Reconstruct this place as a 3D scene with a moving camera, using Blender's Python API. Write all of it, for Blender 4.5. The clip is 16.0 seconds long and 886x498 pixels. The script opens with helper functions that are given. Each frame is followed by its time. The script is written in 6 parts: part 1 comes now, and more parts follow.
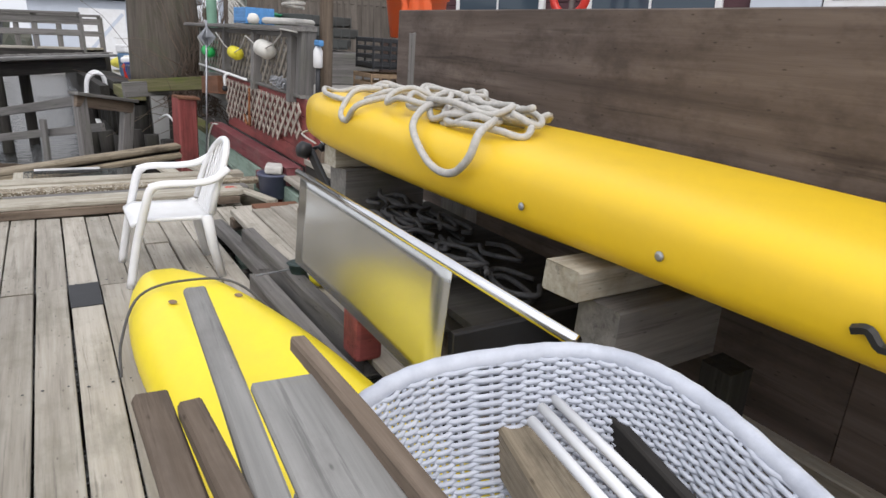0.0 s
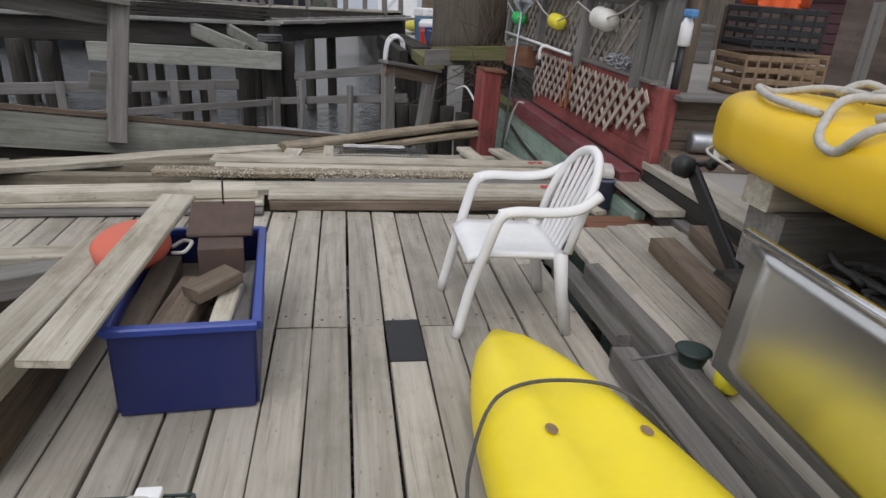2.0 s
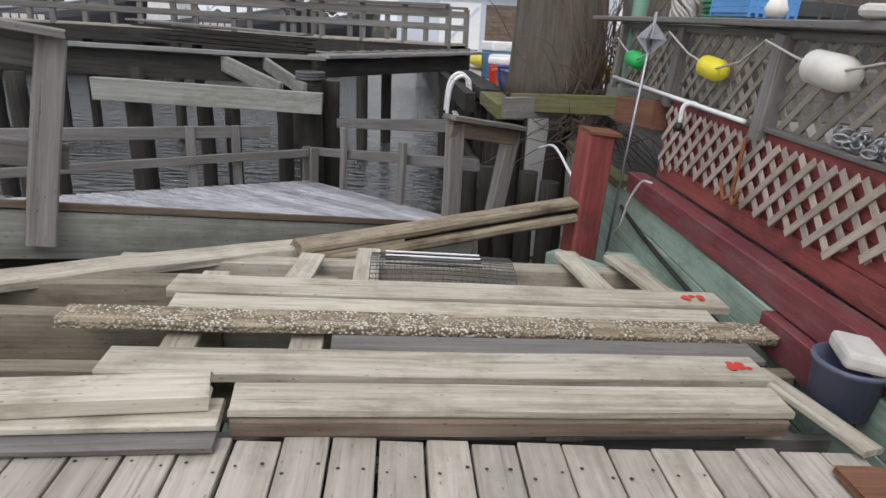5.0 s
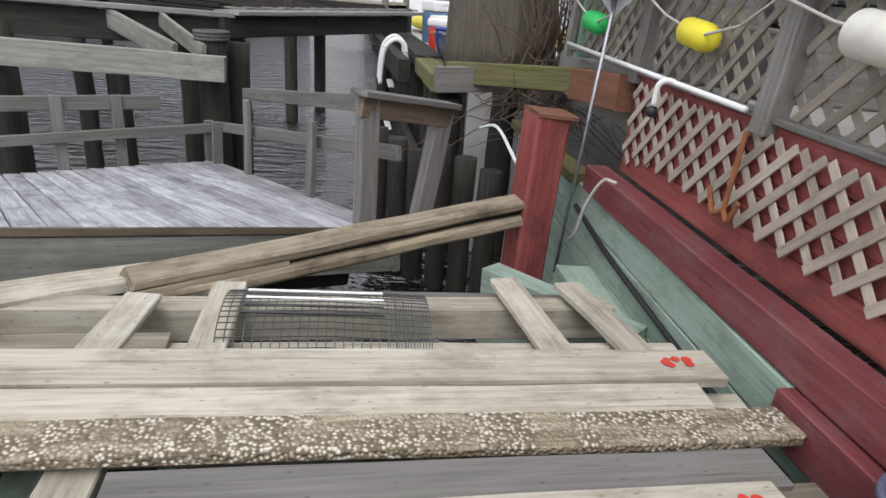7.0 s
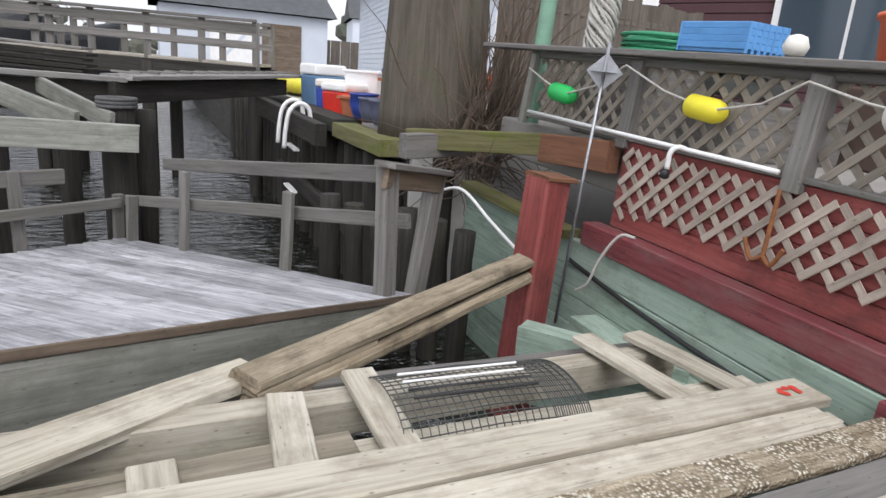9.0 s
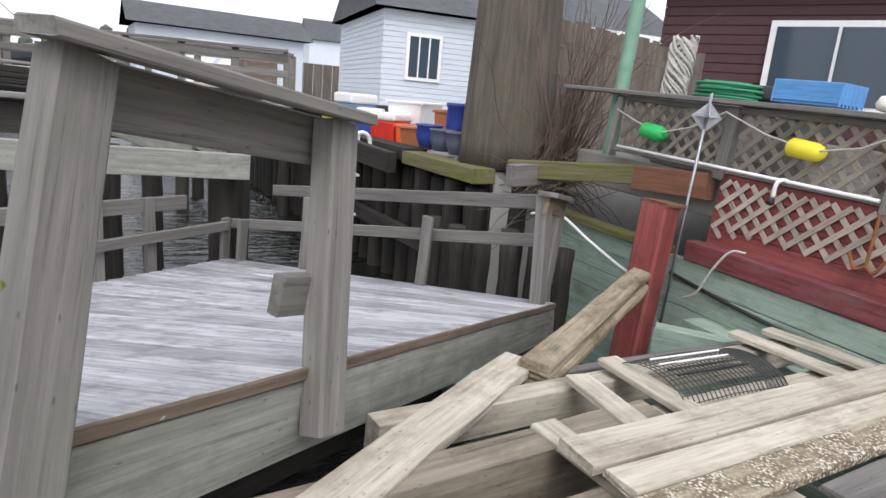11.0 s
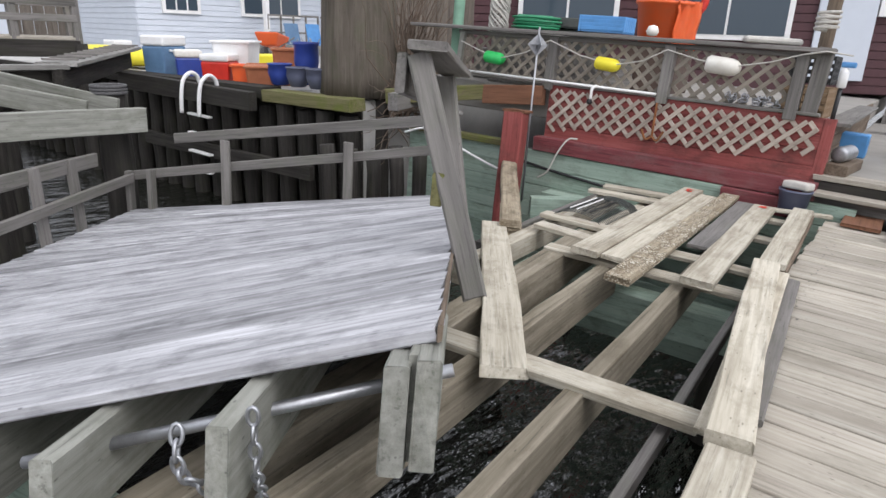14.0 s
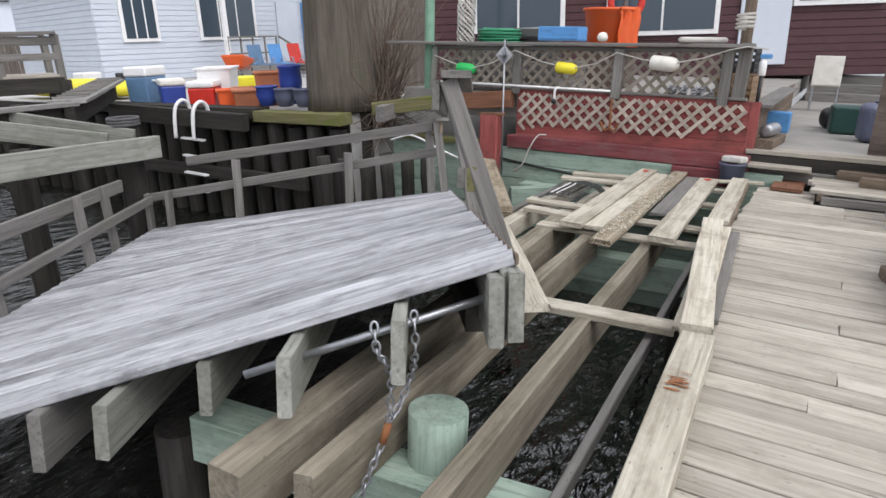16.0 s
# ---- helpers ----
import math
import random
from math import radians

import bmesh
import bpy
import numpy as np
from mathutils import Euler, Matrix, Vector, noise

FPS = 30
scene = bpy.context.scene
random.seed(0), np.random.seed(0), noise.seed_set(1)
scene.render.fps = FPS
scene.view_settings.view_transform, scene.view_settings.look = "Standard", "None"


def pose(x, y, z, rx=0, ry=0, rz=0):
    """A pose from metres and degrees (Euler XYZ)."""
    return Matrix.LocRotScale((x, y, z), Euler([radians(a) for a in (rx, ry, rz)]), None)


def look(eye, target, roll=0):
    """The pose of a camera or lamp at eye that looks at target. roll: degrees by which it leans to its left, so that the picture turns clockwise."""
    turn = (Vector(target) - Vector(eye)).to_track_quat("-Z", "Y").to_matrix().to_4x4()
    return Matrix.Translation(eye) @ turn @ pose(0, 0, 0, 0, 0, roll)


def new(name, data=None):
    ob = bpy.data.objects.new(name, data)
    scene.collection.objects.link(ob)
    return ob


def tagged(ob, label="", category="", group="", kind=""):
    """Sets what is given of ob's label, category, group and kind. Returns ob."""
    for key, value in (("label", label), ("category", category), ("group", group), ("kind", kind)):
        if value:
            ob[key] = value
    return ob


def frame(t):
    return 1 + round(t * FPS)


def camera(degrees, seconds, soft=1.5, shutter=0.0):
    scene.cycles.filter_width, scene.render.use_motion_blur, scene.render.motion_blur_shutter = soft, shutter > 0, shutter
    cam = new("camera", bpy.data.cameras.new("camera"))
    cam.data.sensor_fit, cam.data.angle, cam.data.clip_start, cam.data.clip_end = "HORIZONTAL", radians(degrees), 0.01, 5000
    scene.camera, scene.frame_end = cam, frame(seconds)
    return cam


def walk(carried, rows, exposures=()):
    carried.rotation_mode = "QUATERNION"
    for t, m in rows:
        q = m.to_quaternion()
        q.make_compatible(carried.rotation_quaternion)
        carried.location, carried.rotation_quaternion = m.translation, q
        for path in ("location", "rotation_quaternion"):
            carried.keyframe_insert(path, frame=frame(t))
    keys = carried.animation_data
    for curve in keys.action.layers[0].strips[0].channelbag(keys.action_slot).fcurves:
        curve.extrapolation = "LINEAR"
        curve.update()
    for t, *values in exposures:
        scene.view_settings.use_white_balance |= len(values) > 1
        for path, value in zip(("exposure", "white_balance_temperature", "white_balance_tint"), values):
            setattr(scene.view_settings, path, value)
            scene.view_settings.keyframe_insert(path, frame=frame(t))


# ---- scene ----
cam = camera(69.5, 16.0)
PATH = [
    (0, (-0.104, -0.044, 1.412), (0.903, 1.57, 0.794), 4.0),
    (0.5, (-0.153, 0.258, 1.371), (0.666, 1.953, 0.696), 5.2),
    (1, (-0.215, 0.594, 1.354), (0.395, 2.323, 0.555), 5.4),
    (1.5, (-0.249, 0.957, 1.368), (0.095, 2.749, 0.55), 5.6),
    (2, (-0.323, 1.283, 1.392), (-0.004, 3.103, 0.627), 4.2),
    (2.5, (-0.337, 1.642, 1.386), (-0.051, 3.49, 0.677), 2.5),
    (3, (-0.287, 1.998, 1.409), (0.015, 3.865, 0.761), 3.9),
    (3.5, (-0.317, 2.379, 1.391), (-0.025, 4.267, 0.797), 4.0),
    (4, (-0.296, 2.742, 1.333), (0.038, 4.563, 0.576), 3.8),
    (4.5, (-0.243, 3.081, 1.36), (-0.016, 4.912, 0.586), 4.0),
    (5, (-0.274, 3.436, 1.345), (-0.111, 5.304, 0.648), 4.7),
    (5.2, (-0.245, 3.56, 1.375), (-0.045, 5.41, 0.655), 4.2),
    (7.3, (0.072, 4.637, 1.254), (0.388, 6.451, 0.471), 6.4),
    (7.5, (-0.13, 4.692, 1.257), (0.054, 6.521, 0.469), 7.3),
    (8, (-0.377, 4.698, 1.256), (0.11, 6.521, 0.594), 7.5),
    (8.5, (-0.787, 4.768, 1.215), (-0.171, 6.571, 0.605), 7.5),
    (9, (-1.19, 4.808, 1.229), (-0.343, 6.529, 0.661), 7.1),
    (9.5, (-1.617, 4.804, 1.228), (-0.542, 6.405, 0.697), 6.5),
    (10, (-2.064, 4.847, 1.257), (-1.089, 6.505, 0.707), 7.5),
    (10.2, (-2.211, 4.851, 1.21), (-1.284, 6.546, 0.694), 7.3),
    (12.3, (-3.975, 4.783, 1.285), (-2.736, 6.272, 0.788), 6.4),
    (12.5, (-4.139, 4.751, 1.269), (-2.866, 6.209, 0.765), 5.4),
    (13, (-4.47, 4.737, 1.284), (-3.018, 5.997, 0.733), 7.1),
    (13.5, (-4.823, 4.714, 1.292), (-3.322, 5.858, 0.628), 8.2),
    (14, (-5.084, 4.781, 1.288), (-3.528, 5.867, 0.655), 4.8),
    (14.5, (-5.392, 4.78, 1.34), (-3.829, 5.82, 0.649), 2.6),
    (15, (-5.658, 4.71, 1.391), (-4.032, 5.653, 0.708), 2.5),
    (15.5, (-5.851, 4.581, 1.39), (-4.222, 5.537, 0.734), 0.6),
    (16, (-6.098, 4.598, 1.409), (-4.47, 5.583, 0.794), 1.0),
]
AXIS, PIVOT = Vector((0.77, 0.64, 0)), Vector((-1, 6, 0))
LEVEL = Matrix.Translation(PIVOT) @ Matrix.Rotation(radians(2.7), 4, AXIS) @ Matrix.Translation(-PIVOT)  # the old dock leans a little
walk(cam, [(t, LEVEL @ look(eye, target, roll)) for t, eye, target, roll in PATH],
     [(0, 0.55, 6250, 13), (1, 0.4, 6250, 13), (2, 0.1, 6250, 13), (3.5, 0.22, 6250, 13), (5, 0.45, 6250, 13), (8, 0.75, 6250, 13), (9, 0.8, 6250, 13), (12.5, 0.9, 6250, 13), (14, 0.75, 6250, 13), (16, 0.75, 6250, 13)])

# ---- light ----
SUN_EL, SUN_AZ = 52.0, 200.0
world = bpy.data.worlds.new("overcast_sky")
scene.world = world
world.use_nodes = True
wn = world.node_tree
bg = wn.nodes["Background"]
sky = wn.nodes.new("ShaderNodeTexSky")
sky.sky_type, sky.sun_disc = "NISHITA", False
sky.sun_elevation, sky.sun_rotation = radians(SUN_EL), radians(SUN_AZ)
sky.air_density, sky.dust_density = 1.0, 6.0
sat = wn.nodes.new("ShaderNodeHueSaturation")
sat.inputs["Saturation"].default_value = 0.22
wn.links.new(sky.outputs[0], sat.inputs["Color"])
cloud = wn.nodes.new("ShaderNodeMix")
cloud.data_type = "RGBA"
cloud.inputs[0].default_value = 0.7
cloud.inputs[7].default_value = (4.9, 5.0, 5.15, 1)
wn.links.new(sat.outputs[0], cloud.inputs[6])
wn.links.new(cloud.outputs[2], bg.inputs["Color"])
bg.inputs["Strength"].default_value = 0.16
sun = new("sun", bpy.data.lights.new("sun", "SUN"))
sun.data.energy, sun.data.angle, sun.data.color = 0.5, radians(25), (1.0, 0.97, 0.93)
az, el = radians(SUN_AZ), radians(SUN_EL)
sun_way = Vector((math.sin(az) * math.cos(el), math.cos(az) * math.cos(el), math.sin(el)))
sun.matrix_basis = look((0, 0, 30), Vector((0, 0, 30)) - sun_way)

# ---- materials ----


def node_mat(name):
    m = bpy.data.materials.new(name)
    m.use_nodes = True
    t = m.node_tree
    return m, t, t.nodes["Principled BSDF"]


def ramp_of(t, fac, stops):
    r = t.nodes.new("ShaderNodeValToRGB")
    while len(r.color_ramp.elements) < len(stops):
        r.color_ramp.elements.new(0.5)
    for e, (p, c) in zip(r.color_ramp.elements, stops):
        e.position, e.color = p, (*c, 1)
    t.links.new(fac, r.inputs[0])
    return r.outputs[0]


def math_of(t, op, a, b):
    n = t.nodes.new("ShaderNodeMath")
    n.operation = op
    for i, v in enumerate((a, b)):
        if isinstance(v, (int, float)):
            n.inputs[i].default_value = v
        else:
            t.links.new(v, n.inputs[i])
    return n.outputs[0]


def mix_of(t, fac, a, b, kind="MIX"):
    n = t.nodes.new("ShaderNodeMix")
    n.data_type, n.blend_type = "RGBA", kind
    for i, v in ((0, fac), (6, a), (7, b)):
        if isinstance(v, (int, float)):
            n.inputs[i].default_value = v
        elif isinstance(v, tuple):
            n.inputs[i].default_value = (*v, 1)
        else:
            t.links.new(v, n.inputs[i])
    return n.outputs[2]


def noise_of(t, vec, scale, detail=4.0, rough=0.6):
    n = t.nodes.new("ShaderNodeTexNoise")
    n.inputs["Scale"].default_value, n.inputs["Detail"].default_value, n.inputs["Roughness"].default_value = scale, detail, rough
    if vec is not None:
        t.links.new(vec, n.inputs["Vector"])
    return n.outputs["Fac"]


def coords(t, stretch=(1, 1, 1), vary=True):
    tc = t.nodes.new("ShaderNodeTexCoord")
    mp = t.nodes.new("ShaderNodeMapping")
    mp.inputs["Scale"].default_value = stretch
    t.links.new(tc.outputs["Object"], mp.inputs["Vector"])
    info = t.nodes.new("ShaderNodeObjectInfo")
    if vary:
        cm = t.nodes.new("ShaderNodeCombineXYZ")
        s = math_of(t, "MULTIPLY", info.outputs["Random"], 37.0)
        t.links.new(s, cm.inputs[0])
        t.links.new(s, cm.inputs[1])
        add = t.nodes.new("ShaderNodeVectorMath")
        t.links.new(tc.outputs["Object"], add.inputs[0])
        t.links.new(cm.outputs[0], add.inputs[1])
        t.links.new(add.outputs[0], mp.inputs["Vector"])
    return mp.outputs[0], info.outputs["Random"]


def bump_to(t, bsdf, height, strength, dist=0.01):
    b = t.nodes.new("ShaderNodeBump")
    b.inputs["Strength"].default_value, b.inputs["Distance"].default_value = strength, dist
    t.links.new(height, b.inputs["Height"])
    t.links.new(b.outputs[0], bsdf.inputs["Normal"])


def wood(name, dark, mid, light, stain=None, stain_amount=0.35, rough=0.85, vary=0.35, grain=1.0, bump=0.5):
    """Sawn timber, its grain along the piece's own X."""
    m, t, b = node_mat(name)
    fine, rnd = coords(t, (1.6 * grain, 38 * grain, 38 * grain))
    wide, _ = coords(t, (0.7, 7, 7))
    blot, _ = coords(t, (2.5, 4.5, 4.5))
    g1 = noise_of(t, fine, 1.0, 6, 0.65)
    g2 = noise_of(t, wide, 1.0, 4, 0.6)
    g = math_of(t, "ADD", math_of(t, "MULTIPLY", g1, 0.55), math_of(t, "MULTIPLY", g2, 0.45))
    col = ramp_of(t, g, ((0.28, dark), (0.5, mid), (0.72, light)))
    val = t.nodes.new("ShaderNodeHueSaturation")
    t.links.new(math_of(t, "ADD", 1 - vary / 2, math_of(t, "MULTIPLY", rnd, vary)), val.inputs["Value"])
    t.links.new(col, val.inputs["Color"])
    col = val.outputs[0]
    spots = noise_of(t, blot, 1.0, 5, 0.7)
    if stain:
        f = ramp_of(t, spots, ((0.48, (0, 0, 0)), (0.68, (1, 1, 1))))
        col = mix_of(t, math_of(t, "MULTIPLY", f, stain_amount), col, stain)
    knots = t.nodes.new("ShaderNodeTexVoronoi")
    kv, _ = coords(t, (2.2, 6, 6))
    t.links.new(kv, knots.inputs["Vector"])
    k = ramp_of(t, knots.outputs["Distance"], ((0.05, (1, 1, 1)), (0.13, (0, 0, 0))))
    col = mix_of(t, math_of(t, "MULTIPLY", k, 0.55), col, tuple(c * 0.35 for c in dark))
    split, _ = coords(t, (1.0 * grain, 26 * grain, 26 * grain))
    c = ramp_of(t, noise_of(t, split, 1.3, 5, 0.7), ((0.34, (1, 1, 1)), (0.43, (0, 0, 0))))
    col = mix_of(t, math_of(t, "MULTIPLY", c, 0.45), col, tuple(q * 0.4 for q in dark))
    t.links.new(col, b.inputs["Base Color"])
    b.inputs["Roughness"].default_value = rough
    b.inputs["Specular IOR Level"].default_value = 0.25
    bump_to(t, b, g1, bump, 0.006)
    return m


def plain(name, color, rough=0.5, metal=0.0, second=None, scale=6.0, amount=0.5, bump=0.0, spec=0.5, stretch=(1, 1, 1), coat=0.0):
    m, t, b = node_mat(name)
    v, _ = coords(t, stretch)
    n = noise_of(t, v, scale, 6, 0.65)
    f = ramp_of(t, n, ((0.38, (0, 0, 0)), (0.66, (1, 1, 1))))
    sec = second or tuple(c * 0.6 for c in color)
    t.links.new(mix_of(t, math_of(t, "MULTIPLY", f, amount), color, sec), b.inputs["Base Color"])
    b.inputs["Roughness"].default_value, b.inputs["Metallic"].default_value = rough, metal
    b.inputs["Specular IOR Level"].default_value, b.inputs["Coat Weight"].default_value = spec, coat
    if bump:
        n2 = noise_of(t, v, scale * 5, 4, 0.6)
        bump_to(t, b, n2, bump, 0.004)
    return m


M_DECK = wood("weathered_deck_wood", (0.225, 0.20, 0.165), (0.375, 0.342, 0.288), (0.50, 0.47, 0.41), (0.18, 0.17, 0.13), 0.5, vary=0.35)
M_RAMPWOOD = wood("silvered_ramp_wood", (0.10, 0.10, 0.105), (0.355, 0.355, 0.37), (0.63, 0.63, 0.655), (0.085, 0.085, 0.09), 0.7, vary=0.55, rough=0.7)
M_GREY = wood("grey_weathered_timber", (0.085, 0.08, 0.075), (0.17, 0.16, 0.15), (0.26, 0.245, 0.23), (0.12, 0.13, 0.09), 0.35)
M_DARKWOOD = wood("near_black_timber", (0.012, 0.011, 0.010), (0.032, 0.029, 0.026), (0.065, 0.058, 0.052), (0.04, 0.043, 0.025), 0.4)
M_BROWN = wood("brown_old_timber", (0.07, 0.05, 0.035), (0.15, 0.115, 0.085), (0.24, 0.19, 0.15), (0.05, 0.04, 0.03), 0.4)
M_PALE = wood("pale_salvaged_lumber", (0.20, 0.175, 0.13), (0.43, 0.395, 0.32), (0.60, 0.57, 0.49), (0.15, 0.12, 0.08), 0.55, vary=0.35)
M_ROT = wood("rotted_tan_timber", (0.12, 0.092, 0.06), (0.33, 0.275, 0.195), (0.50, 0.435, 0.33), (0.055, 0.04, 0.028), 0.75)
M_GREENWOOD = wood("green_treated_lumber", (0.12, 0.122, 0.105), (0.235, 0.236, 0.208), (0.34, 0.342, 0.31), (0.10, 0.105, 0.075), 0.5)
M_MOSS = wood("mossy_timber", (0.06, 0.06, 0.02), (0.14, 0.13, 0.06), (0.21, 0.19, 0.11), (0.11, 0.14, 0.02), 0.8)
M_PLY = wood("brown_weathered_plywood", (0.05, 0.038, 0.032), (0.125, 0.098, 0.083), (0.21, 0.17, 0.147), (0.055, 0.042, 0.035), 0.7, grain=0.3, vary=0.1)
M_PLYGREY = wood("grey_plywood", (0.15, 0.145, 0.135), (0.24, 0.235, 0.22), (0.33, 0.32, 0.30), (0.14, 0.13, 0.12), 0.5, vary=0.1)
M_LATTICE = wood("tan_lattice_wood", (0.23, 0.19, 0.155), (0.405, 0.345, 0.29), (0.52, 0.465, 0.405), (0.13, 0.11, 0.09), 0.5, vary=0.3)
M_LATGREY = wood("grey_lattice_wood", (0.14, 0.122, 0.10), (0.255, 0.225, 0.185), (0.36, 0.325, 0.275), (0.09, 0.08, 0.06), 0.5, vary=0.3)
M_RED = wood("faded_red_painted_wood", (0.13, 0.036, 0.034), (0.265, 0.068, 0.062), (0.34, 0.12, 0.105), (0.06, 0.03, 0.028), 0.6, vary=0.15, rough=0.65)
M_REDDARK = wood("maroon_painted_wood", (0.075, 0.022, 0.025), (0.17, 0.045, 0.05), (0.25, 0.09, 0.09), (0.20, 0.15, 0.14), 0.4, vary=0.1, rough=0.6)
M_MINT = wood("pale_green_painted_wood", (0.17, 0.24, 0.19), (0.30, 0.385, 0.32), (0.40, 0.47, 0.40), (0.10, 0.12, 0.08), 0.55, vary=0.15, rough=0.7)
M_ORANGEWOOD = wood("red_brown_board", (0.10, 0.05, 0.03), (0.20, 0.095, 0.055), (0.27, 0.14, 0.09), (0.08, 0.05, 0.04), 0.4)
M_YELLOW = plain("sun_faded_yellow_plastic", (0.80, 0.52, 0.010), 0.42, second=(0.70, 0.46, 0.02), scale=2.5, amount=0.6, bump=0.03)
M_YELLOW2 = plain("bright_yellow_plastic", (0.88, 0.70, 0.015), 0.38, second=(0.74, 0.58, 0.03), scale=3, amount=0.5, bump=0.03)
M_WHITE = plain("white_plastic", (0.78, 0.78, 0.78), 0.4, second=(0.64, 0.63, 0.59), scale=5, amount=0.5)
M_WICKER = plain("white_painted_wicker", (0.52, 0.54, 0.59), 0.6, second=(0.33, 0.35, 0.40), scale=14, amount=0.6, bump=0.2)
M_BLUE = plain("dark_blue_plastic", (0.013, 0.02, 0.115), 0.4, second=(0.02, 0.028, 0.09), scale=6)
M_BLUE2 = plain("royal_blue_plastic", (0.03, 0.06, 0.30), 0.4)
M_LTBLUE = plain("light_blue_plastic", (0.10, 0.30, 0.62), 0.45)
M_STEELBLUE = plain("steel_blue_plastic", (0.12, 0.22, 0.36), 0.5)
M_SLATE = plain("slate_blue_plastic", (0.10, 0.11, 0.17), 0.45)
M_ORANGE = plain("orange_plastic", (0.75, 0.11, 0.02), 0.45, second=(0.60, 0.13, 0.04))
M_REDP = plain("red_plastic", (0.62, 0.035, 0.02), 0.4)
M_SALMON = plain("faded_orange_foam", (0.60, 0.13, 0.08), 0.7, second=(0.5, 0.17, 0.12))
M_TERRA = plain("terracotta", (0.42, 0.15, 0.07), 0.8)
M_GREEN = plain("bright_green_foam", (0.02, 0.48, 0.10), 0.55, second=(0.05, 0.38, 0.12), amount=0.4)
M_FYELLOW = plain("yellow_foam", (0.80, 0.70, 0.03), 0.6, second=(0.6, 0.5, 0.05), amount=0.4)
M_FWHITE = plain("dirty_white_foam", (0.74, 0.72, 0.66), 0.7, second=(0.5, 0.47, 0.40), amount=0.5)
M_METAL = plain("brushed_aluminium", (0.62, 0.62, 0.60), 0.24, 1.0, second=(0.5, 0.5, 0.48), scale=3, amount=0.5, bump=0.05)
M_CHROME = plain("polished_aluminium", (0.80, 0.80, 0.80), 0.16, 1.0, amount=0.2)
M_GALV = plain("galvanised_steel", (0.42, 0.43, 0.45), 0.45, 0.85, second=(0.25, 0.25, 0.26), scale=20, amount=0.6)
M_DARKMETAL = plain("dark_metal", (0.04, 0.04, 0.042), 0.5, 0.5)
M_WIRE = plain("green_black_coated_wire", (0.025, 0.045, 0.04), 0.5)
M_WIREGREY = plain("grey_coated_wire", (0.075, 0.08, 0.075), 0.55, 0.2)
M_RUST = plain("rust", (0.26, 0.10, 0.035), 0.9, second=(0.10, 0.045, 0.025), scale=20)
M_ROPE = plain("grey_white_rope", (0.50, 0.48, 0.44), 0.9, second=(0.32, 0.31, 0.28), scale=40, amount=0.6, bump=0.5)
M_ROPEDARK = plain("dark_grey_rope", (0.10, 0.098, 0.10), 0.9, second=(0.05, 0.05, 0.05), scale=30, amount=0.7, bump=0.5)
M_BLACK = plain("black_rubber", (0.015, 0.015, 0.016), 0.5)
M_PAINTW = plain("white_house_paint", (0.56, 0.60, 0.66), 0.7, second=(0.46, 0.50, 0.56), scale=1.5, amount=0.4)
M_ROOF = plain("grey_roofing", (0.20, 0.21, 0.22), 0.9, scale=3)
M_MAROON = plain("maroon_paint", (0.075, 0.03, 0.035), 0.7)
M_CONC = plain("pale_concrete", (0.44, 0.43, 0.41), 0.9, second=(0.30, 0.295, 0.28), scale=1.2, amount=0.7, bump=0.2)
M_PAVE = plain("worn_beige_concrete", (0.28, 0.265, 0.24), 0.9, second=(0.19, 0.18, 0.165), scale=1.5, amount=0.7, bump=0.2)
M_TAN = wood("tan_brown_joist_wood", (0.095, 0.08, 0.058), (0.205, 0.18, 0.136), (0.325, 0.29, 0.232), (0.08, 0.065, 0.042), 0.6)
M_STONE = plain("pale_stone", (0.55, 0.53, 0.49), 0.9, second=(0.35, 0.33, 0.30), scale=10, bump=0.4)
M_HULL = plain("black_boat_paint", (0.012, 0.013, 0.016), 0.35)
M_TWIG = plain("dry_brown_twigs", (0.15, 0.11, 0.08), 0.9, second=(0.08, 0.06, 0.05), scale=15)
M_FENCE = wood("brown_grey_fence_wood", (0.07, 0.06, 0.05), (0.14, 0.12, 0.10), (0.21, 0.18, 0.155), (0.07, 0.06, 0.05), 0.4, grain=0.5)
M_PILE = wood("grey_brown_piling", (0.05, 0.042, 0.034), (0.115, 0.097, 0.078), (0.185, 0.16, 0.132), (0.08, 0.085, 0.05), 0.5, grain=0.6, bump=0.8)
M_GREENPOLE = plain("pale_green_paint", (0.20, 0.36, 0.26), 0.6)
M_CORK = plain("tan_baskets", (0.25, 0.17, 0.10), 0.8, scale=20)
M_DARKBOX = plain("dark_brown_box", (0.075, 0.05, 0.04), 0.8, second=(0.12, 0.075, 0.055), scale=12)
M_PAINTRED = plain("red_spray_paint", (0.60, 0.05, 0.03), 0.7)
M_BARK = M_PILE

m, t, b = node_mat("barnacle_crusted_board")
v, _ = coords(t)
vo = t.nodes.new("ShaderNodeTexVoronoi")
vo.inputs["Scale"].default_value = 70
t.links.new(v, vo.inputs["Vector"])
n = noise_of(t, v, 12, 5)
f = ramp_of(t, math_of(t, "ADD", math_of(t, "MULTIPLY", vo.outputs["Distance"], 0.8), math_of(t, "MULTIPLY", n, 0.6)), ((0.50, (0.66, 0.63, 0.56)), (0.62, (0.36, 0.30, 0.20)), (0.80, (0.15, 0.12, 0.08))))
bare = ramp_of(t, noise_of(t, coords(t, (1.5, 30, 30))[0], 1.0, 5), ((0.35, (0.17, 0.13, 0.08)), (0.65, (0.42, 0.36, 0.26))))
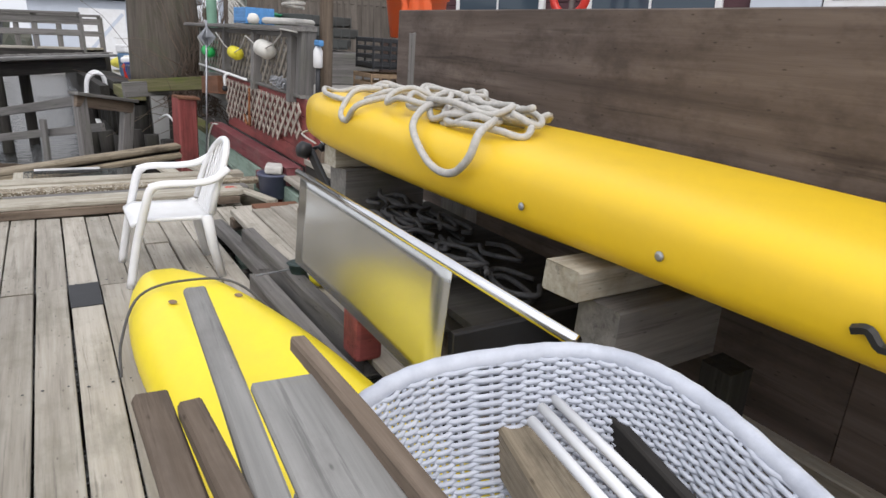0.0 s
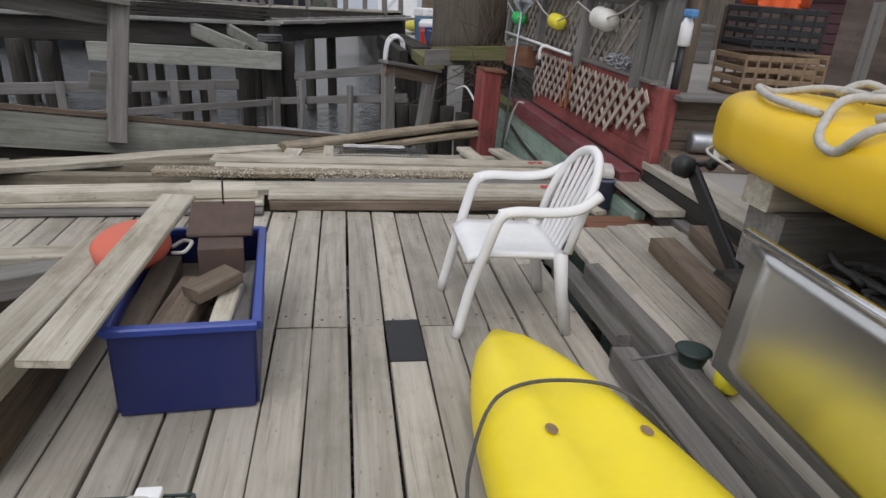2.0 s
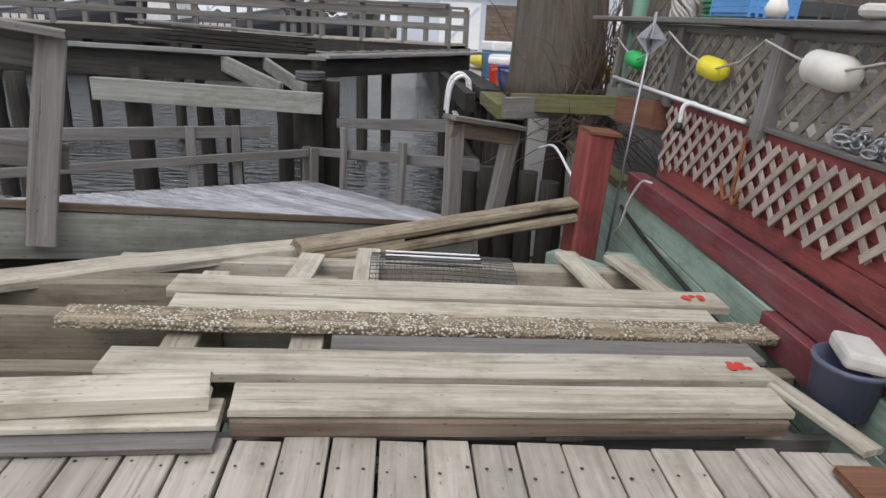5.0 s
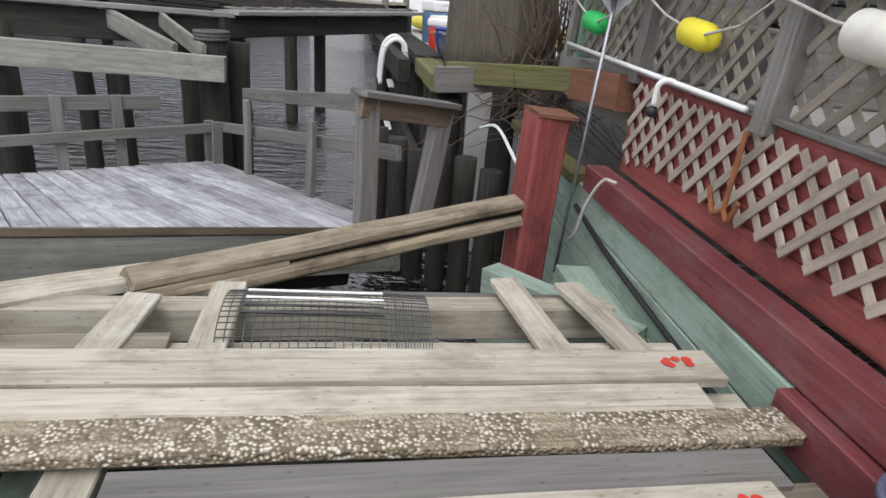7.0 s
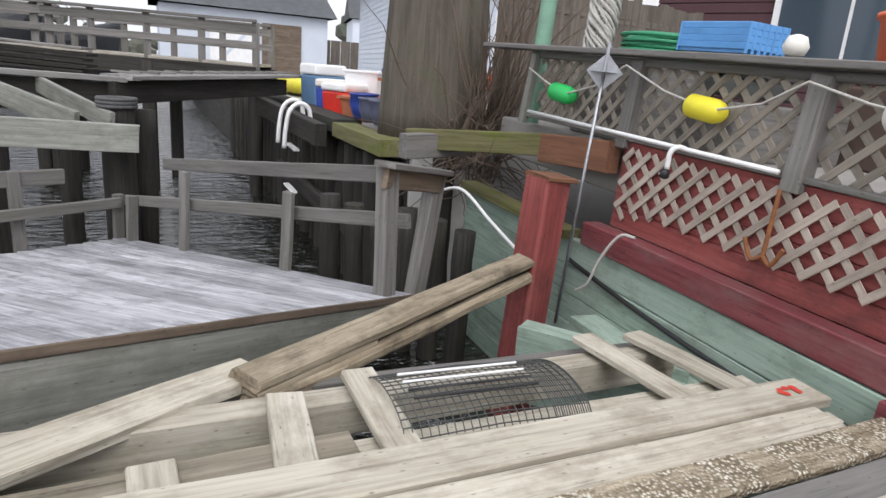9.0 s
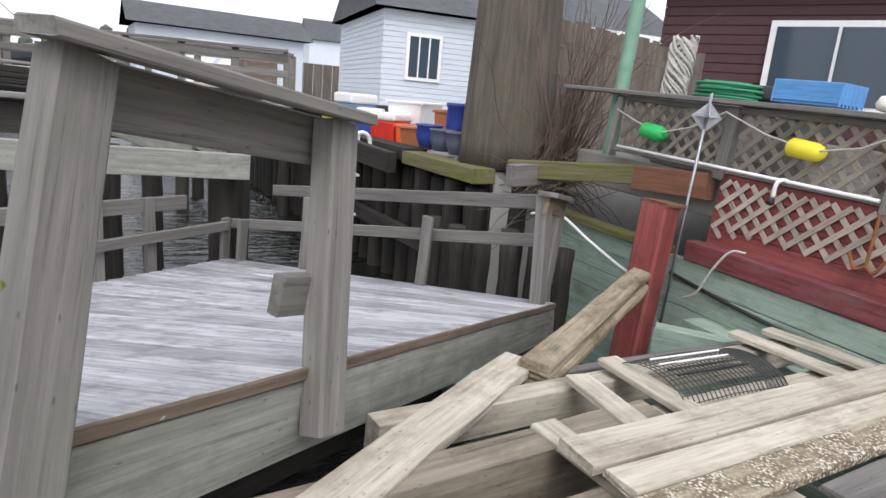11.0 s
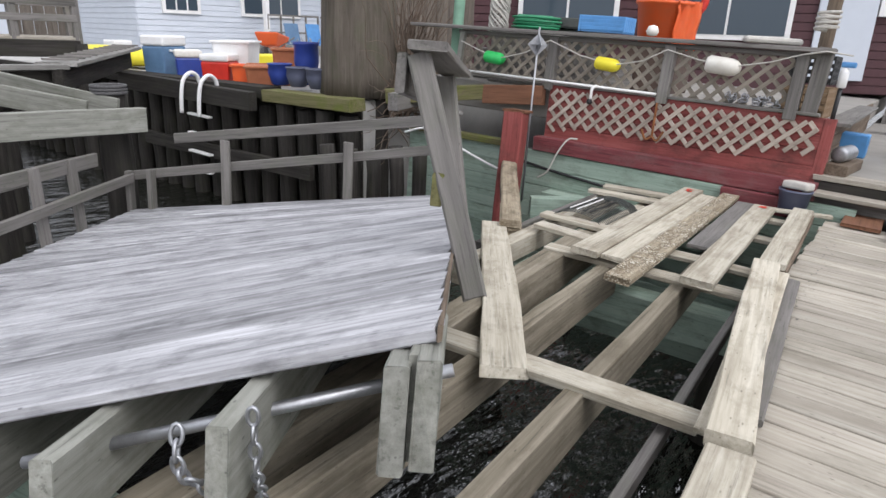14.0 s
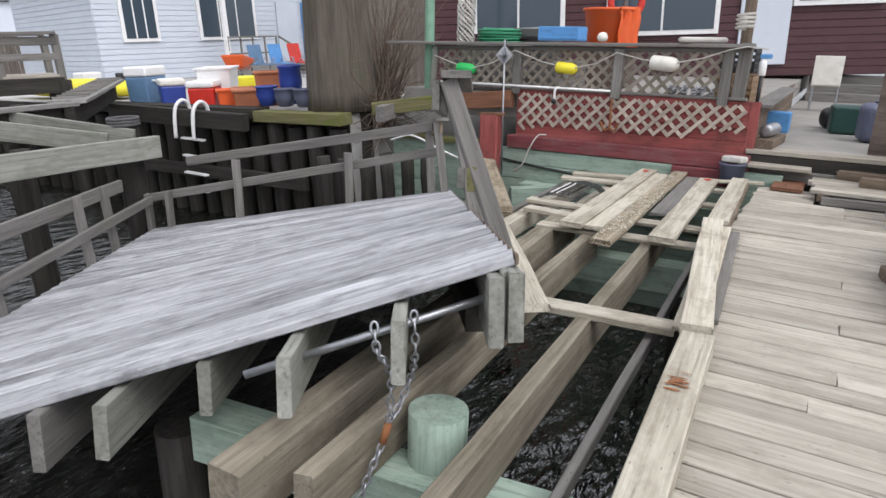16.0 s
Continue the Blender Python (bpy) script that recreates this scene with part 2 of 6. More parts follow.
cover = ramp_of(t, noise_of(t, v, 7, 4, 0.6), ((0.40, (0, 0, 0)), (0.54, (1, 1, 1))))
t.links.new(mix_of(t, cover, bare, f), b.inputs["Base Color"])
b.inputs["Roughness"].default_value = 0.9
bump_to(t, b, vo.outputs["Distance"], 0.9, 0.012)
M_BARNACLE = m

m, t, b = node_mat("dark_harbour_water")
v, _ = coords(t, (1, 2.4, 1), vary=False)
n1 = noise_of(t, v, 2.2, 2, 0.45)
n2 = noise_of(t, v, 9.0, 2, 0.5)
b.inputs["Base Color"].default_value = (0.010, 0.011, 0.008, 1)
b.inputs["Roughness"].default_value = 0.06
b.inputs["IOR"].default_value = 2.5
bump_to(t, b, math_of(t, "ADD", n1, math_of(t, "MULTIPLY", n2, 0.25)), 1.0, 0.15)
M_WATER = m

m, t, b = node_mat("window_glass")
b.inputs["Base Color"].default_value = (0.05, 0.07, 0.09, 1)
b.inputs["Roughness"].default_value = 0.08
M_GLASS = m

# ---- mesh helpers ----
WORLD = {}


def thing(name, at, label, category, group="", kind=""):
    """An Empty at a thing's base, to hold its parts."""
    ob = new(name)
    ob.empty_display_size = 0.1
    m = at if isinstance(at, Matrix) else Matrix.Translation(at)
    ob.matrix_basis = m
    WORLD[ob] = m
    return tagged(ob, label, category, group, kind)


def part(name, bm, material, parent=None, label="", m=None, smooth=False):
    """Links a bmesh as one mesh object, at the world pose m, under its thing."""
    me = bpy.data.meshes.new(name)
    if smooth:
        for f in bm.faces:
            f.smooth = True
    bm.normal_update()
    bm.to_mesh(me)
    bm.free()
    return link_part(name, me, material, parent, label, m)


def link_part(name, me, material, parent=None, label="", m=None):
    if material is not None and not me.materials:
        me.materials.append(material)
    ob = new(name, me)
    m = m or Matrix()
    WORLD[ob] = m
    if parent is not None:
        ob.parent = parent
        ob.matrix_basis = WORLD[parent].inverted() @ m
    else:
        ob.matrix_basis = m
    if label:
        ob["label"] = label
    return ob


def along(p0, p1, up=(0, 0, 1), twist=0.0):
    """A pose at p0 whose X runs to p1, with Z as near to up as may be."""
    p0, p1 = Vector(p0), Vector(p1)
    x = (p1 - p0).normalized()
    z = Vector(up)
    z = (z - z.dot(x) * x)
    if z.length < 1e-4:
        z = Vector((0, 1, 0)) - x.y * x
    z.normalize()
    y = z.cross(x)
    m = Matrix((x, y, z)).transposed().to_4x4()
    return Matrix.Translation(p0) @ m @ Matrix.Rotation(radians(twist), 4, "X")


def board_mesh(length, width, thick, seed=0, bend=0.0, rough=0.003, segs=0, cham=0.006):
    """A worn board: X from 0 to length, Y across, Z from -thick to 0."""
    rng = random.Random(seed)
    n = segs or max(2, min(12, int(length / 0.35)))
    c = min(cham, thick * 0.3, width * 0.3)
    w, h = width / 2, thick
    prof = [(-w + c, 0), (w - c, 0), (w, -c), (w, -h + c), (w - c, -h), (-w + c, -h), (-w, -h + c), (-w, -c)]
    bm = bmesh.new()
    rings = []
    ph = rng.uniform(0, 6)
    for i in range(n + 1):
        s = i / n
        dy = bend * math.sin(s * math.pi) + rng.uniform(-rough, rough)
        dz = rng.uniform(-rough, rough) * 0.6
        e = rng.uniform(0, rough * 2) if i in (0, n) else 0
        ring = [bm.verts.new((s * length + rng.uniform(-1, 1) * rough * (2 if i in (0, n) else 0), y + dy + rng.uniform(-rough, rough) * 0.5, z + dz)) for y, z in prof]
        rings.append(ring)
    for a, b2 in zip(rings, rings[1:]):
        for k in range(8):
            bm.faces.new((a[k], a[(k + 1) % 8], b2[(k + 1) % 8], b2[k]))
    bm.faces.new(list(reversed(rings[0])))
    bm.faces.new(rings[-1])
    bmesh.ops.recalc_face_normals(bm, faces=bm.faces)
    return bm


SEED = [0]


def board(name, p0, p1, width, thick, material, parent=None, label="", up=(0, 0, 1), bend=0.0, rough=0.003, twist=0.0, segs=0, cham=0.006):
    """A board whose top's middle line runs from p0 to p1."""
    SEED[0] += 1
    length = (Vector(p1) - Vector(p0)).length
    return part(name, board_mesh(length, width, thick, SEED[0], bend, rough, segs, cham), material, parent, label, along(p0, p1, up, twist))


def lone_board(name, p0, p1, width, thick, material, label, category="timber", group="", **kw):
    return tagged(board(name, p0, p1, width, thick, material, **kw), label, category, group)


def box_bm(sx, sy, sz, bevel=0.01, segs=2, taper=0.0):
    """A rounded box standing on z = 0, centred in x and y; taper narrows its foot."""
    bm = bmesh.new()
    bmesh.ops.create_cube(bm, size=1)
    for v in bm.verts:
        k = 1 - taper if v.co.z < 0 else 1
        v.co = Vector((v.co.x * sx * k, v.co.y * sy * k, (v.co.z + 0.5) * sz))
    if bevel:
        bmesh.ops.bevel(bm, geom=bm.edges[:], offset=bevel, segments=segs, affect="EDGES", profile=0.5)
    return bm


def lathe_bm(profile, n=24):
    """A turned body from (radius, z) rows, about Z."""
    bm = bmesh.new()
    rings = []
    for r, z in profile:
        rings.append([bm.verts.new((r * math.cos(2 * math.pi * i / n), r * math.sin(2 * math.pi * i / n), z)) for i in range(n)])
    for a, b2 in zip(rings, rings[1:]):
        for i in range(n):
            bm.faces.new((a[i], a[(i + 1) % n], b2[(i + 1) % n], b2[i]))
    bm.faces.new(list(reversed(rings[0])))
    bm.faces.new(rings[-1])
    return bm


def tube_into(bm, pts, r, n=8, closed=False, flat=1.0):
    """Sweeps a round tube along points, into bm."""
    pts = [Vector(p) for p in pts]
    rings, side = [], None
    for i, p in enumerate(pts):
        a = pts[i - 1] if i or closed else p
        b2 = pts[(i + 1) % len(pts)] if i < len(pts) - 1 or closed else p
        d = (b2 - a).normalized()
        if side is None:
            side = d.orthogonal().normalized()
        side = (side - side.dot(d) * d).normalized()
        up = d.cross(side)
        rr = r(i / max(1, len(pts) - 1)) if callable(r) else r
        rings.append([bm.verts.new(p + side * math.cos(k * 2 * math.pi / n) * rr + up * math.sin(k * 2 * math.pi / n) * rr * flat) for k in range(n)])
    pairs = list(zip(rings, rings[1:])) + ([(rings[-1], rings[0])] if closed else [])
    for a, b2 in pairs:
        for k in range(n):
            bm.faces.new((a[k], a[(k + 1) % n], b2[(k + 1) % n], b2[k]))
    if not closed:
        bm.faces.new(list(reversed(rings[0])))
        bm.faces.new(rings[-1])
    return bm


def tube_bm(pts, r, n=8, closed=False):
    return tube_into(bmesh.new(), pts, r, n, closed)


def curve_pts(ctrl, per=8):
    """A smooth line through control points."""
    c = [Vector(p) for p in ctrl]
    c = [2 * c[0] - c[1]] + c + [2 * c[-1] - c[-2]]
    out = []
    for i in range(1, len(c) - 2):
        a, b2, d, e = c[i - 1:i + 3]
        for k in range(per):
            s = k / per
            out.append(0.5 * (2 * b2 + (d - a) * s + (2 * a - 5 * b2 + 4 * d - e) * s * s + (3 * b2 - a - 3 * d + e) * s ** 3))
    out.append(c[-2])
    return out


def pole(name, p0, p1, r, material, parent=None, label="", n=14, taper=1.0, wob=0.0, seed=1):
    """A round post from p0 to p1, its grain along its own X."""
    rng = random.Random(seed)
    length = (Vector(p1) - Vector(p0)).length
    segs = max(2, min(14, int(length / 0.25)))
    pts = [(length * i / segs, rng.uniform(-wob, wob), rng.uniform(-wob, wob)) for i in range(segs + 1)]
    bm = bmesh.new()
    tube_into(bm, pts, lambda s: r * (1 + (taper - 1) * s) * (1 + rng.uniform(-wob, wob) * 2), n)
    bmesh.ops.recalc_face_normals(bm, faces=bm.faces)
    ob = part(name, bm, material, parent, label, along(p0, p1), smooth=True)
    for f in ob.data.polygons:
        if len(f.vertices) > 4:
            f.use_smooth = False
    return ob


def fpole(name, p0, p1, r, material, label, category, group="", **kw):
    return tagged(pole(name, p0, p1, r, material, **kw), label, category, group)

# ---- large structure ----
WATER_Z = -1.25


def flat_bm(x0, y0, x1, y1, z=0.0, n=1):
    bm = bmesh.new()
    bmesh.ops.create_grid(bm, x_segments=n, y_segments=n, size=0.5)
    for v in bm.verts:
        v.co = Vector((x0 + (v.co.x + 0.5) * (x1 - x0), y0 + (v.co.y + 0.5) * (y1 - y0), z))
    return bm




def slab(name, x0, y0, x1, y1, z0, z1, material, label, category, kind="structure", bevel=0.02):
    bm = box_bm(x1 - x0, y1 - y0, z1 - z0, bevel)
    return tagged(part(name, bm, material, m=Matrix.Translation(((x0 + x1) / 2, (y0 + y1) / 2, z0))), label, category, kind=kind)


slab("pavement", 2.05, 3.2, 16.0, 5.42, -0.6, 0.34, M_PAVE, "worn grey concrete walkway one step above the dock", "walkway")
slab("upper_deck", 1.88, 5.44, 14.0, 10.15, 0.45, 0.78, M_PAVE, "raised terrace behind the lattice fence", "terrace")

# the dock
deck = thing("deck", (0, 2, 0), "weathered grey-brown plank dock floor with dark gaps", "deck", kind="structure")
PITCH = 0.1545
rng = random.Random(5)
for i in range(-52, 11):
    x = -0.205 + i * PITCH
    cuts = [(4.66 if i > 6 else -1.6) if i > -20 else 1.5]
    y = cuts[0]
    while y < 5.1 - 0.085 * max(0, -1 - x):
        step = rng.choice((1.2, 1.8, 2.4, 3.0))
        if -7 < i < 4 and y < 3.0:
            step = 3.72 - y if y + step > 2.3 else step
        end = 5.20 - 0.085 * max(0, -1 - x)  # the open edge runs a little askew
        if y + step > end - 0.5:
            step = end + rng.uniform(-0.02, 0.02) - y
        board("plank", (x, y + 0.002, rng.uniform(-0.004, 0.004)), (x, y + step - 0.003, rng.uniform(-0.004, 0.004)), PITCH - rng.uniform(0.006, 0.014), 0.04, M_DECK, deck, rough=0.0022, segs=3, cham=0.004)
        y += step
board("patch", (-0.05, 3.44, 0.008), (-0.05, 3.76, 0.008), 0.15, 0.012, M_DARKMETAL, deck, "dark metal patch plate")
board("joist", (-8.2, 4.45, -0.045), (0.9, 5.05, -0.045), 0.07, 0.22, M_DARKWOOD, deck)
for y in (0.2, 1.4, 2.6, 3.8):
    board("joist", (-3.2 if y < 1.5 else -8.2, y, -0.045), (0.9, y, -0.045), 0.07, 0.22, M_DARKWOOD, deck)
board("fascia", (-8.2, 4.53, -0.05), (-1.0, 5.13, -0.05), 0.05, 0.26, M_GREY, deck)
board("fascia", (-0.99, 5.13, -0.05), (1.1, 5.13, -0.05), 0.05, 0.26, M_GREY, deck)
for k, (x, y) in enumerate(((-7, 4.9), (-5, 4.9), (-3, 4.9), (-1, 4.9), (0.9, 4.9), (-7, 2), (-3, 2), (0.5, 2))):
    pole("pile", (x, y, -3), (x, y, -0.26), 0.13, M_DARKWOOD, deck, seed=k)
# nail heads
bm = bmesh.new()
rng = random.Random(9)
for i in range(-30, 7):
    for y in (0.2, 1.4, 2.6, 3.8, 5.05):
        for dx in (-0.045, 0.045):
            c = Matrix.Translation((-0.205 + i * PITCH + dx + rng.uniform(-0.01, 0.01), y + rng.uniform(-0.03, 0.03), 0.0045))
            bmesh.ops.create_circle(bm, cap_ends=True, radius=rng.uniform(0.005, 0.008), segments=6, matrix=c)
tagged(part("nails", bm, M_DARKMETAL, deck), kind="stuff")

# raised boardwalk beside the dock
walkway = thing("boardwalk", (1.5, 2.5, 0), "raised weathered boardwalk of long planks over timbers", "boardwalk", kind="structure")
for i in range(8):
    x = 1.02 + i * 0.15
    board("plank", (x, -1.5 + rng.uniform(0, .1), 0.11), (x + 0.02, 4.72 + rng.uniform(-.1, .05), 0.11), 0.143, 0.04, M_DECK, walkway, rough=0.003)
for y in (0.0, 1.0, 2.0, 3.0, 3.95, 4.6):
    board("sleeper", (0.95, y, 0.07), (2.2, y, 0.07), 0.09, 0.068, M_BROWN, walkway)
board("red_board", (1.22, 4.93, 0.045), (1.76, 4.93, 0.045), 0.30, 0.03, M_ORANGEWOOD, walkway, "red-brown plywood sheet")
G = "loose timbers beside the boardwalk"
for x0, y0, x1, y1, w, h in ((0.86, 0.2, 0.80, 3.35, 0.10, 0.10), (0.97, 2.2, 0.93, 4.05, 0.08, 0.15), (0.72, 1.6, 0.70, 2.9, 0.09, 0.05), (0.89, 3.5, 0.84, 4.6, 0.09, 0.07)):
    lone_board("timber", (x0, y0, h + 0.002), (x1, y1, h + 0.002), w, h, M_GREY, "long grey weathered timber lying on the dock", group=G, rough=0.006)
for x0, y0, x1, y1 in ((1.34, 3.3, 1.42, 4.3), (1.62, 3.4, 1.75, 4.5), (1.05, -0.3, 1.15, 1.2), (1.12, 1.2, 1.22, 2.1)):
    lone_board("timber", (x0, y0, 0.202), (x1, y1, 0.202), 0.14, 0.09, M_BROWN, "rough brown timber lying on the boardwalk", group=G, rough=0.008)

# step up to the concrete walkway
step = thing("step", (2.0, 4.6, 0), "stacked weathered timber step up to the concrete walkway", "step")
board("tread", (1.93, 5.42, 0.335), (1.93, 3.0, 0.335), 0.30, 0.05, M_DECK, step)
board("riser", (1.86, 5.40, 0.28), (1.86, 3.0, 0.28), 0.14, 0.14, M_DARKWOOD, step)
board("riser", (1.80, 5.38, 0.14), (1.80, 4.4, 0.14), 0.16, 0.14, M_GREY, step)
board("tread", (1.72, 5.45, 0.20), (1.72, 4.75, 0.20), 0.28, 0.04, M_DECK, step)

terr = thing("terrace_face", (3.5, 5.42, 0.34), "dark brown boarded face below the terrace edge", "wall", kind="structure")
for k in range(3):
    board("board", (1.88, 5.425, 0.78 - 0.148 * k), (8.0, 5.425, 0.78 - 0.148 * k), 0.03, 0.145, M_BROWN, terr)
board("shelf", (1.88, 5.36, 0.815), (6.0, 5.36, 0.815), 0.24, 0.03, M_GREY, terr)

# far closing wall of plywood behind the kayak rack
ply = thing("wall_east", (2.25, 1.5, 0), "tall brown weathered plywood partition with a ragged top", "partition", kind="structure")
for y0, y1, h in ((4.43, 1.00, 1.60), (0.995, -2.4, 1.55)):
    board("panel", (2.1, y0 - 0.16, h), (2.1, y1 - 0.16, h), 0.03, h + 0.4, M_PLY, ply, rough=0.002)
board("post", (2.17, 4.05, -0.4), (2.17, 4.05, 1.45), 0.09, 0.09, M_GREY, ply, up=(1, 0, 0))

# edge timbers of the dock
G = "timbers stacked along the dock's open edge"
TI = "dirty pale squared timber lying along the dock edge"
lone_board("edge_timber", (-0.76, 5.272, 0.068), (1.17, 5.357, 0.068), 0.172, 0.064, M_BROWN, "dark brown wet timber at the bottom of a stack", group=G)
lone_board("edge_timber", (-0.77, 5.28, 0.105), (1.19, 5.365, 0.105), 0.16, 0.036, M_PALE, TI, group=G)
lone_board("edge_timber", (-3.05, 5.01, 0.137), (-0.85, 5.30, 0.137), 0.15, 0.065, M_PALE, TI, group=G, rough=0.006)
lone_board("edge_timber", (-2.95, 5.06, 0.07), (-0.80, 5.24, 0.07), 0.15, 0.03, M_PALE, TI, group=G)
lone_board("edge_timber", (-2.7, 5.05, 0.038), (-0.80, 5.20, 0.038), 0.20, 0.03, M_GREY, "thin grey board under stacked timbers", group=G)
near = lone_board("edge_timber", (-6.2, 4.80, 0.125), (-3.11, 4.99, 0.125), 0.15, 0.12, M_PALE, "thick pale timber with a rusty stain along the dock edge", group=G, rough=0.006)
bm = bmesh.new()
for k in range(22):
    cx, cy = -3.66 + rng.gauss(0, 0.035), 4.975 + rng.uniform(-0.045, 0.03)
    c = Matrix.Translation((cx, cy, 0.1295 + 0.0002 * k)) @ Matrix.Rotation(rng.uniform(-0.3, 0.3), 4, "Z") @ Matrix.Diagonal((rng.uniform(0.15, 0.45), rng.uniform(0.8, 2.4), 1, 1))
    bmesh.ops.create_circle(bm, cap_ends=True, radius=rng.uniform(0.008, 0.02), segments=8, matrix=c)
part("rust_stain", bm, M_RUST, near, "rusty bolt stain")

# open frame of the broken dock
frame_ob = thing("dock_frame", (-1.5, 6.2, -0.5), "open pale joists of a dismantled dock above dark water", "dock frame", kind="structure")
J = M_PALE
board("joist", (-4.75, 5.54, -0.06), (1.55, 5.84, -0.06), 0.085, 0.24, M_TAN, frame_ob)
board("joist", (-4.72, 6.00, -0.06), (-1.05, 6.19, -0.06), 0.085, 0.24, M_TAN, frame_ob, rough=0.006)
board("joist", (-1.05, 6.26, -0.06), (1.55, 6.30, -0.06), 0.085, 0.24, J, frame_ob)
board("big_joist", (-4.85, 6.25, -0.05), (-0.55, 6.60, -0.05), 0.16, 0.26, M_TAN, frame_ob, "thick tan beam with torn grain", rough=0.008)
board("joist", (-0.9, 6.62, -0.095), (1.50, 6.70, -0.095), 0.10, 0.2, J, frame_ob)
board("joist", (-1.8, 6.92, -0.095), (1.35, 7.10, -0.095), 0.12, 0.16, J, frame_ob)
board("joist", (-1.2, 7.18, -0.15), (1.3, 7.26, -0.15), 0.06, 0.14, M_GREY, frame_ob)
board("brace", (-2.84, 6.36, -0.03), (-2.72, 5.16, -0.03), 0.14, 0.045, J, frame_ob)
for x0, y0, x1, y1 in ((-1.18, 6.62, -1.10, 5.30), (-0.62, 6.5, -0.60, 5.3), (0.35, 6.5, 0.38, 5.3), (1.1, 6.5, 1.15, 5.35), (-0.72, 6.94, -0.77, 6.44), (-0.40, 7.06, -0.40, 6.44), (0.84, 7.20, 0.93, 6.52), (1.15, 7.18, 1.27, 6.56)):
    board("crosspiece", (x0, y0, -0.03), (x1, y1, -0.03), 0.14, 0.035, J, frame_ob)
for x0, y0, x1, y1 in ((-0.95, 7.6, -0.75, 4.8), (-4.35, 7.0, -4.05, 4.8), (1.5, 8.0, 1.45, 4.8)):
    board("cap_beam", (x0, y0, -0.31), (x1, y1, -0.31), 0.22, 0.24, M_MINT, frame_ob, "pale green painted cap beam")
board("waler", (-0.62, 7.3, -0.62), (-0.50, 4.9, -0.62), 0.06, 0.2, M_MINT, frame_ob)
board("ribbon", (-4.9, 5.20, -0.12), (1.5, 5.46, -0.12), 0.04, 0.08, M_GREY, frame_ob)
for k, (x, y) in enumerate(((-0.85, 7.3), (-0.8, 5.4), (1.3, 7.6), (-4.3, 7.3))):
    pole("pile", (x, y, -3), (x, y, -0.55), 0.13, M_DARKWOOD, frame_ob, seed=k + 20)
fpole("piling", (-4.08, 5.83, -3), (-4.08, 5.83, -0.07), 0.13, M_MINT, "round pale green piling with a worn top", "piling", wob=0.004, n=20)

# boards lying over the frame
G = "salvaged boards laid over the open frame"
PB = "pale weathered board laid loosely over dock joists"
b1 = lone_board("loose_plank", (-1.30, 6.30, 0.045), (1.46, 6.38, 0.045), 0.19, 0.045, M_PALE, "pale board with a red painted tip", group=G)
lone_board("loose_plank", (-1.25, 6.125, 0.03), (1.33, 6.20, 0.03), 0.15, 0.035, M_PALE, PB, group=G)
lone_board("loose_plank", (-1.64, 5.94, 0.045), (1.54, 6.04, 0.045), 0.16, 0.04, M_BARNACLE, "board crusted with white barnacles", group=G, rough=0.005)
lone_board("loose_plank", (-0.50, 5.79, 0.025), (1.38, 5.86, 0.025), 0.16, 0.03, M_GREY, "greyer board laid over dock joists", group=G)
b2 = lone_board("loose_plank", (-1.32, 5.58, 0.045), (1.30, 5.69, 0.045), 0.19, 0.045, M_PALE, "pale board with a red painted tip", group=G)
for ob, x, y in ((b1, 1.30, 6.375), (b2, 1.22, 5.69)):
    bm = bmesh.new()
    for k in range(6):
        c = Matrix.Translation((x + rng.uniform(-.06, .06), y + rng.uniform(-.02, .02), 0.0495 + k * 0.0004))
        bmesh.ops.create_circle(bm, cap_ends=True, radius=rng.uniform(0.012, 0.026), segments=9, matrix=c)
    part("paint_mark", bm, M_PAINTRED, ob, "red paint mark")
lone_board("loose_plank", (-3.02, 5.86, 0.03), (-0.78, 7.30, -0.10), 0.20, 0.05, M_PALE, "long pale plank with a splintered end", group=G, rough=0.008)
lone_board("loose_plank", (1.30, 5.72, 0.03), (1.42, 5.16, 0.05), 0.09, 0.03, M_PALE, "short pale board end at the dock corner", group=G)
rot = thing("rotted_timber", (-0.82, 7.12, -0.06), "thick tan timber split open by rot, lying on joists", "timber", G)
RA, RB = Vector((-0.84, 7.12, -0.035)), Vector((1.20, 8.36, 0.0))
board("upper_face", RA, RB, 0.17, 0.06, M_ROT, rot, rough=0.008, cham=0.016)
board("lower_face", RA + Vector((0.02, -0.012, -0.082)), RB + Vector((0, -0.02, -0.10)), 0.165, 0.075, M_ROT, rot, rough=0.009, cham=0.02)
board("sound_core", RA + Vector((0.003, 0.002, -0.055)), RA.lerp(RB, 0.30) + Vector((0, 0, -0.055)), 0.164, 0.035, M_ROT, rot, rough=0.004)
board("rotted_core", RA.lerp(RB, 0.28) + Vector((0, 0.01, -0.055)), RB + Vector((-0.02, 0.01, -0.055)), 0.13, 0.05, M_DARKWOOD, rot, "dark crumbling rotted seam", rough=0.012)

# ---- tilted float of silvered boards ----
NR, FR, FL, NL = Vector((-3.95, 5.58, 0.63)), Vector((0.42, 8.46, -0.29)), Vector((-1.36, 11.7, -0.87)), Vector((-5.85, 8.9, -0.72))


def on_float(u, v, dz=0.0):
    """u from near to far along the pier, v from its right edge to its left."""
    a, b2 = NR.lerp(FR, u), NL.lerp(FL, u)
    return a.lerp(b2, v) + Vector((0, 0, dz))


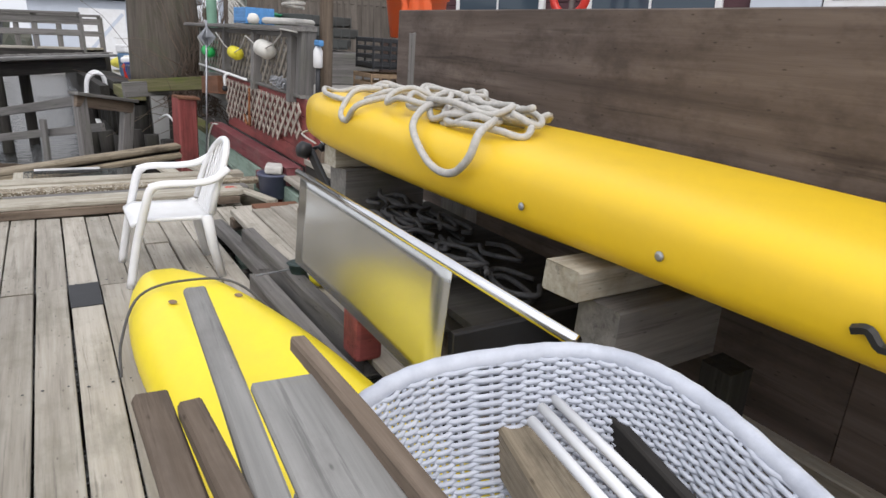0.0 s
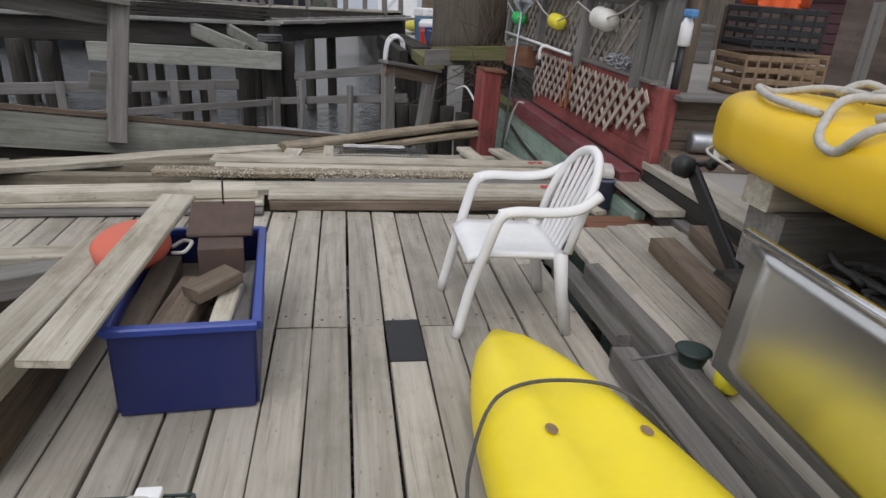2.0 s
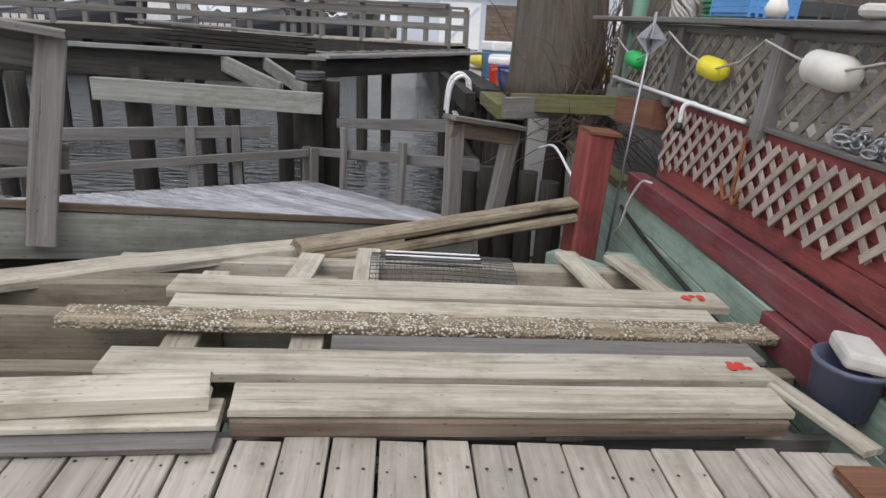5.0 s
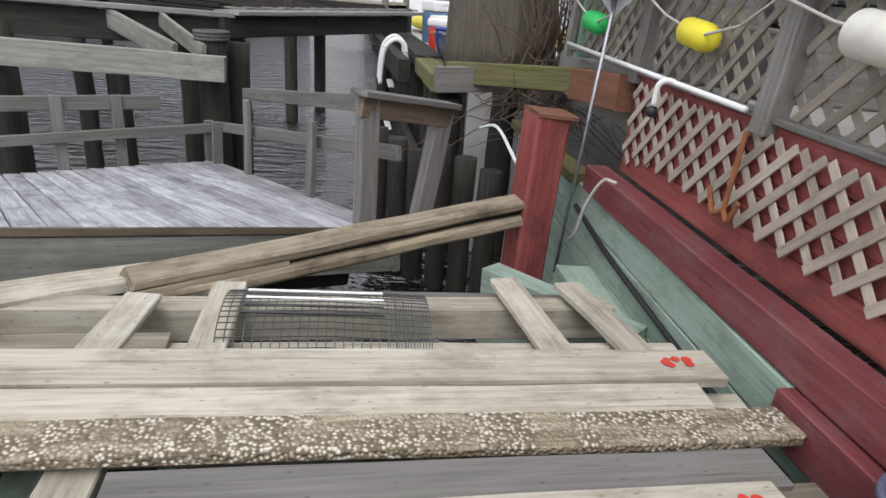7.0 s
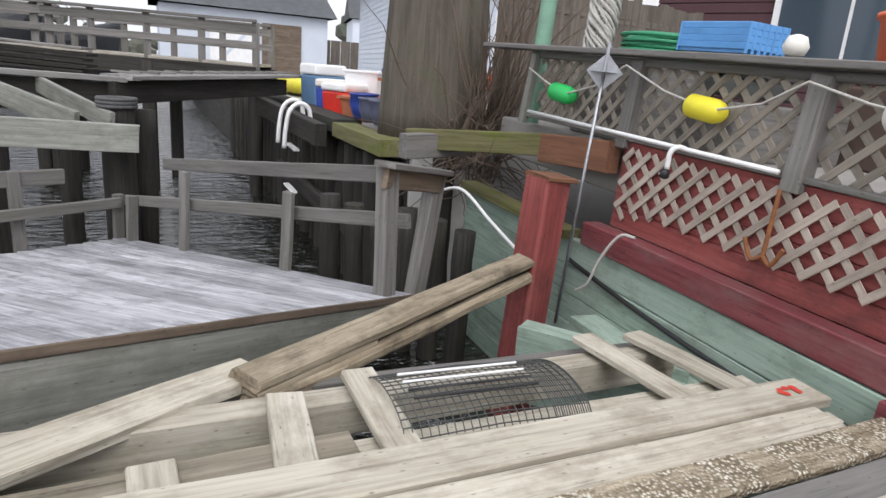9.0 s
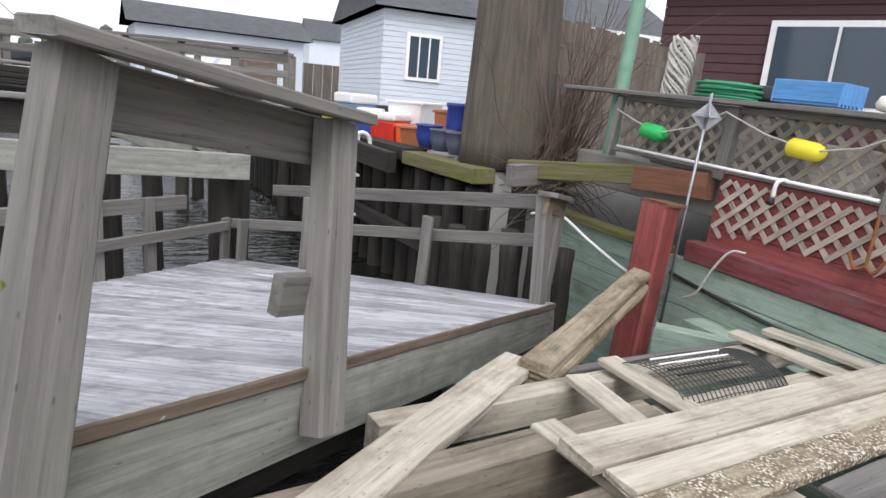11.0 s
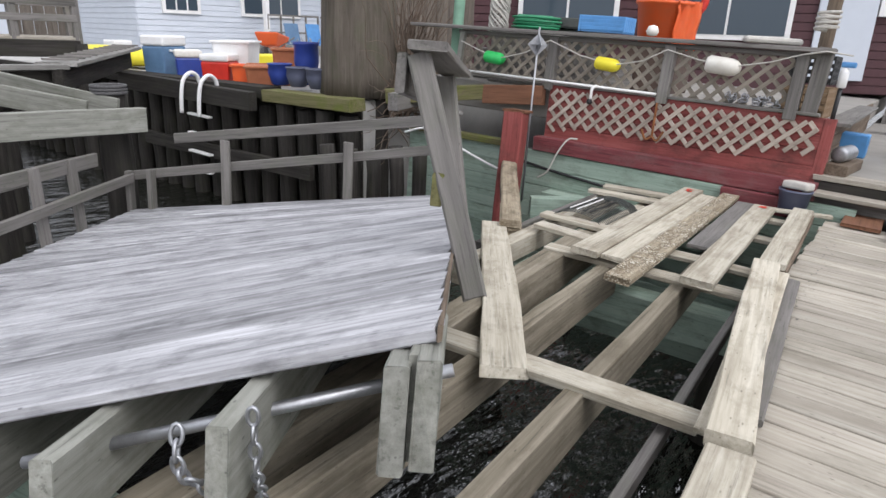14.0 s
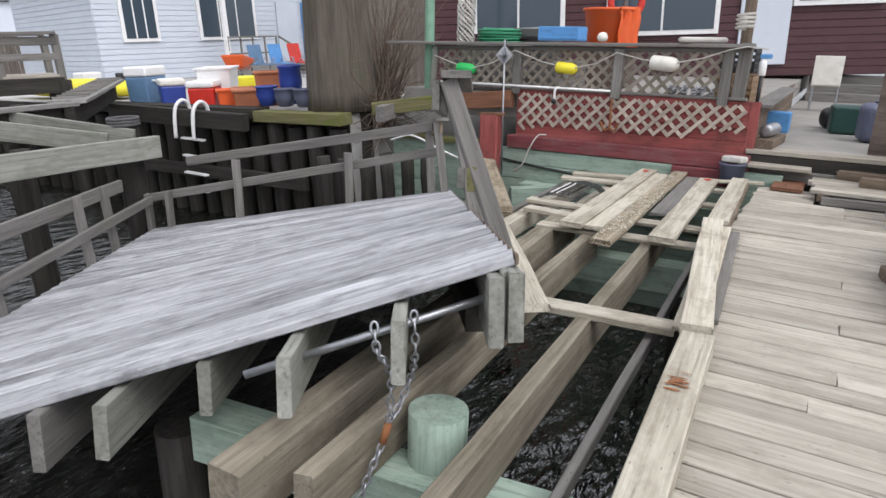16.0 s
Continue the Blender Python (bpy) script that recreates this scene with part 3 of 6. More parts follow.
pier = thing("tilted_pier", on_float(0.5, 0.5), "collapsed pier section with silvered boards, tilted toward the water", "pier section")
nb = 37
for i in range(nb):
    u0 = (i + 0.5) / nb
    p, q = on_float(u0, 0), on_float(u0, 1)
    up = (on_float(u0 + 0.01, 0.5) - on_float(u0, 0.5)).cross(q - p)
    d = (p - q).normalized()
    board("deck_board", p + d * rng.uniform(0, 0.006), q - d * rng.uniform(0, 0.008), 0.133, 0.04, M_RAMPWOOD, pier, up=up, rough=0.002)
for v, name in ((0.005, "fascia"), (0.995, "fascia"), (0.52, "stringer"), (0.76, "stringer")):
    board(name, on_float(-0.012, v, -0.045), on_float(1.0, v, -0.045), 0.06, 0.27, M_GREENWOOD if v < 0.1 else M_GREY, pier)
board("edge_strip", on_float(0.0, -0.004, 0.002), on_float(1.0, -0.004, 0.002), 0.014, 0.044, M_BROWN, pier, "dark weathered edge strip")
board("end_beam", on_float(1.0, 0.0, -0.05), on_float(1.0, 1.0, -0.05), 0.06, 0.26, M_GREY, pier)
board("under_beam", on_float(0.10, 0.02, -0.31), on_float(0.95, 0.06, -0.31), 0.12, 0.14, M_DARKWOOD, pier)
# joist tails past the broken end
for v in (0.0, 0.018):
    board("joist_tail", on_float(-0.022, v, -0.05), on_float(0.06, v, -0.05), 0.06, 0.27, M_GREENWOOD, pier)
for v, back in ((0.115, -0.05), (0.225, -0.05), (0.33, 0.0), (0.43, -0.03)):
    board("joist_tail", on_float(back, v, -0.06), on_float(0.25, v, -0.06), 0.055, 0.24, M_GREENWOOD, pier)
part("rod", tube_bm([on_float(0.02, -0.015, -0.17), on_float(-0.012, 0.28, -0.15)], 0.018, 10), M_GALV, pier, "steel rod through the joists", smooth=True)
# leaning rail posts
T1b, T1t, T2b, T2t = Vector((-2.93, 6.04, 0.27)), Vector((-2.80, 6.52, 1.20)), Vector((-2.08, 6.66, 0.04)), Vector((-2.03, 6.93, 1.07))
side = (FR - NR).normalized()
board("rail_post", T1b, T1t, 0.15, 0.10, M_GREY, pier, up=(0.5, -0.86, 0), cham=0.01)
board("rail_post", T2b, T2t, 0.14, 0.10, M_GREY, pier, up=(0.5, -0.86, 0), cham=0.01)
cap = (T2t - T1t).normalized()
board("cap_rail", T1t - cap * 0.12 + Vector((0, 0, 0.045)), T2t + cap * 0.06 + Vector((0, 0, 0.045)), 0.17, 0.04, M_GREY, pier)
board("top_rail", T1t - cap * 0.05 + Vector((-0.06, 0.1, 0.0)), T2t + cap * 0.05 + Vector((-0.06, 0.1, 0.0)), 0.045, 0.17, M_GREY, pier)
lo1, lo2 = T1b.lerp(T1t, 0.42), T2b.lerp(T2t, 0.42)
board("rail_stub", lo2 - cap * 0.18 + Vector((-0.05, 0.09, 0.08)), lo2 + cap * 0.12 + Vector((-0.05, 0.09, 0.08)), 0.05, 0.14, M_GREY, pier)
board("rail_stub", lo1 - cap * 0.05 + Vector((-0.05, 0.09, 0.08)), lo1 + cap * 0.02 + Vector((-0.05, 0.09, 0.08)), 0.05, 0.14, M_MOSS, pier)
# far rail
P1b, P1t = on_float(0.955, 0.0, -0.22), Vector((0.21, 8.47, 0.56))
P2b, P2t = on_float(1.0, 0.03, -0.2), Vector((0.30, 8.85, 0.48))
board("rail_post", P1b, P1t, 0.13, 0.09, M_GREY, pier, up=(0.5, -0.86, 0))
board("rail_post", Vector((0.62, 8.78, -0.5)), Vector((0.75, 8.92, 0.42)), 0.14, 0.10, M_GREY, pier, up=(0.5, -0.86, 0))
board("cap_rail", P1t + Vector((-.08, -.06, .04)), Vector((0.80, 8.98, 0.46)), 0.15, 0.04, M_GREY, pier)
board("top_rail", P1t + Vector((-.06, -.04, .0)), Vector((0.78, 8.96, 0.42)), 0.04, 0.13, M_BROWN, pier)
R1 = on_float(1.0, 0.80, 0.78)
board("top_rail", P1t + Vector((0.0, 0.12, -0.02)), Vector((-1.00, 11.45, 0.0)), 0.05, 0.11, M_GREY, pier)
board("mid_rail", Vector((0.40, 8.62, 0.22)), Vector((-1.36, 11.75, -0.44)), 0.05, 0.10, M_GREY, pier)
for v, h in ((0.33, 0.62), (0.70, 0.72)):
    board("rail_post", on_float(0.995, v, -0.1), on_float(0.995, v, h), 0.10, 0.045, M_GREY, pier, up=(0.86, 0.5, 0))
for v in (0.93, 1.0):
    board("rail_post", on_float(0.99, v, -0.1), on_float(0.99, v, 0.44), 0.10, 0.06, M_GREY, pier, up=(0.5, -0.86, 0))
board("mid_rail", on_float(0.99, 1.0, 0.42), on_float(0.0, 1.0, 0.25), 0.05, 0.10, M_GREY, pier)
board("top_rail", on_float(0.90, 1.03, 0.72), on_float(0.0, 1.06, 0.74), 0.05, 0.14, M_GREY, pier)
for u in (0.82, 0.72, 0.45, 0.2):
    board("rail_post", on_float(u, 1.0, -0.2), on_float(u, 1.02, 0.72), 0.10, 0.06, M_GREY, pier, up=(0.5, -0.86, 0))

# chain
chain = thing("chain", (-4.3, 5.85, -0.3), "hanging galvanised steel chain looped round a joist", "chain")


def chain_links(ctrl, parent):
    pts = curve_pts(ctrl, 12)
    dist, out, last = 0.0, [], pts[0]
    for p in pts:
        if (p - last).length >= 0.031:
            out.append((last, p))
            last = p
    bm = bmesh.new()
    ring = [(0.024 * math.cos(a), 0.013 * math.sin(a), 0) for a in [k * math.pi / 6 for k in range(12)]]
    tube_into(bm, ring, 0.0052, 6, True)
    me = bpy.data.meshes.new("link")
    for f in bm.faces:
        f.smooth = True
    bm.to_mesh(me)
    bm.free()
    for k, (a, c) in enumerate(out):
        m2 = along((a + c) / 2, c, (0.3, 0.5, 0.2)) @ Matrix.Rotation(radians(90 * (k % 2) + 20), 4, "X")
        link_part("link", me, M_GALV, parent, "", m2)


JOIN = Vector((-4.335, 5.90, -0.02))
TAIL = on_float(-0.045, 0.115, -0.06)
chain_links([TAIL + Vector((-0.075, 0.05, 0.0)), TAIL + Vector((-0.085, 0.03, -0.10)), Vector((-4.36, 5.87, 0.22)), JOIN], chain)
chain_links([TAIL + Vector((0.06, -0.03, 0.02)), TAIL + Vector((0.07, -0.03, -0.16)), Vector((-4.23, 5.87, 0.14)), Vector((-4.27, 5.89, 0.04)), JOIN], chain)
part("shackle", tube_bm([JOIN, JOIN + Vector((-0.03, 0.01, -0.08))], 0.016, 8), M_RUST, chain, "rusty shackle", smooth=True)
chain_links([JOIN + Vector((-0.03, 0.01, -0.08)), JOIN + Vector((-0.10, 0.03, -0.20)), JOIN + Vector((-0.16, 0.05, -0.33))], chain)

# ---- red and green bulkhead with the lattice fence ----
bulk = thing("bulkhead_wall", (1.7, 7.5, -1.2), "pale green plank bulkhead with a red painted sill", "bulkhead", kind="structure")
for k in range(7):
    board("plank", (1.66, 10.15, 0.10 - 0.2 * k), (1.62, 5.0, 0.10 - 0.2 * k), 0.07, 0.195, M_MINT, bulk, rough=0.003)
board("cap_plank", (1.60, 10.1, 0.16), (1.62, 8.45, 0.16), 0.16, 0.07, M_MOSS, bulk, "mossy top plank")
board("sill", (1.64, 8.28, 0.27), (1.68, 5.36, 0.27), 0.14, 0.16, M_REDDARK, bulk, "red painted sill beam", rough=0.005)
board("foot", (1.61, 6.15, 0.10), (1.62, 5.45, 0.10), 0.12, 0.18, M_REDDARK, bulk)
tube = curve_pts([(1.60, 8.4, -0.05), (1.585, 7.7, -0.12), (1.585, 6.9, -0.17), (1.53, 6.3, -0.14), (1.50, 5.9, -0.10)], 8)
hose = tagged(part("hose", tube_bm(tube, 0.016, 8), M_BLACK, smooth=True), "black hose along the foot of the green bulkhead", "hose")
panel = thing("fence_section", (1.78, 6.8, 0.25), "faded red board panel faced with tan crossed lattice", "fence panel")
for k in range(4):
    board("board", (1.80, 8.26, 0.845 - 0.15 * k), (1.82, 5.40, 0.845 - 0.15 * k), 0.03, 0.148, M_RED, panel)
board("end_post", (1.80, 5.40, 0.10), (1.80, 5.40, 0.84), 0.10, 0.12, M_RED, panel, up=(-1, 0, 0))


def lattice(parent, x, y0, y1, z0, z1, pitch, w, mat, keep=lambda y, z: True):
    """Crossed diagonal slats between y0 < y1 and z0 < z1, in two layers, facing -X."""
    h = z1 - z0
    n = int((y1 - y0 + h) / pitch) + 1
    for lay, sgn in ((0, 1), (1, -1)):
        for k in range(n):
            c = y0 - h + (k + 0.5) * pitch
            ya, za, yb, zb = c, z0, c + h, z1
            if ya < y0:
                za, ya = za + (y0 - ya), y0
            if yb > y1:
                zb, yb = zb - (yb - y1), y1
            if yb - ya < 0.05:
                continue
            if sgn < 0:
                ya, yb = y0 + y1 - ya, y0 + y1 - yb
            for _ in range(6):
                if not keep(ya, za):
                    ya, za = ya + (yb - ya) * 0.18, za + (zb - za) * 0.18
            if abs(yb - ya) < 0.07:
                continue
            board("slat", (x - 0.011 * lay, ya, za), (x - 0.011 * lay, yb, zb), w, 0.009, mat, parent, up=(-1, 0, 0), segs=2, rough=0.0015, cham=0.002)


lattice(panel, 1.768, 5.48, 8.22, 0.31, 0.80, 0.16, 0.042, M_LATTICE, lambda y, z: z > 0.31 + max(0, (6.3 - y)) * 0.28)
fence = thing("lattice_fence", (1.8, 7.5, 0.85), "grey wooden lattice railing with square posts and a plank top", "fence")
for y in (8.28, 6.96, 5.74):
    board("post", (1.74, y, 0.80), (1.76, y, 1.37), 0.11, 0.10, M_GREY, fence, up=(-1, 0, 0))
board("post", (1.72, 9.56, 0.80), (1.74, 9.52, 1.36), 0.07, 0.06, M_GREENWOOD, fence, up=(-1, 0, 0))
board("post", (1.78, 5.60, 0.85), (1.80, 5.58, 1.46), 0.13, 0.13, M_GREY, fence, up=(-1, 0, 0))
for y0, y1 in ((5.80, 6.90), (7.02, 8.22), (8.34, 9.50)):
    lattice(fence, 1.83, y0, y1, 0.87, 1.37, 0.155, 0.042, M_LATGREY)
board("top_plank", (1.78, 10.3, 1.42), (1.82, 5.5, 1.45), 0.22, 0.04, M_GREY, fence)
board("under_rail", (1.80, 9.6, 1.375), (1.83, 5.6, 1.405), 0.06, 0.05, M_GREY, fence)
board("bottom_rail", (1.80, 9.6, 0.875), (1.82, 5.5, 0.88), 0.10, 0.03, M_GREY, fence)
pipe = thing("pvc_pipe", (1.7, 8.2, 0.86), "white plastic pipe with an elbow along the fence foot", "pipe")
part("run", tube_bm([(1.69, 9.4, 0.90), (1.70, 7.0, 0.885)], 0.014, 8), M_WHITE, pipe, smooth=True)
part("elbow", tube_bm(curve_pts([(1.70, 7.64, 0.89), (1.66, 7.66, 0.895), (1.63, 7.68, 0.86), (1.63, 7.68, 0.76)], 5), 0.016, 8), M_WHITE, pipe, smooth=True)
part("valve", lathe_bm([(0.012, 0), (0.03, 0.01), (0.028, 0.05), (0.012, 0.06)], 10), M_DARKMETAL, pipe, "dark tap fitting", m=pose(1.63, 7.69, 0.70), smooth=True)

redpost = tagged(board("red_post", (1.315, 8.27, -1.6), (1.315, 8.27, 0.545), 0.23, 0.24, M_RED, up=(0.2, -1, 0), cham=0.02, rough=0.006), "square red painted timber post, chipped, beside the bulkhead", "post")
board("post_cap", (1.19, 8.37, 0.575), (1.45, 8.40, 0.56), 0.26, 0.03, M_ORANGEWOOD, redpost, "worn bare wood top")
lone_board("mossy_beam", (0.9, 10.0, 0.62), (1.72, 9.1, 0.76), 0.14, 0.17, M_MOSS, "mossy old beam against the piling", "beam")
lone_board("red_brown_beam", (1.70, 9.1, 0.76), (1.74, 8.32, 0.83), 0.12, 0.22, M_ORANGEWOOD, "red-brown weathered beam end at the fence foot", "beam")
lone_board("green_beam", (0.95, 7.9, -0.28), (1.55, 7.1, -0.24), 0.14, 0.5, M_MINT, "pale green beam running into the bulkhead", "beam")
refl = thing("reflector_pole", (1.5, 8.36, -0.5), "thin metal pole carrying a silver radar reflector", "reflector pole")
part("rod", tube_bm([(1.50, 8.30, -0.5), (1.60, 8.39, 1.46)], 0.012, 8), M_GALV, refl, smooth=True)
for ang in (0, 90):
    bm = bmesh.new()
    vs = [bm.verts.new(p) for p in ((0, 0, 0.125), (0.12, 0, 0), (0, 0, -0.125), (-0.12, 0, 0))]
    bm.faces.new(vs)
    r = bmesh.ops.extrude_face_region(bm, geom=bm.faces[:])
    for v in [g for g in r["geom"] if isinstance(g, bmesh.types.BMVert)]:
        v.co.y += 0.004
    part("plate", bm, M_GALV, refl, m=pose(1.598, 8.388, 1.27, 0, 0, ang + 50))
bm = bmesh.new()
bmesh.ops.create_circle(bm, cap_ends=True, radius=0.11, segments=4)
part("plate", bm, M_GALV, refl, m=pose(1.598, 8.388, 1.27, 0, 0, 50))
G = "foam floats strung along the fence"
for y, z, mat, col in ((8.95, 1.08, M_GREEN, "green"), (7.52, 1.13, M_FYELLOW, "yellow"), (6.34, 1.22, M_FWHITE, "white")):
    s = 1.25 if col == "white" else 1.05
    bm = lathe_bm([(0.02 * s, -0.13 * s), (0.05 * s, -0.128 * s), (0.066 * s, -0.11 * s), (0.067 * s, 0.06 * s), (0.055 * s, 0.10 * s), (0.03 * s, 0.128 * s), (0.01 * s, 0.13 * s)], 20)
    fl = tagged(part("fishing_float", bm, mat, m=along((1.70, y, z), (1.71, y - 1, z - 0.08)) @ pose(0, 0, 0, 0, 90, 0), smooth=True), f"{col} foam fishing float hung on a rope along a fence", "float", G)
line = [(1.70, 9.50, 1.24), (1.70, 9.25, 1.16), (1.70, 8.95, 1.08), (1.70, 8.6, 1.17), (1.68, 8.28, 1.33), (1.69, 7.9, 1.20), (1.70, 7.52, 1.13), (1.70, 7.2, 1.20), (1.69, 6.96, 1.33), (1.70, 6.65, 1.26), (1.70, 6.34, 1.22), (1.70, 6.0, 1.29), (1.69, 5.74, 1.38), (1.62, 5.55, 1.42), (1.70, 5.35, 1.40)]
tagged(part("float_line", tube_bm(line, 0.007, 6), M_ROPE, smooth=True), "thin grey rope carrying foam floats along the fence", "rope")

# ---- kayaks and the rack ----


def loft_bm(stations, section, n=20):
    """Skins a body from cross-sections: stations of (s, ...) passed to section(row, angle)."""
    bm = bmesh.new()
    rings = []
    for row in stations:
        rings.append([bm.verts.new(section(row, 2 * math.pi * k / n)) for k in range(n)])
    for a, b2 in zip(rings, rings[1:]):
        for k in range(n):
            bm.faces.new((a[k], a[(k + 1) % n], b2[(k + 1) % n], b2[k]))
    bm.faces.new(list(reversed(rings[0])))
    bm.faces.new(rings[-1])
    bmesh.ops.recalc_face_normals(bm, faces=bm.faces)
    return bm


def power(c, e):
    return math.copysign(abs(c) ** e, c)


# overturned sit-on-top kayak lying on the dock
KA, KB = Vector((0.33, 3.38, 0.0)), Vector((0.78, 0.10, 0.0))
kay = thing("kayak", (0.5, 2.0, 0.0), "bright yellow plastic kayak lying upside down on the dock", "kayak")
km = along(KA, KB)
rows = []
for i in range(31):
    s = i / 30
    tip = min(1, math.sqrt(max(0, 1 - (1 - min(1, (s + 0.004) / 0.43)) ** 2)))
    tail = min(1, math.sqrt(max(0, 1 - (1 - min(1, (1.004 - s) / 0.4)) ** 2)))
    rows.append((s * 3.3, 0.34 * min(tip, tail) ** 1.15, 0.15 + 0.13 * min(tip, tail), s))


def hull_sec(row, a):
    x, w, h, s = row
    y = power(math.cos(a), 0.7) * w
    z = power(math.sin(a), 0.75)
    top = h - 0.016 * math.cos(4 * math.pi * y / max(w, 0.05) * 0.5) * min(1, s * 6)
    z = 0.10 + z * (top - 0.10) if z > 0 else 0.10 + z * 0.085
    return Vector((x, y, z + 0.02))


part("hull", loft_bm(rows, hull_sec, 40), M_YELLOW2, kay, m=km, smooth=True)
for x, y in ((0.72, -0.12), (0.78, 0.14), (1.25, -0.14), (1.30, 0.15), (1.95, -0.15), (2.0, 0.16)):
    bm = lathe_bm([(0.013, 0), (0.017, 0.003), (0.012, 0.005), (0.006, 0.001)], 12)
    part("scupper", bm, M_CORK, kay, "dark drain hole", m=km @ pose(x, y, 0.296) @ Matrix.Diagonal((1.4, 1, 1, 1)))
rope = curve_pts([km @ Vector((0.76, -0.35, 0.03)), km @ Vector((0.63, -0.31, 0.13)), km @ Vector((0.52, -0.20, 0.27)), km @ Vector((0.52, 0.0, 0.305)), km @ Vector((0.62, 0.20, 0.285)), km @ Vector((0.84, 0.345, 0.12)), km @ Vector((1.1, 0.39, 0.02))], 7)
part("cord", tube_bm(rope, 0.006, 6), M_ROPEDARK, kay, "grey tie cord", smooth=True)
part("handle", tube_bm(curve_pts([(0.33, 1.75, 0.02), (0.22, 1.85, 0.10), (0.25, 2.0, 0.12), (0.33, 2.1, 0.10)], 6), 0.008, 6), M_BLACK, kay, "black carry strap", smooth=True)

# large yellow hull resting on blocks
big = thing("yellow_hull", (1.62, 1.5, 0.7), "large glossy yellow boat hull resting upside down on wooden blocks", "boat hull")
rows = []
for i in range(28):
    s = i / 27
    k = math.sqrt(max(0.0, 1 - (1 - min(1, (s + 0.03) / 0.5)) ** 2))
    rows.append((s, 0.18 + 0.22 * k, 0.74 + 0.10 * s + 0.07 * (1 - k), 1.055 + 0.065 * k - 0.085 * s))


def big_sec(row, a):
    s, w, z0, z1 = row
    zc, hh = (z0 + z1) / 2, (z1 - z0) / 2
    return Vector((1.47 + 0.12 * min(1, 2 * s) + 0.06 * s + power(math.cos(a), 0.5) * w, 3.74 - 4.9 * s, zc + power(math.sin(a), 0.6) * hh))


part("hull", loft_bm(rows, big_sec, 44), M_YELLOW, big, smooth=True)
for x, y, z in ((1.197, 1.57, 0.91), (1.222, 1.01, 0.915)):
    part("bolt", lathe_bm([(0.014, 0), (0.014, 0.004), (0.008, 0.008)], 10), M_GALV, big, m=pose(x, y, z, 0, -90, 0))
part("logo_mark", tube_bm(curve_pts([(1.222, 0.52, 0.92), (1.22, 0.49, 0.93), (1.22, 0.46, 0.905), (1.222, 0.42, 0.915), (1.224, 0.38, 0.89)], 4), 0.012, 5), M_BLACK, big, "small black mark")
part("handle_line", tube_bm(curve_pts([(1.19, 3.50, 0.80), (1.17, 3.68, 0.83), (1.28, 3.77, 0.84)], 5), 0.006, 6), M_ROPE, big)
# rope heap on the hull
rg = random.Random(31)
bm = bmesh.new()
for k in range(15):
    cy, cx = rg.uniform(2.05, 3.25), rg.uniform(1.36, 1.70)
    rx, ry = rg.uniform(0.08, 0.17), rg.uniform(0.16, 0.38)
    ph = rg.uniform(0, 6)
    z = 1.115 + 0.004 * k
    ctrl = [(cx + rx * math.cos(ph + a), cy + ry * math.sin(ph + a) + 0.02 * a, z + 0.022 * math.sin(3 * a + k) - 0.25 * max(0, 1.36 - (cx + rx * math.cos(ph + a))) - 0.05 * max(0, cy + ry * math.sin(ph + a) - 2.9)) for a in [j * 0.75 for j in range(rg.randint(8, 14))]]
    tube_into(bm, curve_pts(ctrl, 4), 0.0145, 7)
for ctrl in ([(1.50, 2.46, 1.14), (1.30, 2.40, 1.145), (1.17, 2.30, 1.07), (1.145, 2.12, 0.96), (1.145, 1.95, 0.945), (1.15, 1.84, 1.02), (1.19, 1.84, 1.11), (1.34, 1.96, 1.14)],
             [(1.42, 3.12, 1.15), (1.28, 3.16, 1.13), (1.18, 3.1, 1.03), (1.17, 3.0, 1.0), (1.19, 2.9, 1.09), (1.40, 2.85, 1.15)]):
    tube_into(bm, curve_pts(ctrl, 7), 0.0155, 7)
tagged(part("rope_heap", bm, M_ROPE, smooth=True), "heap of thick grey-white rope on the yellow hull", "rope")
G = "wooden blocks under the yellow hull"
for x0, y0, x1, y1, z, w, h, mat in ((1.19, 1.33, 1.75, 1.35, 0.785, 0.15, 0.10, M_PALE), (1.27, 1.24, 1.80, 1.26, 0.682, 0.17, 0.25, M_GREY), (1.24, 3.40, 1.80, 3.42, 0.80, 0.16, 0.11, M_PALE), (1.28, 3.37, 1.8, 3.40, 0.685, 0.20, 0.25, M_GREY)):
    lone_board("wood_block", (x0, y0, z), (x1, y1, z), w, h, mat, "squared wooden block under a yellow boat hull", "block", G)
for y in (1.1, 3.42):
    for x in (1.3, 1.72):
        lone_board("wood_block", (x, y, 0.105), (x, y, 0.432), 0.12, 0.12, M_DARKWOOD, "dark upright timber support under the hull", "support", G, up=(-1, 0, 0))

# aluminium boat side with its bright gunwale
alu = thing("aluminium_boat_side", (1.12, 2.5, 0.11), "brushed aluminium boat side with a bright rolled gunwale", "boat part")
bm = bmesh.new()
g = []
for i in range(13):
    s = i / 12
    y = 2.866 - s * 1.394
    g.append([bm.verts.new((0.915 + 0.030 * t2 + 0.0084 * math.sin(s * 3), y, 0.319 + t2 * 0.437)) for t2 in [k / 8 for k in range(9)]])
for a, b2 in zip(g, g[1:]):
    for k in range(8):
        bm.faces.new((a[k], b2[k], b2[k + 1], a[k + 1]))
r = bmesh.ops.extrude_face_region(bm, geom=bm.faces[:])
for v in [q for q in r["geom"] if isinstance(q, bmesh.types.BMVert)]:
    v.co.x += 0.006
bmesh.ops.recalc_face_normals(bm, faces=bm.faces)
part("side", bm, M_METAL, alu, smooth=True)
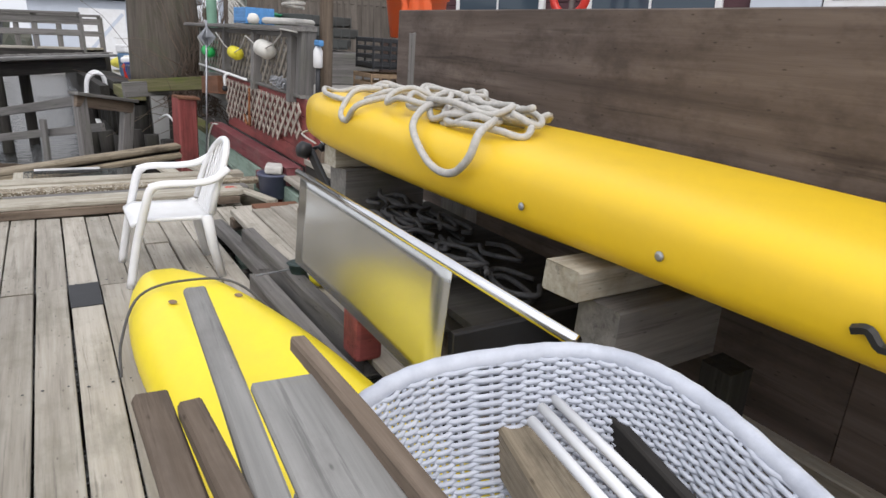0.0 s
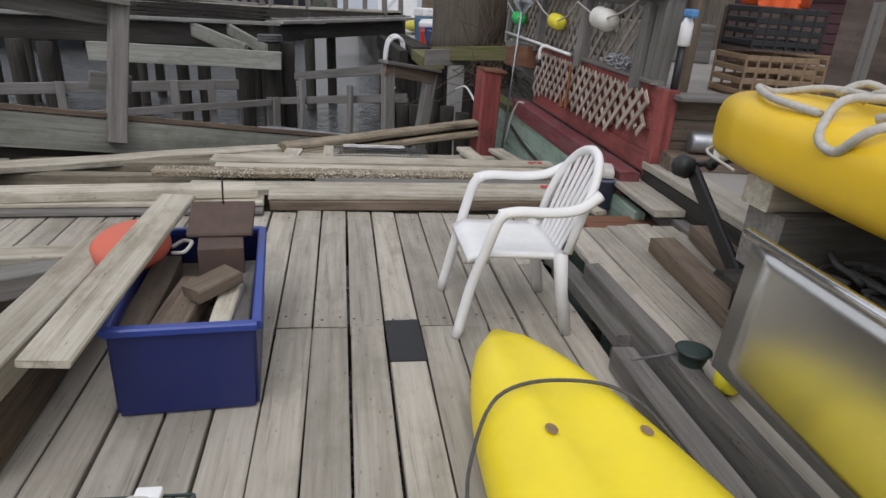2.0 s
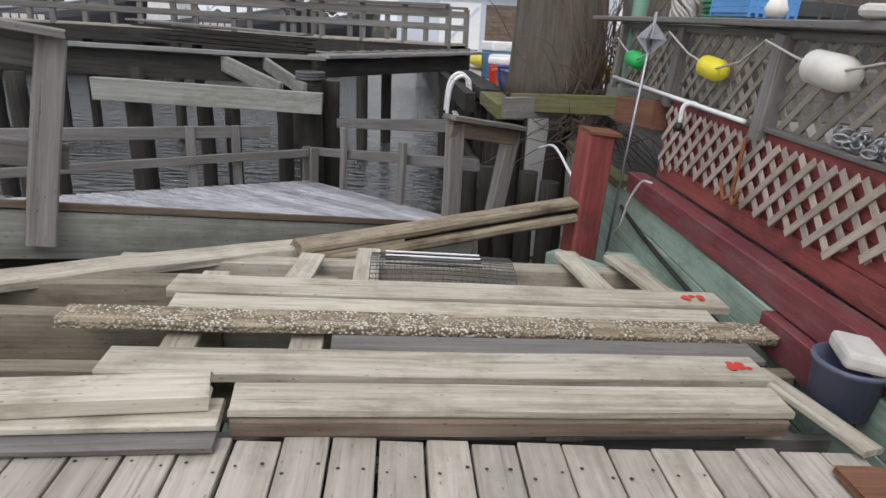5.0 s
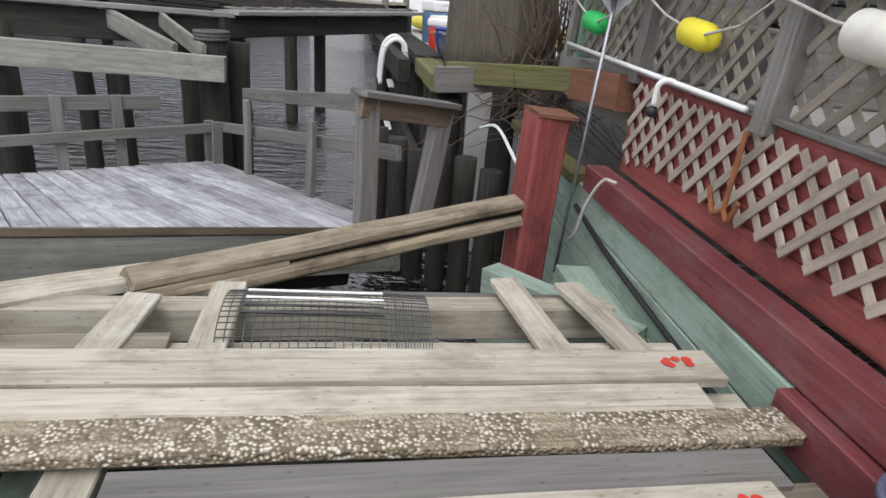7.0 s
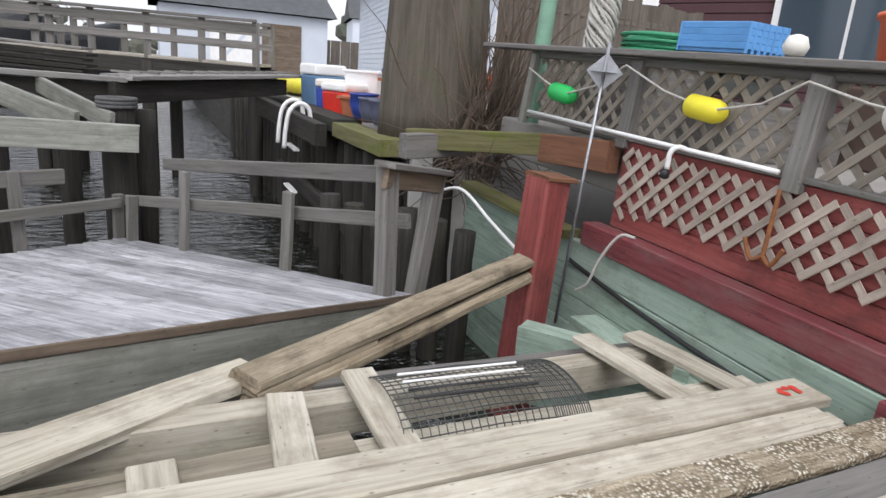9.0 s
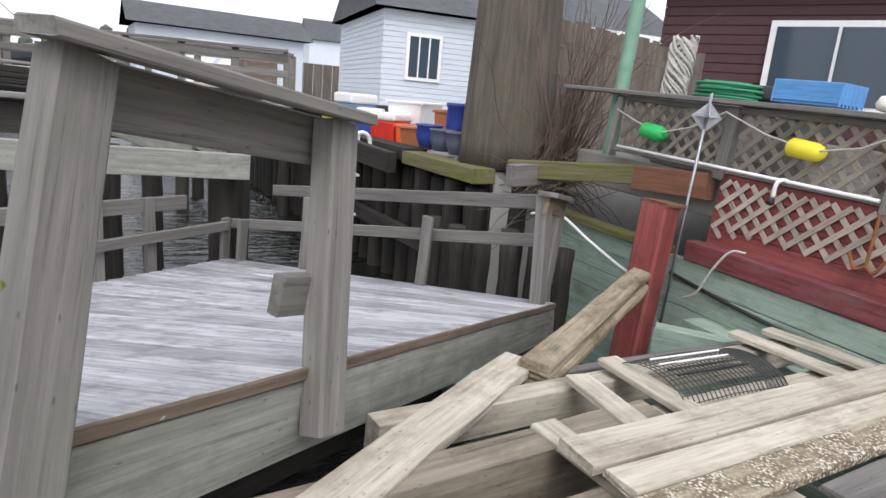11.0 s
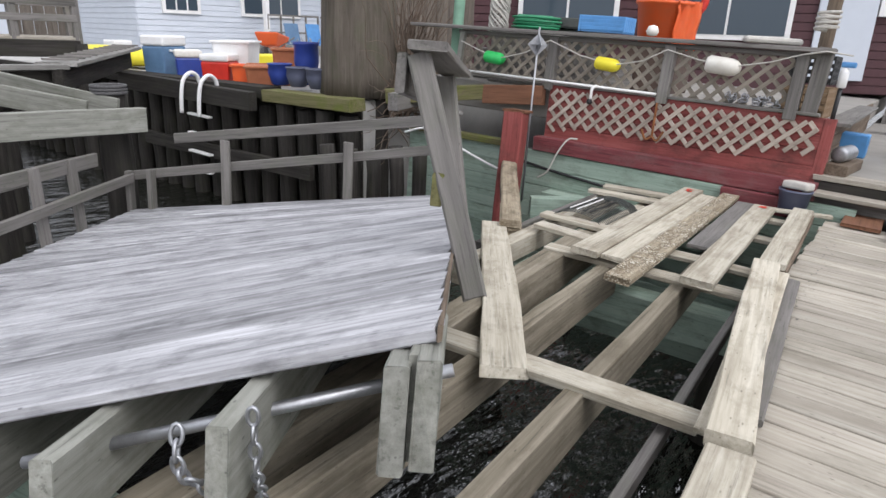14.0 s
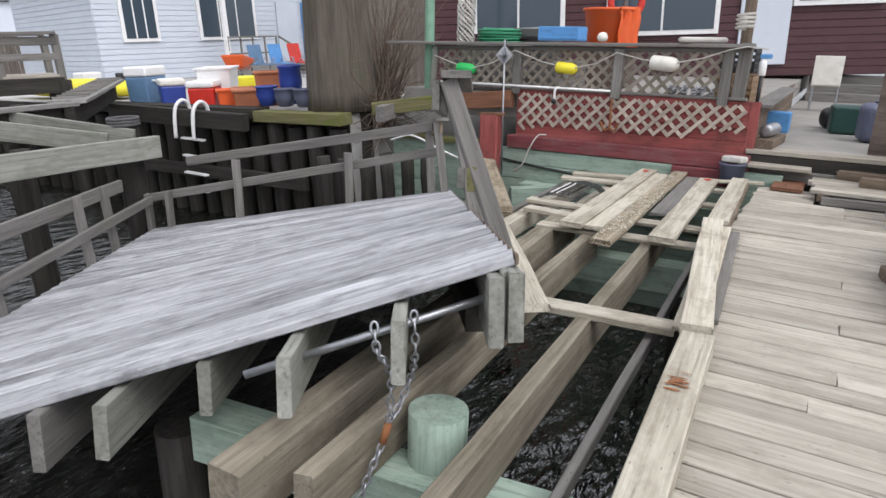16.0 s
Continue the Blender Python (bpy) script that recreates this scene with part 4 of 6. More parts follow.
part("gunwale", tube_bm([(0.944, 2.90, 0.764), (0.943, 2.06, 0.768), (0.944, 0.914, 0.768)], 0.017, 10), M_CHROME, alu, "polished rolled edge", smooth=True)
part("lip", tube_bm([(0.967, 2.88, 0.743), (0.967, 0.95, 0.743)], 0.01, 8), M_YELLOW, alu, smooth=True)
# near-black plate across the open end, in place of the shade inside
board("crossbar", (0.965, 1.471, 0.54), (1.586, 1.488, 0.54), 0.034, 0.42, M_DARKMETAL, alu, "dark plate standing in for the shaded open end", up=(0, 0, 1))
tagged(slab("chock", 0.925, 2.12, 1.05, 2.27, 0.112, 0.325, M_RED, "small red wooden chock under the boat side", "chock", kind=""), kind="")
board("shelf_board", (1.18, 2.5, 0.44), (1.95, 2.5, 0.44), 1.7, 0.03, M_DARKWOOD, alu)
bm = bmesh.new()
for k in range(26):
    cy, cx, z = rg.uniform(1.75, 3.2), rg.uniform(1.22, 1.55), rg.uniform(0.455, 0.56)
    ctrl = [(cx + rg.uniform(.04, .1) * math.cos(a * 0.9 + k), cy + rg.uniform(.08, .2) * math.sin(a * 0.9 + k) , z + rg.uniform(-.01, .02)) for a in range(7)]
    tube_into(bm, curve_pts(ctrl, 3), 0.012, 6)
tagged(part("net_rope_pile", bm, M_ROPEDARK, smooth=True), "tangled pile of dark grey rope behind the boat side", "rope")

# bow bracket and arm
arm = thing("motor_bracket", (1.35, 4.1, 0.11), "black metal folding arm with a white fitting at the hull's bow", "bracket")
board("arm", (1.44, 4.24, 0.62), (1.50, 3.72, 0.205), 0.085, 0.03, M_BLACK, arm, up=(-1, 0.2, 0.2), cham=0.01)
part("hinge", lathe_bm([(0.04, 0), (0.055, 0.01), (0.055, 0.07), (0.03, 0.09)], 14), M_BLACK, arm, m=pose(1.45, 4.26, 0.62, 0, -70, 0), smooth=True)
part("knob", lathe_bm([(0.02, 0), (0.03, 0.02), (0.025, 0.05)], 12), M_BLACK, arm, m=pose(1.50, 4.2, 0.64, 0, 40, 0), smooth=True)
part("fitting", box_bm(0.07, 0.05, 0.13, 0.012), M_WHITE, arm, "white plastic fitting", m=pose(1.52, 4.14, 0.70))
part("strut", tube_bm([(1.47, 4.26, 0.64), (1.6, 4.04, 0.74)], 0.014, 8), M_BLACK, arm)

# ---- white plastic armchair ----
ch = thing("plastic_chair", pose(0.46, 3.83, 0, 0, 0, 0), "white moulded plastic armchair with a slatted round back", "chair")
# seat faces -X
bm = bmesh.new()
NX, NY = 9, 9
gv = [[bm.verts.new((0.22 + i / (NX - 1) * 0.47, 3.60 + j / (NY - 1) * 0.46, 0.415 - 0.018 * math.sin(math.pi * i / (NX - 1)) * math.sin(math.pi * j / (NY - 1)) - (0.03 if i == 0 else 0) - 0.012 * (i / NX))) for j in range(NY)] for i in range(NX)]
for i in range(NX - 1):
    for j in range(NY - 1):
        bm.faces.new((gv[i][j], gv[i + 1][j], gv[i + 1][j + 1], gv[i][j + 1]))
r = bmesh.ops.extrude_face_region(bm, geom=bm.faces[:])
for v in [q for q in r["geom"] if isinstance(q, bmesh.types.BMVert)]:
    v.co.z -= 0.022
bmesh.ops.recalc_face_normals(bm, faces=bm.faces)
part("seat", bm, M_WHITE, ch, smooth=True)
for sy, y in ((-1, 3.60), (1, 4.06)):
    part("front_leg", tube_bm(curve_pts([(0.19, y + 0.03 * sy, 0.0), (0.24, y + 0.02 * sy, 0.25), (0.29, y + 0.045 * sy, 0.45), (0.33, y + 0.055 * sy, 0.585), (0.37, y + 0.05 * sy, 0.625)], 5), 0.026, 8), M_WHITE, ch, smooth=True)
    part("back_leg", tube_bm([(0.74, y + 0.01 * sy, 0.0), (0.69, y, 0.22), (0.66, y, 0.41)], lambda s: 0.028 + 0.008 * s, 8), M_WHITE, ch, smooth=True)
    ap = curve_pts([(0.33, y + 0.055 * sy, 0.615), (0.42, y + 0.06 * sy, 0.632), (0.58, y + 0.06 * sy, 0.63), (0.70, y + 0.05 * sy, 0.645), (0.80, y + 0.02 * sy, 0.70)], 6)
    bm = bmesh.new()
    tube_into(bm, ap, 0.026, 8, flat=0.6)
    part("armrest", bm, M_WHITE, ch, smooth=True)
yc = 3.83
rim = []
for k in range(21):
    a = math.pi * k / 20
    rim.append((0.69 + 0.15 * math.sin(a) ** 0.8 + 0.0, yc - 0.235 * math.cos(a), 0.42 + 0.42 * math.sin(a) ** 0.6))
part("back_rim", tube_bm(rim, 0.023, 8), M_WHITE, ch, smooth=True)
for k in range(1, 8):
    y = yc - 0.235 + 0.47 * k / 8
    a = math.acos(max(-1, min(1, (yc - y) / 0.235)))
    top = 0.42 + 0.42 * math.sin(a) ** 0.6
    tx = 0.69 + 0.15 * math.sin(a) ** 0.8
    board("slat", (0.675, yc + (y - yc) * 0.8, 0.40), (tx, y, top), 0.034, 0.010, M_WHITE, ch, up=(-1, 0, 0), rough=0.0, cham=0.003)

ch.matrix_basis = ch.matrix_basis @ Matrix.Diagonal((0.9, 0.9, 0.92, 1))
WORLD[ch] = ch.matrix_basis.copy()

# ---- blue crate with scrap ----
crate = thing("crate", (-0.82, 3.5, 0), "dark blue plastic crate full of scrap wood", "crate")
CX, CY, CW, CL, CH = -0.80, 3.53, 0.44, 0.84, 0.34
part("base", box_bm(CW * 0.9, CL * 0.94, 0.02, 0.004), M_BLUE, crate, m=pose(CX, CY, 0.004))
for dx, dy, sx, sy in ((-CW / 2, 0, 0.014, CL), (CW / 2, 0, 0.014, CL), (0, -CL / 2, CW, 0.014), (0, CL / 2, CW, 0.014)):
    part("side", box_bm(sx, sy, CH - 0.01, 0.004, taper=0.03), M_BLUE, crate, m=pose(CX + dx, CY + dy, 0.006))
rimp = [(CX - CW / 2 - .01, CY - CL / 2 - .01, CH), (CX + CW / 2 + .01, CY - CL / 2 - .01, CH), (CX + CW / 2 + .01, CY + CL / 2 + .01, CH), (CX - CW / 2 - .01, CY + CL / 2 + .01, CH)]
for a, b2 in zip(rimp, rimp[1:] + rimp[:1]):
    board("rim", a, b2, 0.035, 0.03, M_BLUE2, crate, rough=0)
G = "scrap wood in the crate"
for x0, y0, z0, x1, y1, z1, w, h, mat in ((-0.86, 3.15, .30, -0.80, 3.55, .30, .12, .08, M_BROWN), (-0.70, 3.14, .29, -0.66, 3.46, .33, .07, .06, M_PALE), (-0.80, 3.3, .37, -0.66, 3.42, .39, .10, .05, M_BROWN), (-0.63, 3.2, .28, -0.62, 3.7, .29, .06, .08, M_GREY), (-0.98, 3.2, .28, -0.94, 3.8, .28, .10, .08, M_BROWN), (-0.75, 3.5, .24, -0.72, 3.9, .24, .12, .10, M_BROWN)):
    lone_board("scrap_wood", (x0, y0, z0), (x1, y1, z1), w, h, mat, "short brown offcut of wood in a blue crate", "wood scrap", G)
tagged(part("scrap_fill", box_bm(0.44, 0.8, 0.17, 0.02), M_BROWN, m=pose(CX, CY, 0.026)), "packed brown scrap wood at the crate's bottom", "wood scrap", G)
tagged(part("orange_float", lathe_bm([(0.02, 0), (0.13, 0.01), (0.145, 0.03), (0.145, 0.08), (0.12, 0.10), (0.02, 0.10)], 24), M_SALMON, m=pose(-1.05, 3.72, 0.315, 10, -8, 0), smooth=True), "faded orange round foam float on a crate", "float")
tagged(part("float_rope", tube_bm(curve_pts([(-0.90, 3.64, .36), (-0.85, 3.60, .38), (-0.83, 3.67, .39), (-0.87, 3.74, .37), (-0.91, 3.70, .36)], 6), 0.008, 6), M_ROPE, smooth=True), "small loop of white rope on an orange float", "rope")
tb = thing("brown_box", (-0.66, 3.80, 0.2), "open dark brown wooden box standing in the crate", "box")
part("body", box_bm(0.17, 0.16, 0.20, 0.006), M_DARKBOX, tb, m=pose(-0.72, 3.66, 0.20, 0, 0, 4))
board("lid", (-0.845, 3.785, 0.455), (-0.60, 3.775, 0.455), 0.20, 0.02, M_DARKBOX, tb, up=(0, -0.4, 0.9))
part("nail", tube_bm([(-0.72, 3.85, .47), (-0.72, 3.87, .60)], 0.004, 6), M_DARKMETAL, tb)
G = "boards leaning over the crate"
lone_board("scrap_board", (-1.11, 2.84, 0.40), (-0.915, 3.99, 0.485), 0.145, 0.025, M_PALE, "pale worn board with white paint across a crate", "board", G)
lone_board("scrap_board", (-1.38, 2.75, 0.30), (-1.20, 4.15, 0.30), 0.16, 0.10, M_PALE, "pale weathered beam lying beside a crate", "beam", G)
lone_board("scrap_board", (-2.4, 3.92, 0.22), (-1.20, 4.12, 0.20), 0.13, 0.06, M_PALE, "whitish weathered board with a bolt", "board", G)
lone_board("scrap_board", (-2.3, 3.5, 0.19), (-1.45, 4.0, 0.19), 0.14, 0.10, M_GREY, "grey weathered timber offcut", "board", G)
lone_board("scrap_board", (-1.36, 2.85, 0.195), (-1.28, 4.05, 0.195), 0.14, 0.19, M_BROWN, "brown beam under other timbers beside a crate", "beam", G)
lone_board("scrap_board", (-2.3, 3.85, 0.085), (-1.25, 4.1, 0.085), 0.2, 0.08, M_BROWN, "brown timber lying flat on the dock", "board", G)
bt = thing("bolt", (-1.27, 4.10, 0.2), "rusty bolt standing in a board", "bolt")
part("shank", tube_bm([(-1.27, 4.10, 0.20), (-1.27, 4.09, 0.29)], 0.008, 8), M_DARKMETAL, bt)
part("nut", lathe_bm([(0.018, 0), (0.018, 0.014)], 6), M_DARKMETAL, bt, m=pose(-1.27, 4.094, 0.255))
# grey bench at the side
bench = thing("grey_bench", (-1.95, 3.55, 0), "weathered grey wooden bench beside the dock scrap", "bench")
for k in range(3):
    board("top_board", (-2.0 - 0.13 * k, 2.75, 0.62), (-2.0 - 0.13 * k, 3.9, 0.62), 0.12, 0.04, M_GREENWOOD, bench)
for y in (2.85, 3.8):
    board("leg", (-1.98, y, 0.0), (-1.98, y, 0.58), 0.10, 0.08, M_GREENWOOD, bench, up=(-1, 0, 0))
    board("leg", (-2.28, y, 0.0), (-2.28, y, 0.58), 0.10, 0.08, M_GREENWOOD, bench, up=(-1, 0, 0))
board("apron", (-1.95, 2.75, 0.57), (-1.95, 3.9, 0.57), 0.04, 0.10, M_GREENWOOD, bench)

# ---- wire traps ----


def wire_grid(parent, o, u, v, nu, nv, r, mat, name="mesh_panel"):
    """One wire panel: corner o, edges u and v."""
    bm = bmesh.new()
    o, u, v = Vector(o), Vector(u), Vector(v)
    for i in range(nu + 1):
        tube_into(bm, [o + u * i / nu, o + u * i / nu + v], r, 4)
    for j in range(nv + 1):
        tube_into(bm, [o + v * j / nv, o + v * j / nv + u], r, 4)
    return part(name, bm, mat, parent)


trap = thing("lobster_trap", (-0.85, 2.1, 0), "green-black wire lobster trap with a white rope", "lobster trap")
TX0, TX1, TY0, TY1, TH = -1.3, -0.60, 1.42, 2.30, 0.43
for o, u, v, nu, nv in (((TX0, TY0, TH), (TX1 - TX0, 0, 0), (0, TY1 - TY0, 0), 18, 22), ((TX1, TY0, .012), (0, TY1 - TY0, 0), (0, 0, TH), 22, 9), ((TX0, TY1, .012), (TX1 - TX0, 0, 0), (0, 0, TH), 18, 9), ((TX0, TY0, .012), (TX1 - TX0, 0, 0), (0, 0, TH), 18, 9), ((TX0, TY0, .012), (0, TY1 - TY0, 0), (0, 0, TH), 22, 9), ((TX0, TY0, .012), (TX1 - TX0, 0, 0), (0, TY1 - TY0, 0), 18, 22)):
    wire_grid(trap, o, u, v, nu, nv, 0.0036, M_WIRE)
part("rope", tube_bm(curve_pts([(-0.74, 2.26, .445), (-0.70, 2.28, .455), (-0.67, 2.24, .455), (-0.68, 2.05, .45), (-0.66, 1.85, .45), (-0.66, 1.65, .45)], 6), 0.010, 7), M_ROPE, trap, "white hauling rope", smooth=True)
part("clip", box_bm(0.05, 0.03, 0.02, 0.005), M_WHITE, trap, m=pose(-0.68, 2.29, 0.445))
part("bait_bag", box_bm(0.2, 0.25, 0.12, 0.04), M_DARKMETAL, trap, m=pose(-0.95, 2.0, 0.02))
tagged(part("yellow_rope", tube_bm(curve_pts([(-0.80, 1.68, .45), (-0.71, 1.72, .47), (-0.66, 1.68, .46), (-0.70, 1.62, .45), (-0.80, 1.62, .45)], 6), 0.012, 7), M_FYELLOW, smooth=True), "short yellow rope on a wire trap", "rope")

# low wire trap lying in the open frame
mesh = thing("wire_trap", (0.1, 6.85, -0.09), "bent grey wire mesh trap lying on dock joists", "wire trap")
bm = bmesh.new()
ra = []
for j in range(15):
    a = j / 14
    ra.append((6.56 + 0.44 * a, -0.05 + 0.075 * math.sin(math.pi * a) ** 0.6))
for y, z in ra:
    tube_into(bm, [(-0.38, y, z), (0.02, y + 0.01, z + 0.01), (0.42, y, z)], 0.0026, 4)
for i in range(25):
    x = -0.38 + 0.80 * i / 24
    tube_into(bm, [(x, y, z) for y, z in ra], 0.0026, 4)
part("mesh", bm, M_WIREGREY, mesh)
bm = bmesh.new()
for i in range(15):
    x = 0.26 + 0.16 * i / 14
    tube_into(bm, [(x, y, z + 0.004) for y, z in ra], 0.002, 4)
part("mesh_flap", bm, M_WIREGREY, mesh)
for k in range(4):
    part("slat", tube_bm([(-0.30, 6.70 + 0.06 * k, 0.03), (0.24, 6.70 + 0.06 * k, 0.03)], 0.006, 6), M_BLACK if k < 2 else M_WHITE, mesh)
# rolled wire on the step
roll = tagged(part("wire_roll", lathe_bm([(0.04, 0), (0.07, 0.005), (0.075, 0.02), (0.075, 0.36), (0.07, 0.375), (0.04, 0.38)], 20), M_GALV, m=pose(2.02, 5.28, 0.515, 0, 90, -10), smooth=True), "roll of grey-blue wire mesh on the step", "wire roll")

lone_board("wood_block", (1.86, 5.27, 0.438), (2.6, 5.20, 0.438), 0.2, 0.1, M_BROWN, "brown timber block on the step under a wire roll", "block")

# ---- small things on the boardwalk ----
reel = thing("hand_reel", (1.0, 3.2, 0.11), "dark green metal pot with a thin rod beside it", "reel")
part("pot", lathe_bm([(0.05, 0), (0.055, 0.01), (0.042, 0.03), (0.06, 0.09), (0.068, 0.095), (0.05, 0.10)], 18), M_WIRE, reel, m=pose(1.03, 3.18, 0.115), smooth=True)
part("rod", tube_bm([(0.80, 3.20, 0.16), (1.0, 3.24, 0.155)], 0.006, 6), M_GALV, reel)
tagged(part("net_float", lathe_bm([(0.03, 0), (0.055, 0.005), (0.06, 0.03), (0.055, 0.055), (0.03, 0.06), (0.02, 0.03)], 18), M_FYELLOW, m=pose(1.12, 3.06, 0.17, 80, 0, 20), smooth=True), "small round yellow plastic net float on the boardwalk", "float")
bucket = thing("bucket", (1.52, 5.45, 0.0), "dark blue plastic bucket holding a pale stone block", "bucket")
part("body", lathe_bm([(0.10, 0), (0.115, 0.01), (0.135, 0.20), (0.145, 0.205), (0.145, 0.225), (0.13, 0.225), (0.12, 0.17)], 22), M_SLATE, bucket, m=pose(1.53, 5.50, -0.02), smooth=True)
tagged(part("stone_block", box_bm(0.24, 0.15, 0.07, 0.02), M_STONE, m=pose(1.53, 5.49, 0.208, 3, 2, 70)), "rough pale stone block on a bucket", "stone")

# ---- white wicker chair in the foreground ----
wk = thing("wicker_chair", (0.42, 0.42, 0), "white painted wicker tub chair with a rolled rim", "chair")
WC, RX, RY = Vector((0.475, 0.47, 0)), 0.385, 0.47
wm = pose(0.50, 0.47, 0, 0, 0, -14)


def round_off(c):
    return math.copysign(abs(c) ** 0.72, c)


def tub(a, t2, amp=0.0):
    """Angle round the tub and height share, with the weave's ripple."""
    k = 0.72 + 0.28 * t2
    h = 0.36 + (0.785 - 0.36) * t2 * (0.77 + 0.23 * math.cos(a - math.radians(52)))
    return Vector(((RX * k + amp) * round_off(math.cos(a)), (RY * k + amp) * round_off(math.sin(a)), h))


strands = 52
NA = 130
for j in range(strands):
    t2 = j / (strands - 1)
    bm = bmesh.new()
    pts = [tub(math.radians(-70) + math.radians(320) * i / NA, t2, 0.005 * (1 if (i // 2 + j) % 2 else -1)) for i in range(NA + 1)]
    tube_into(bm, pts, 0.0062, 5)
    part("strand", bm, M_WICKER, wk, m=wm, smooth=True)
for i in range(0, NA, 2):
    a = math.radians(-70) + math.radians(320) * (i + 0.5) / NA
    part("stake", tube_bm([tub(a, t2) for t2 in (0, 0.33, 0.66, 1)], 0.005, 5), M_WICKER, wk, m=wm)
bm = bmesh.new()
tube_into(bm, [tub(math.radians(-75) + math.radians(330) * i / 90, 1.02, 0.015 + 0.003 * (i % 2)) for i in range(91)], 0.021, 9)
part("rim", bm, M_WICKER, wk, "thick braided rim", m=wm, smooth=True)
part("seat", lathe_bm([(0.02, 0.33), (0.30, 0.335), (0.31, 0.36), (0.02, 0.37)], 28), M_WICKER, wk, m=wm)
for k in range(4):
    a = math.radians(45 + 90 * k)
    part("leg", tube_bm([(0.30 * math.cos(a), 0.30 * math.sin(a), 0), (0.27 * math.cos(a), 0.27 * math.sin(a), 0.34)], 0.022, 8), M_WICKER, wk, m=wm)
G = "scrap boards propped in the wicker chair"
lone_board("scrap_board", (0.159, 1.54, 0.785), (0.105, 0.56, 0.77), 0.052, 0.022, M_PLYGREY, "long grey painted narrow board resting on a wicker chair", "board", G)
lone_board("plywood_offcut", (0.235, 1.03, 0.775), (0.215, 0.50, 0.765), 0.15, 0.016, M_PLYGREY, "stained grey plywood offcut resting on a wicker chair", "board", G)
lone_board("scrap_board", (0.295, 1.15, 0.80), (0.305, 0.55, 0.80), 0.036, 0.036, M_BROWN, "narrow brown batten resting on a wicker chair", "board", G)
lone_board("scrap_board", (-0.005, 1.09, 0.77), (0.01, 0.58, 0.76), 0.062, 0.025, M_BROWN, "old brown board with nail holes on a wicker chair", "board", G)
lone_board("scrap_board", (0.05, 1.00, 0.79), (0.075, 0.60, 0.78), 0.042, 0.035, M_BROWN, "chipped brown batten on a wicker chair", "board", G)
lone_board("scrap_board", (0.70, 0.95, 0.66), (0.62, 0.35, 0.55), 0.11, 0.10, M_ROT, "thick cut timber end in a wicker chair", "block", G)
lone_board("scrap_board", (0.86, 0.85, 0.70), (0.80, 0.30, 0.62), 0.03, 0.07, M_DARKWOOD, "dark thin board in a wicker chair", "board", G)
for k in range(3):
    tagged(part("white_rod", tube_bm([(0.66 + 0.05 * k, 0.80 + 0.03 * k, 0.70), (0.62 + 0.05 * k, 0.35, 0.66)], 0.011, 8), M_WHITE, smooth=True), "thin white plastic rod in a wicker chair", "rod", "white rods")

# things hung and stacked by the fence
cord = curve_pts([(1.54, 7.72, 0.32), (1.50, 7.82, 0.30), (1.47, 7.92, 0.12), (1.47, 8.0, -0.08), (1.48, 8.12, -0.18)], 7)
tagged(part("cord_loop", tube_bm(cord, 0.010, 7), M_ROPE, smooth=True), "loop of white cord hanging on the red sill", "cord")
tagged(part("white_hose", tube_bm(curve_pts([(1.2, 9.9, 0.1), (1.28, 9.6, 0.18), (1.36, 9.2, 0.02), (1.42, 8.8, -0.12), (1.46, 8.5, -0.2)], 6), 0.014, 7), M_WHITE, smooth=True), "white hose drooping along the green bulkhead", "hose")
anchor = thing("rusty_anchor", (1.72, 7.0, 0.45), "small rusty grapnel hung on the red lattice", "grapnel")
part("shank", tube_bm([(1.72, 6.98, 0.80), (1.71, 6.97, 0.45)], 0.012, 7), M_RUST, anchor)
for dy in (-0.09, 0.09):
    part("fluke", tube_bm(curve_pts([(1.71, 6.97, 0.45), (1.70, 6.97 + dy * 0.7, 0.42), (1.69, 6.97 + dy * 1.3, 0.52)], 5), 0.012, 7), M_RUST, anchor)
G = "steel chain heaps on the fence foot"
for y in (6.25, 5.98):
    bm = bmesh.new()
    for k in range(16):
        a = rg.uniform(0, 6.28)
        c = Vector((1.80 + rg.uniform(-.04, .04), y + rg.uniform(-.11, .11), 0.90 + rg.uniform(0, .07)))
        ring = [c + Vector((0.035 * math.cos(q) * math.cos(a), 0.035 * math.cos(q) * math.sin(a), 0.018 * math.sin(q))) for q in [j * math.pi / 5 for j in range(10)]]
        tube_into(bm, ring, 0.007, 5, True)
    tagged(part("chain_heap", bm, M_GALV, smooth=True), "heap of grey steel chain behind lattice", "chain", G)

# ---- the dock and all on it lean a little ----
CRATE_TURN = Matrix.Translation((-0.855, 3.58, 0)) @ Matrix.Rotation(radians(5), 4, "Z") @ Matrix.Translation((0.80, -3.53, 0))
NUDGED = {"plastic_chair": Matrix.Translation((-0.045, 0.025, 0)), "kayak": Matrix.Translation((-0.06, -0.02, 0)),
          "aluminium_boat_side": Matrix.Translation((-0.055, 0.02, 0)), "chock": Matrix.Translation((-0.055, 0.02, 0)), "hand_reel": Matrix.Translation((-0.06, -0.03, 0)),
          "net_float": Matrix.Translation((-0.09, -0.02, 0)), "motor_bracket": Matrix.Translation((-0.085, -0.16, 0.02)), "fishing_float": Matrix.Translation((0.04, 0.07, 0))}
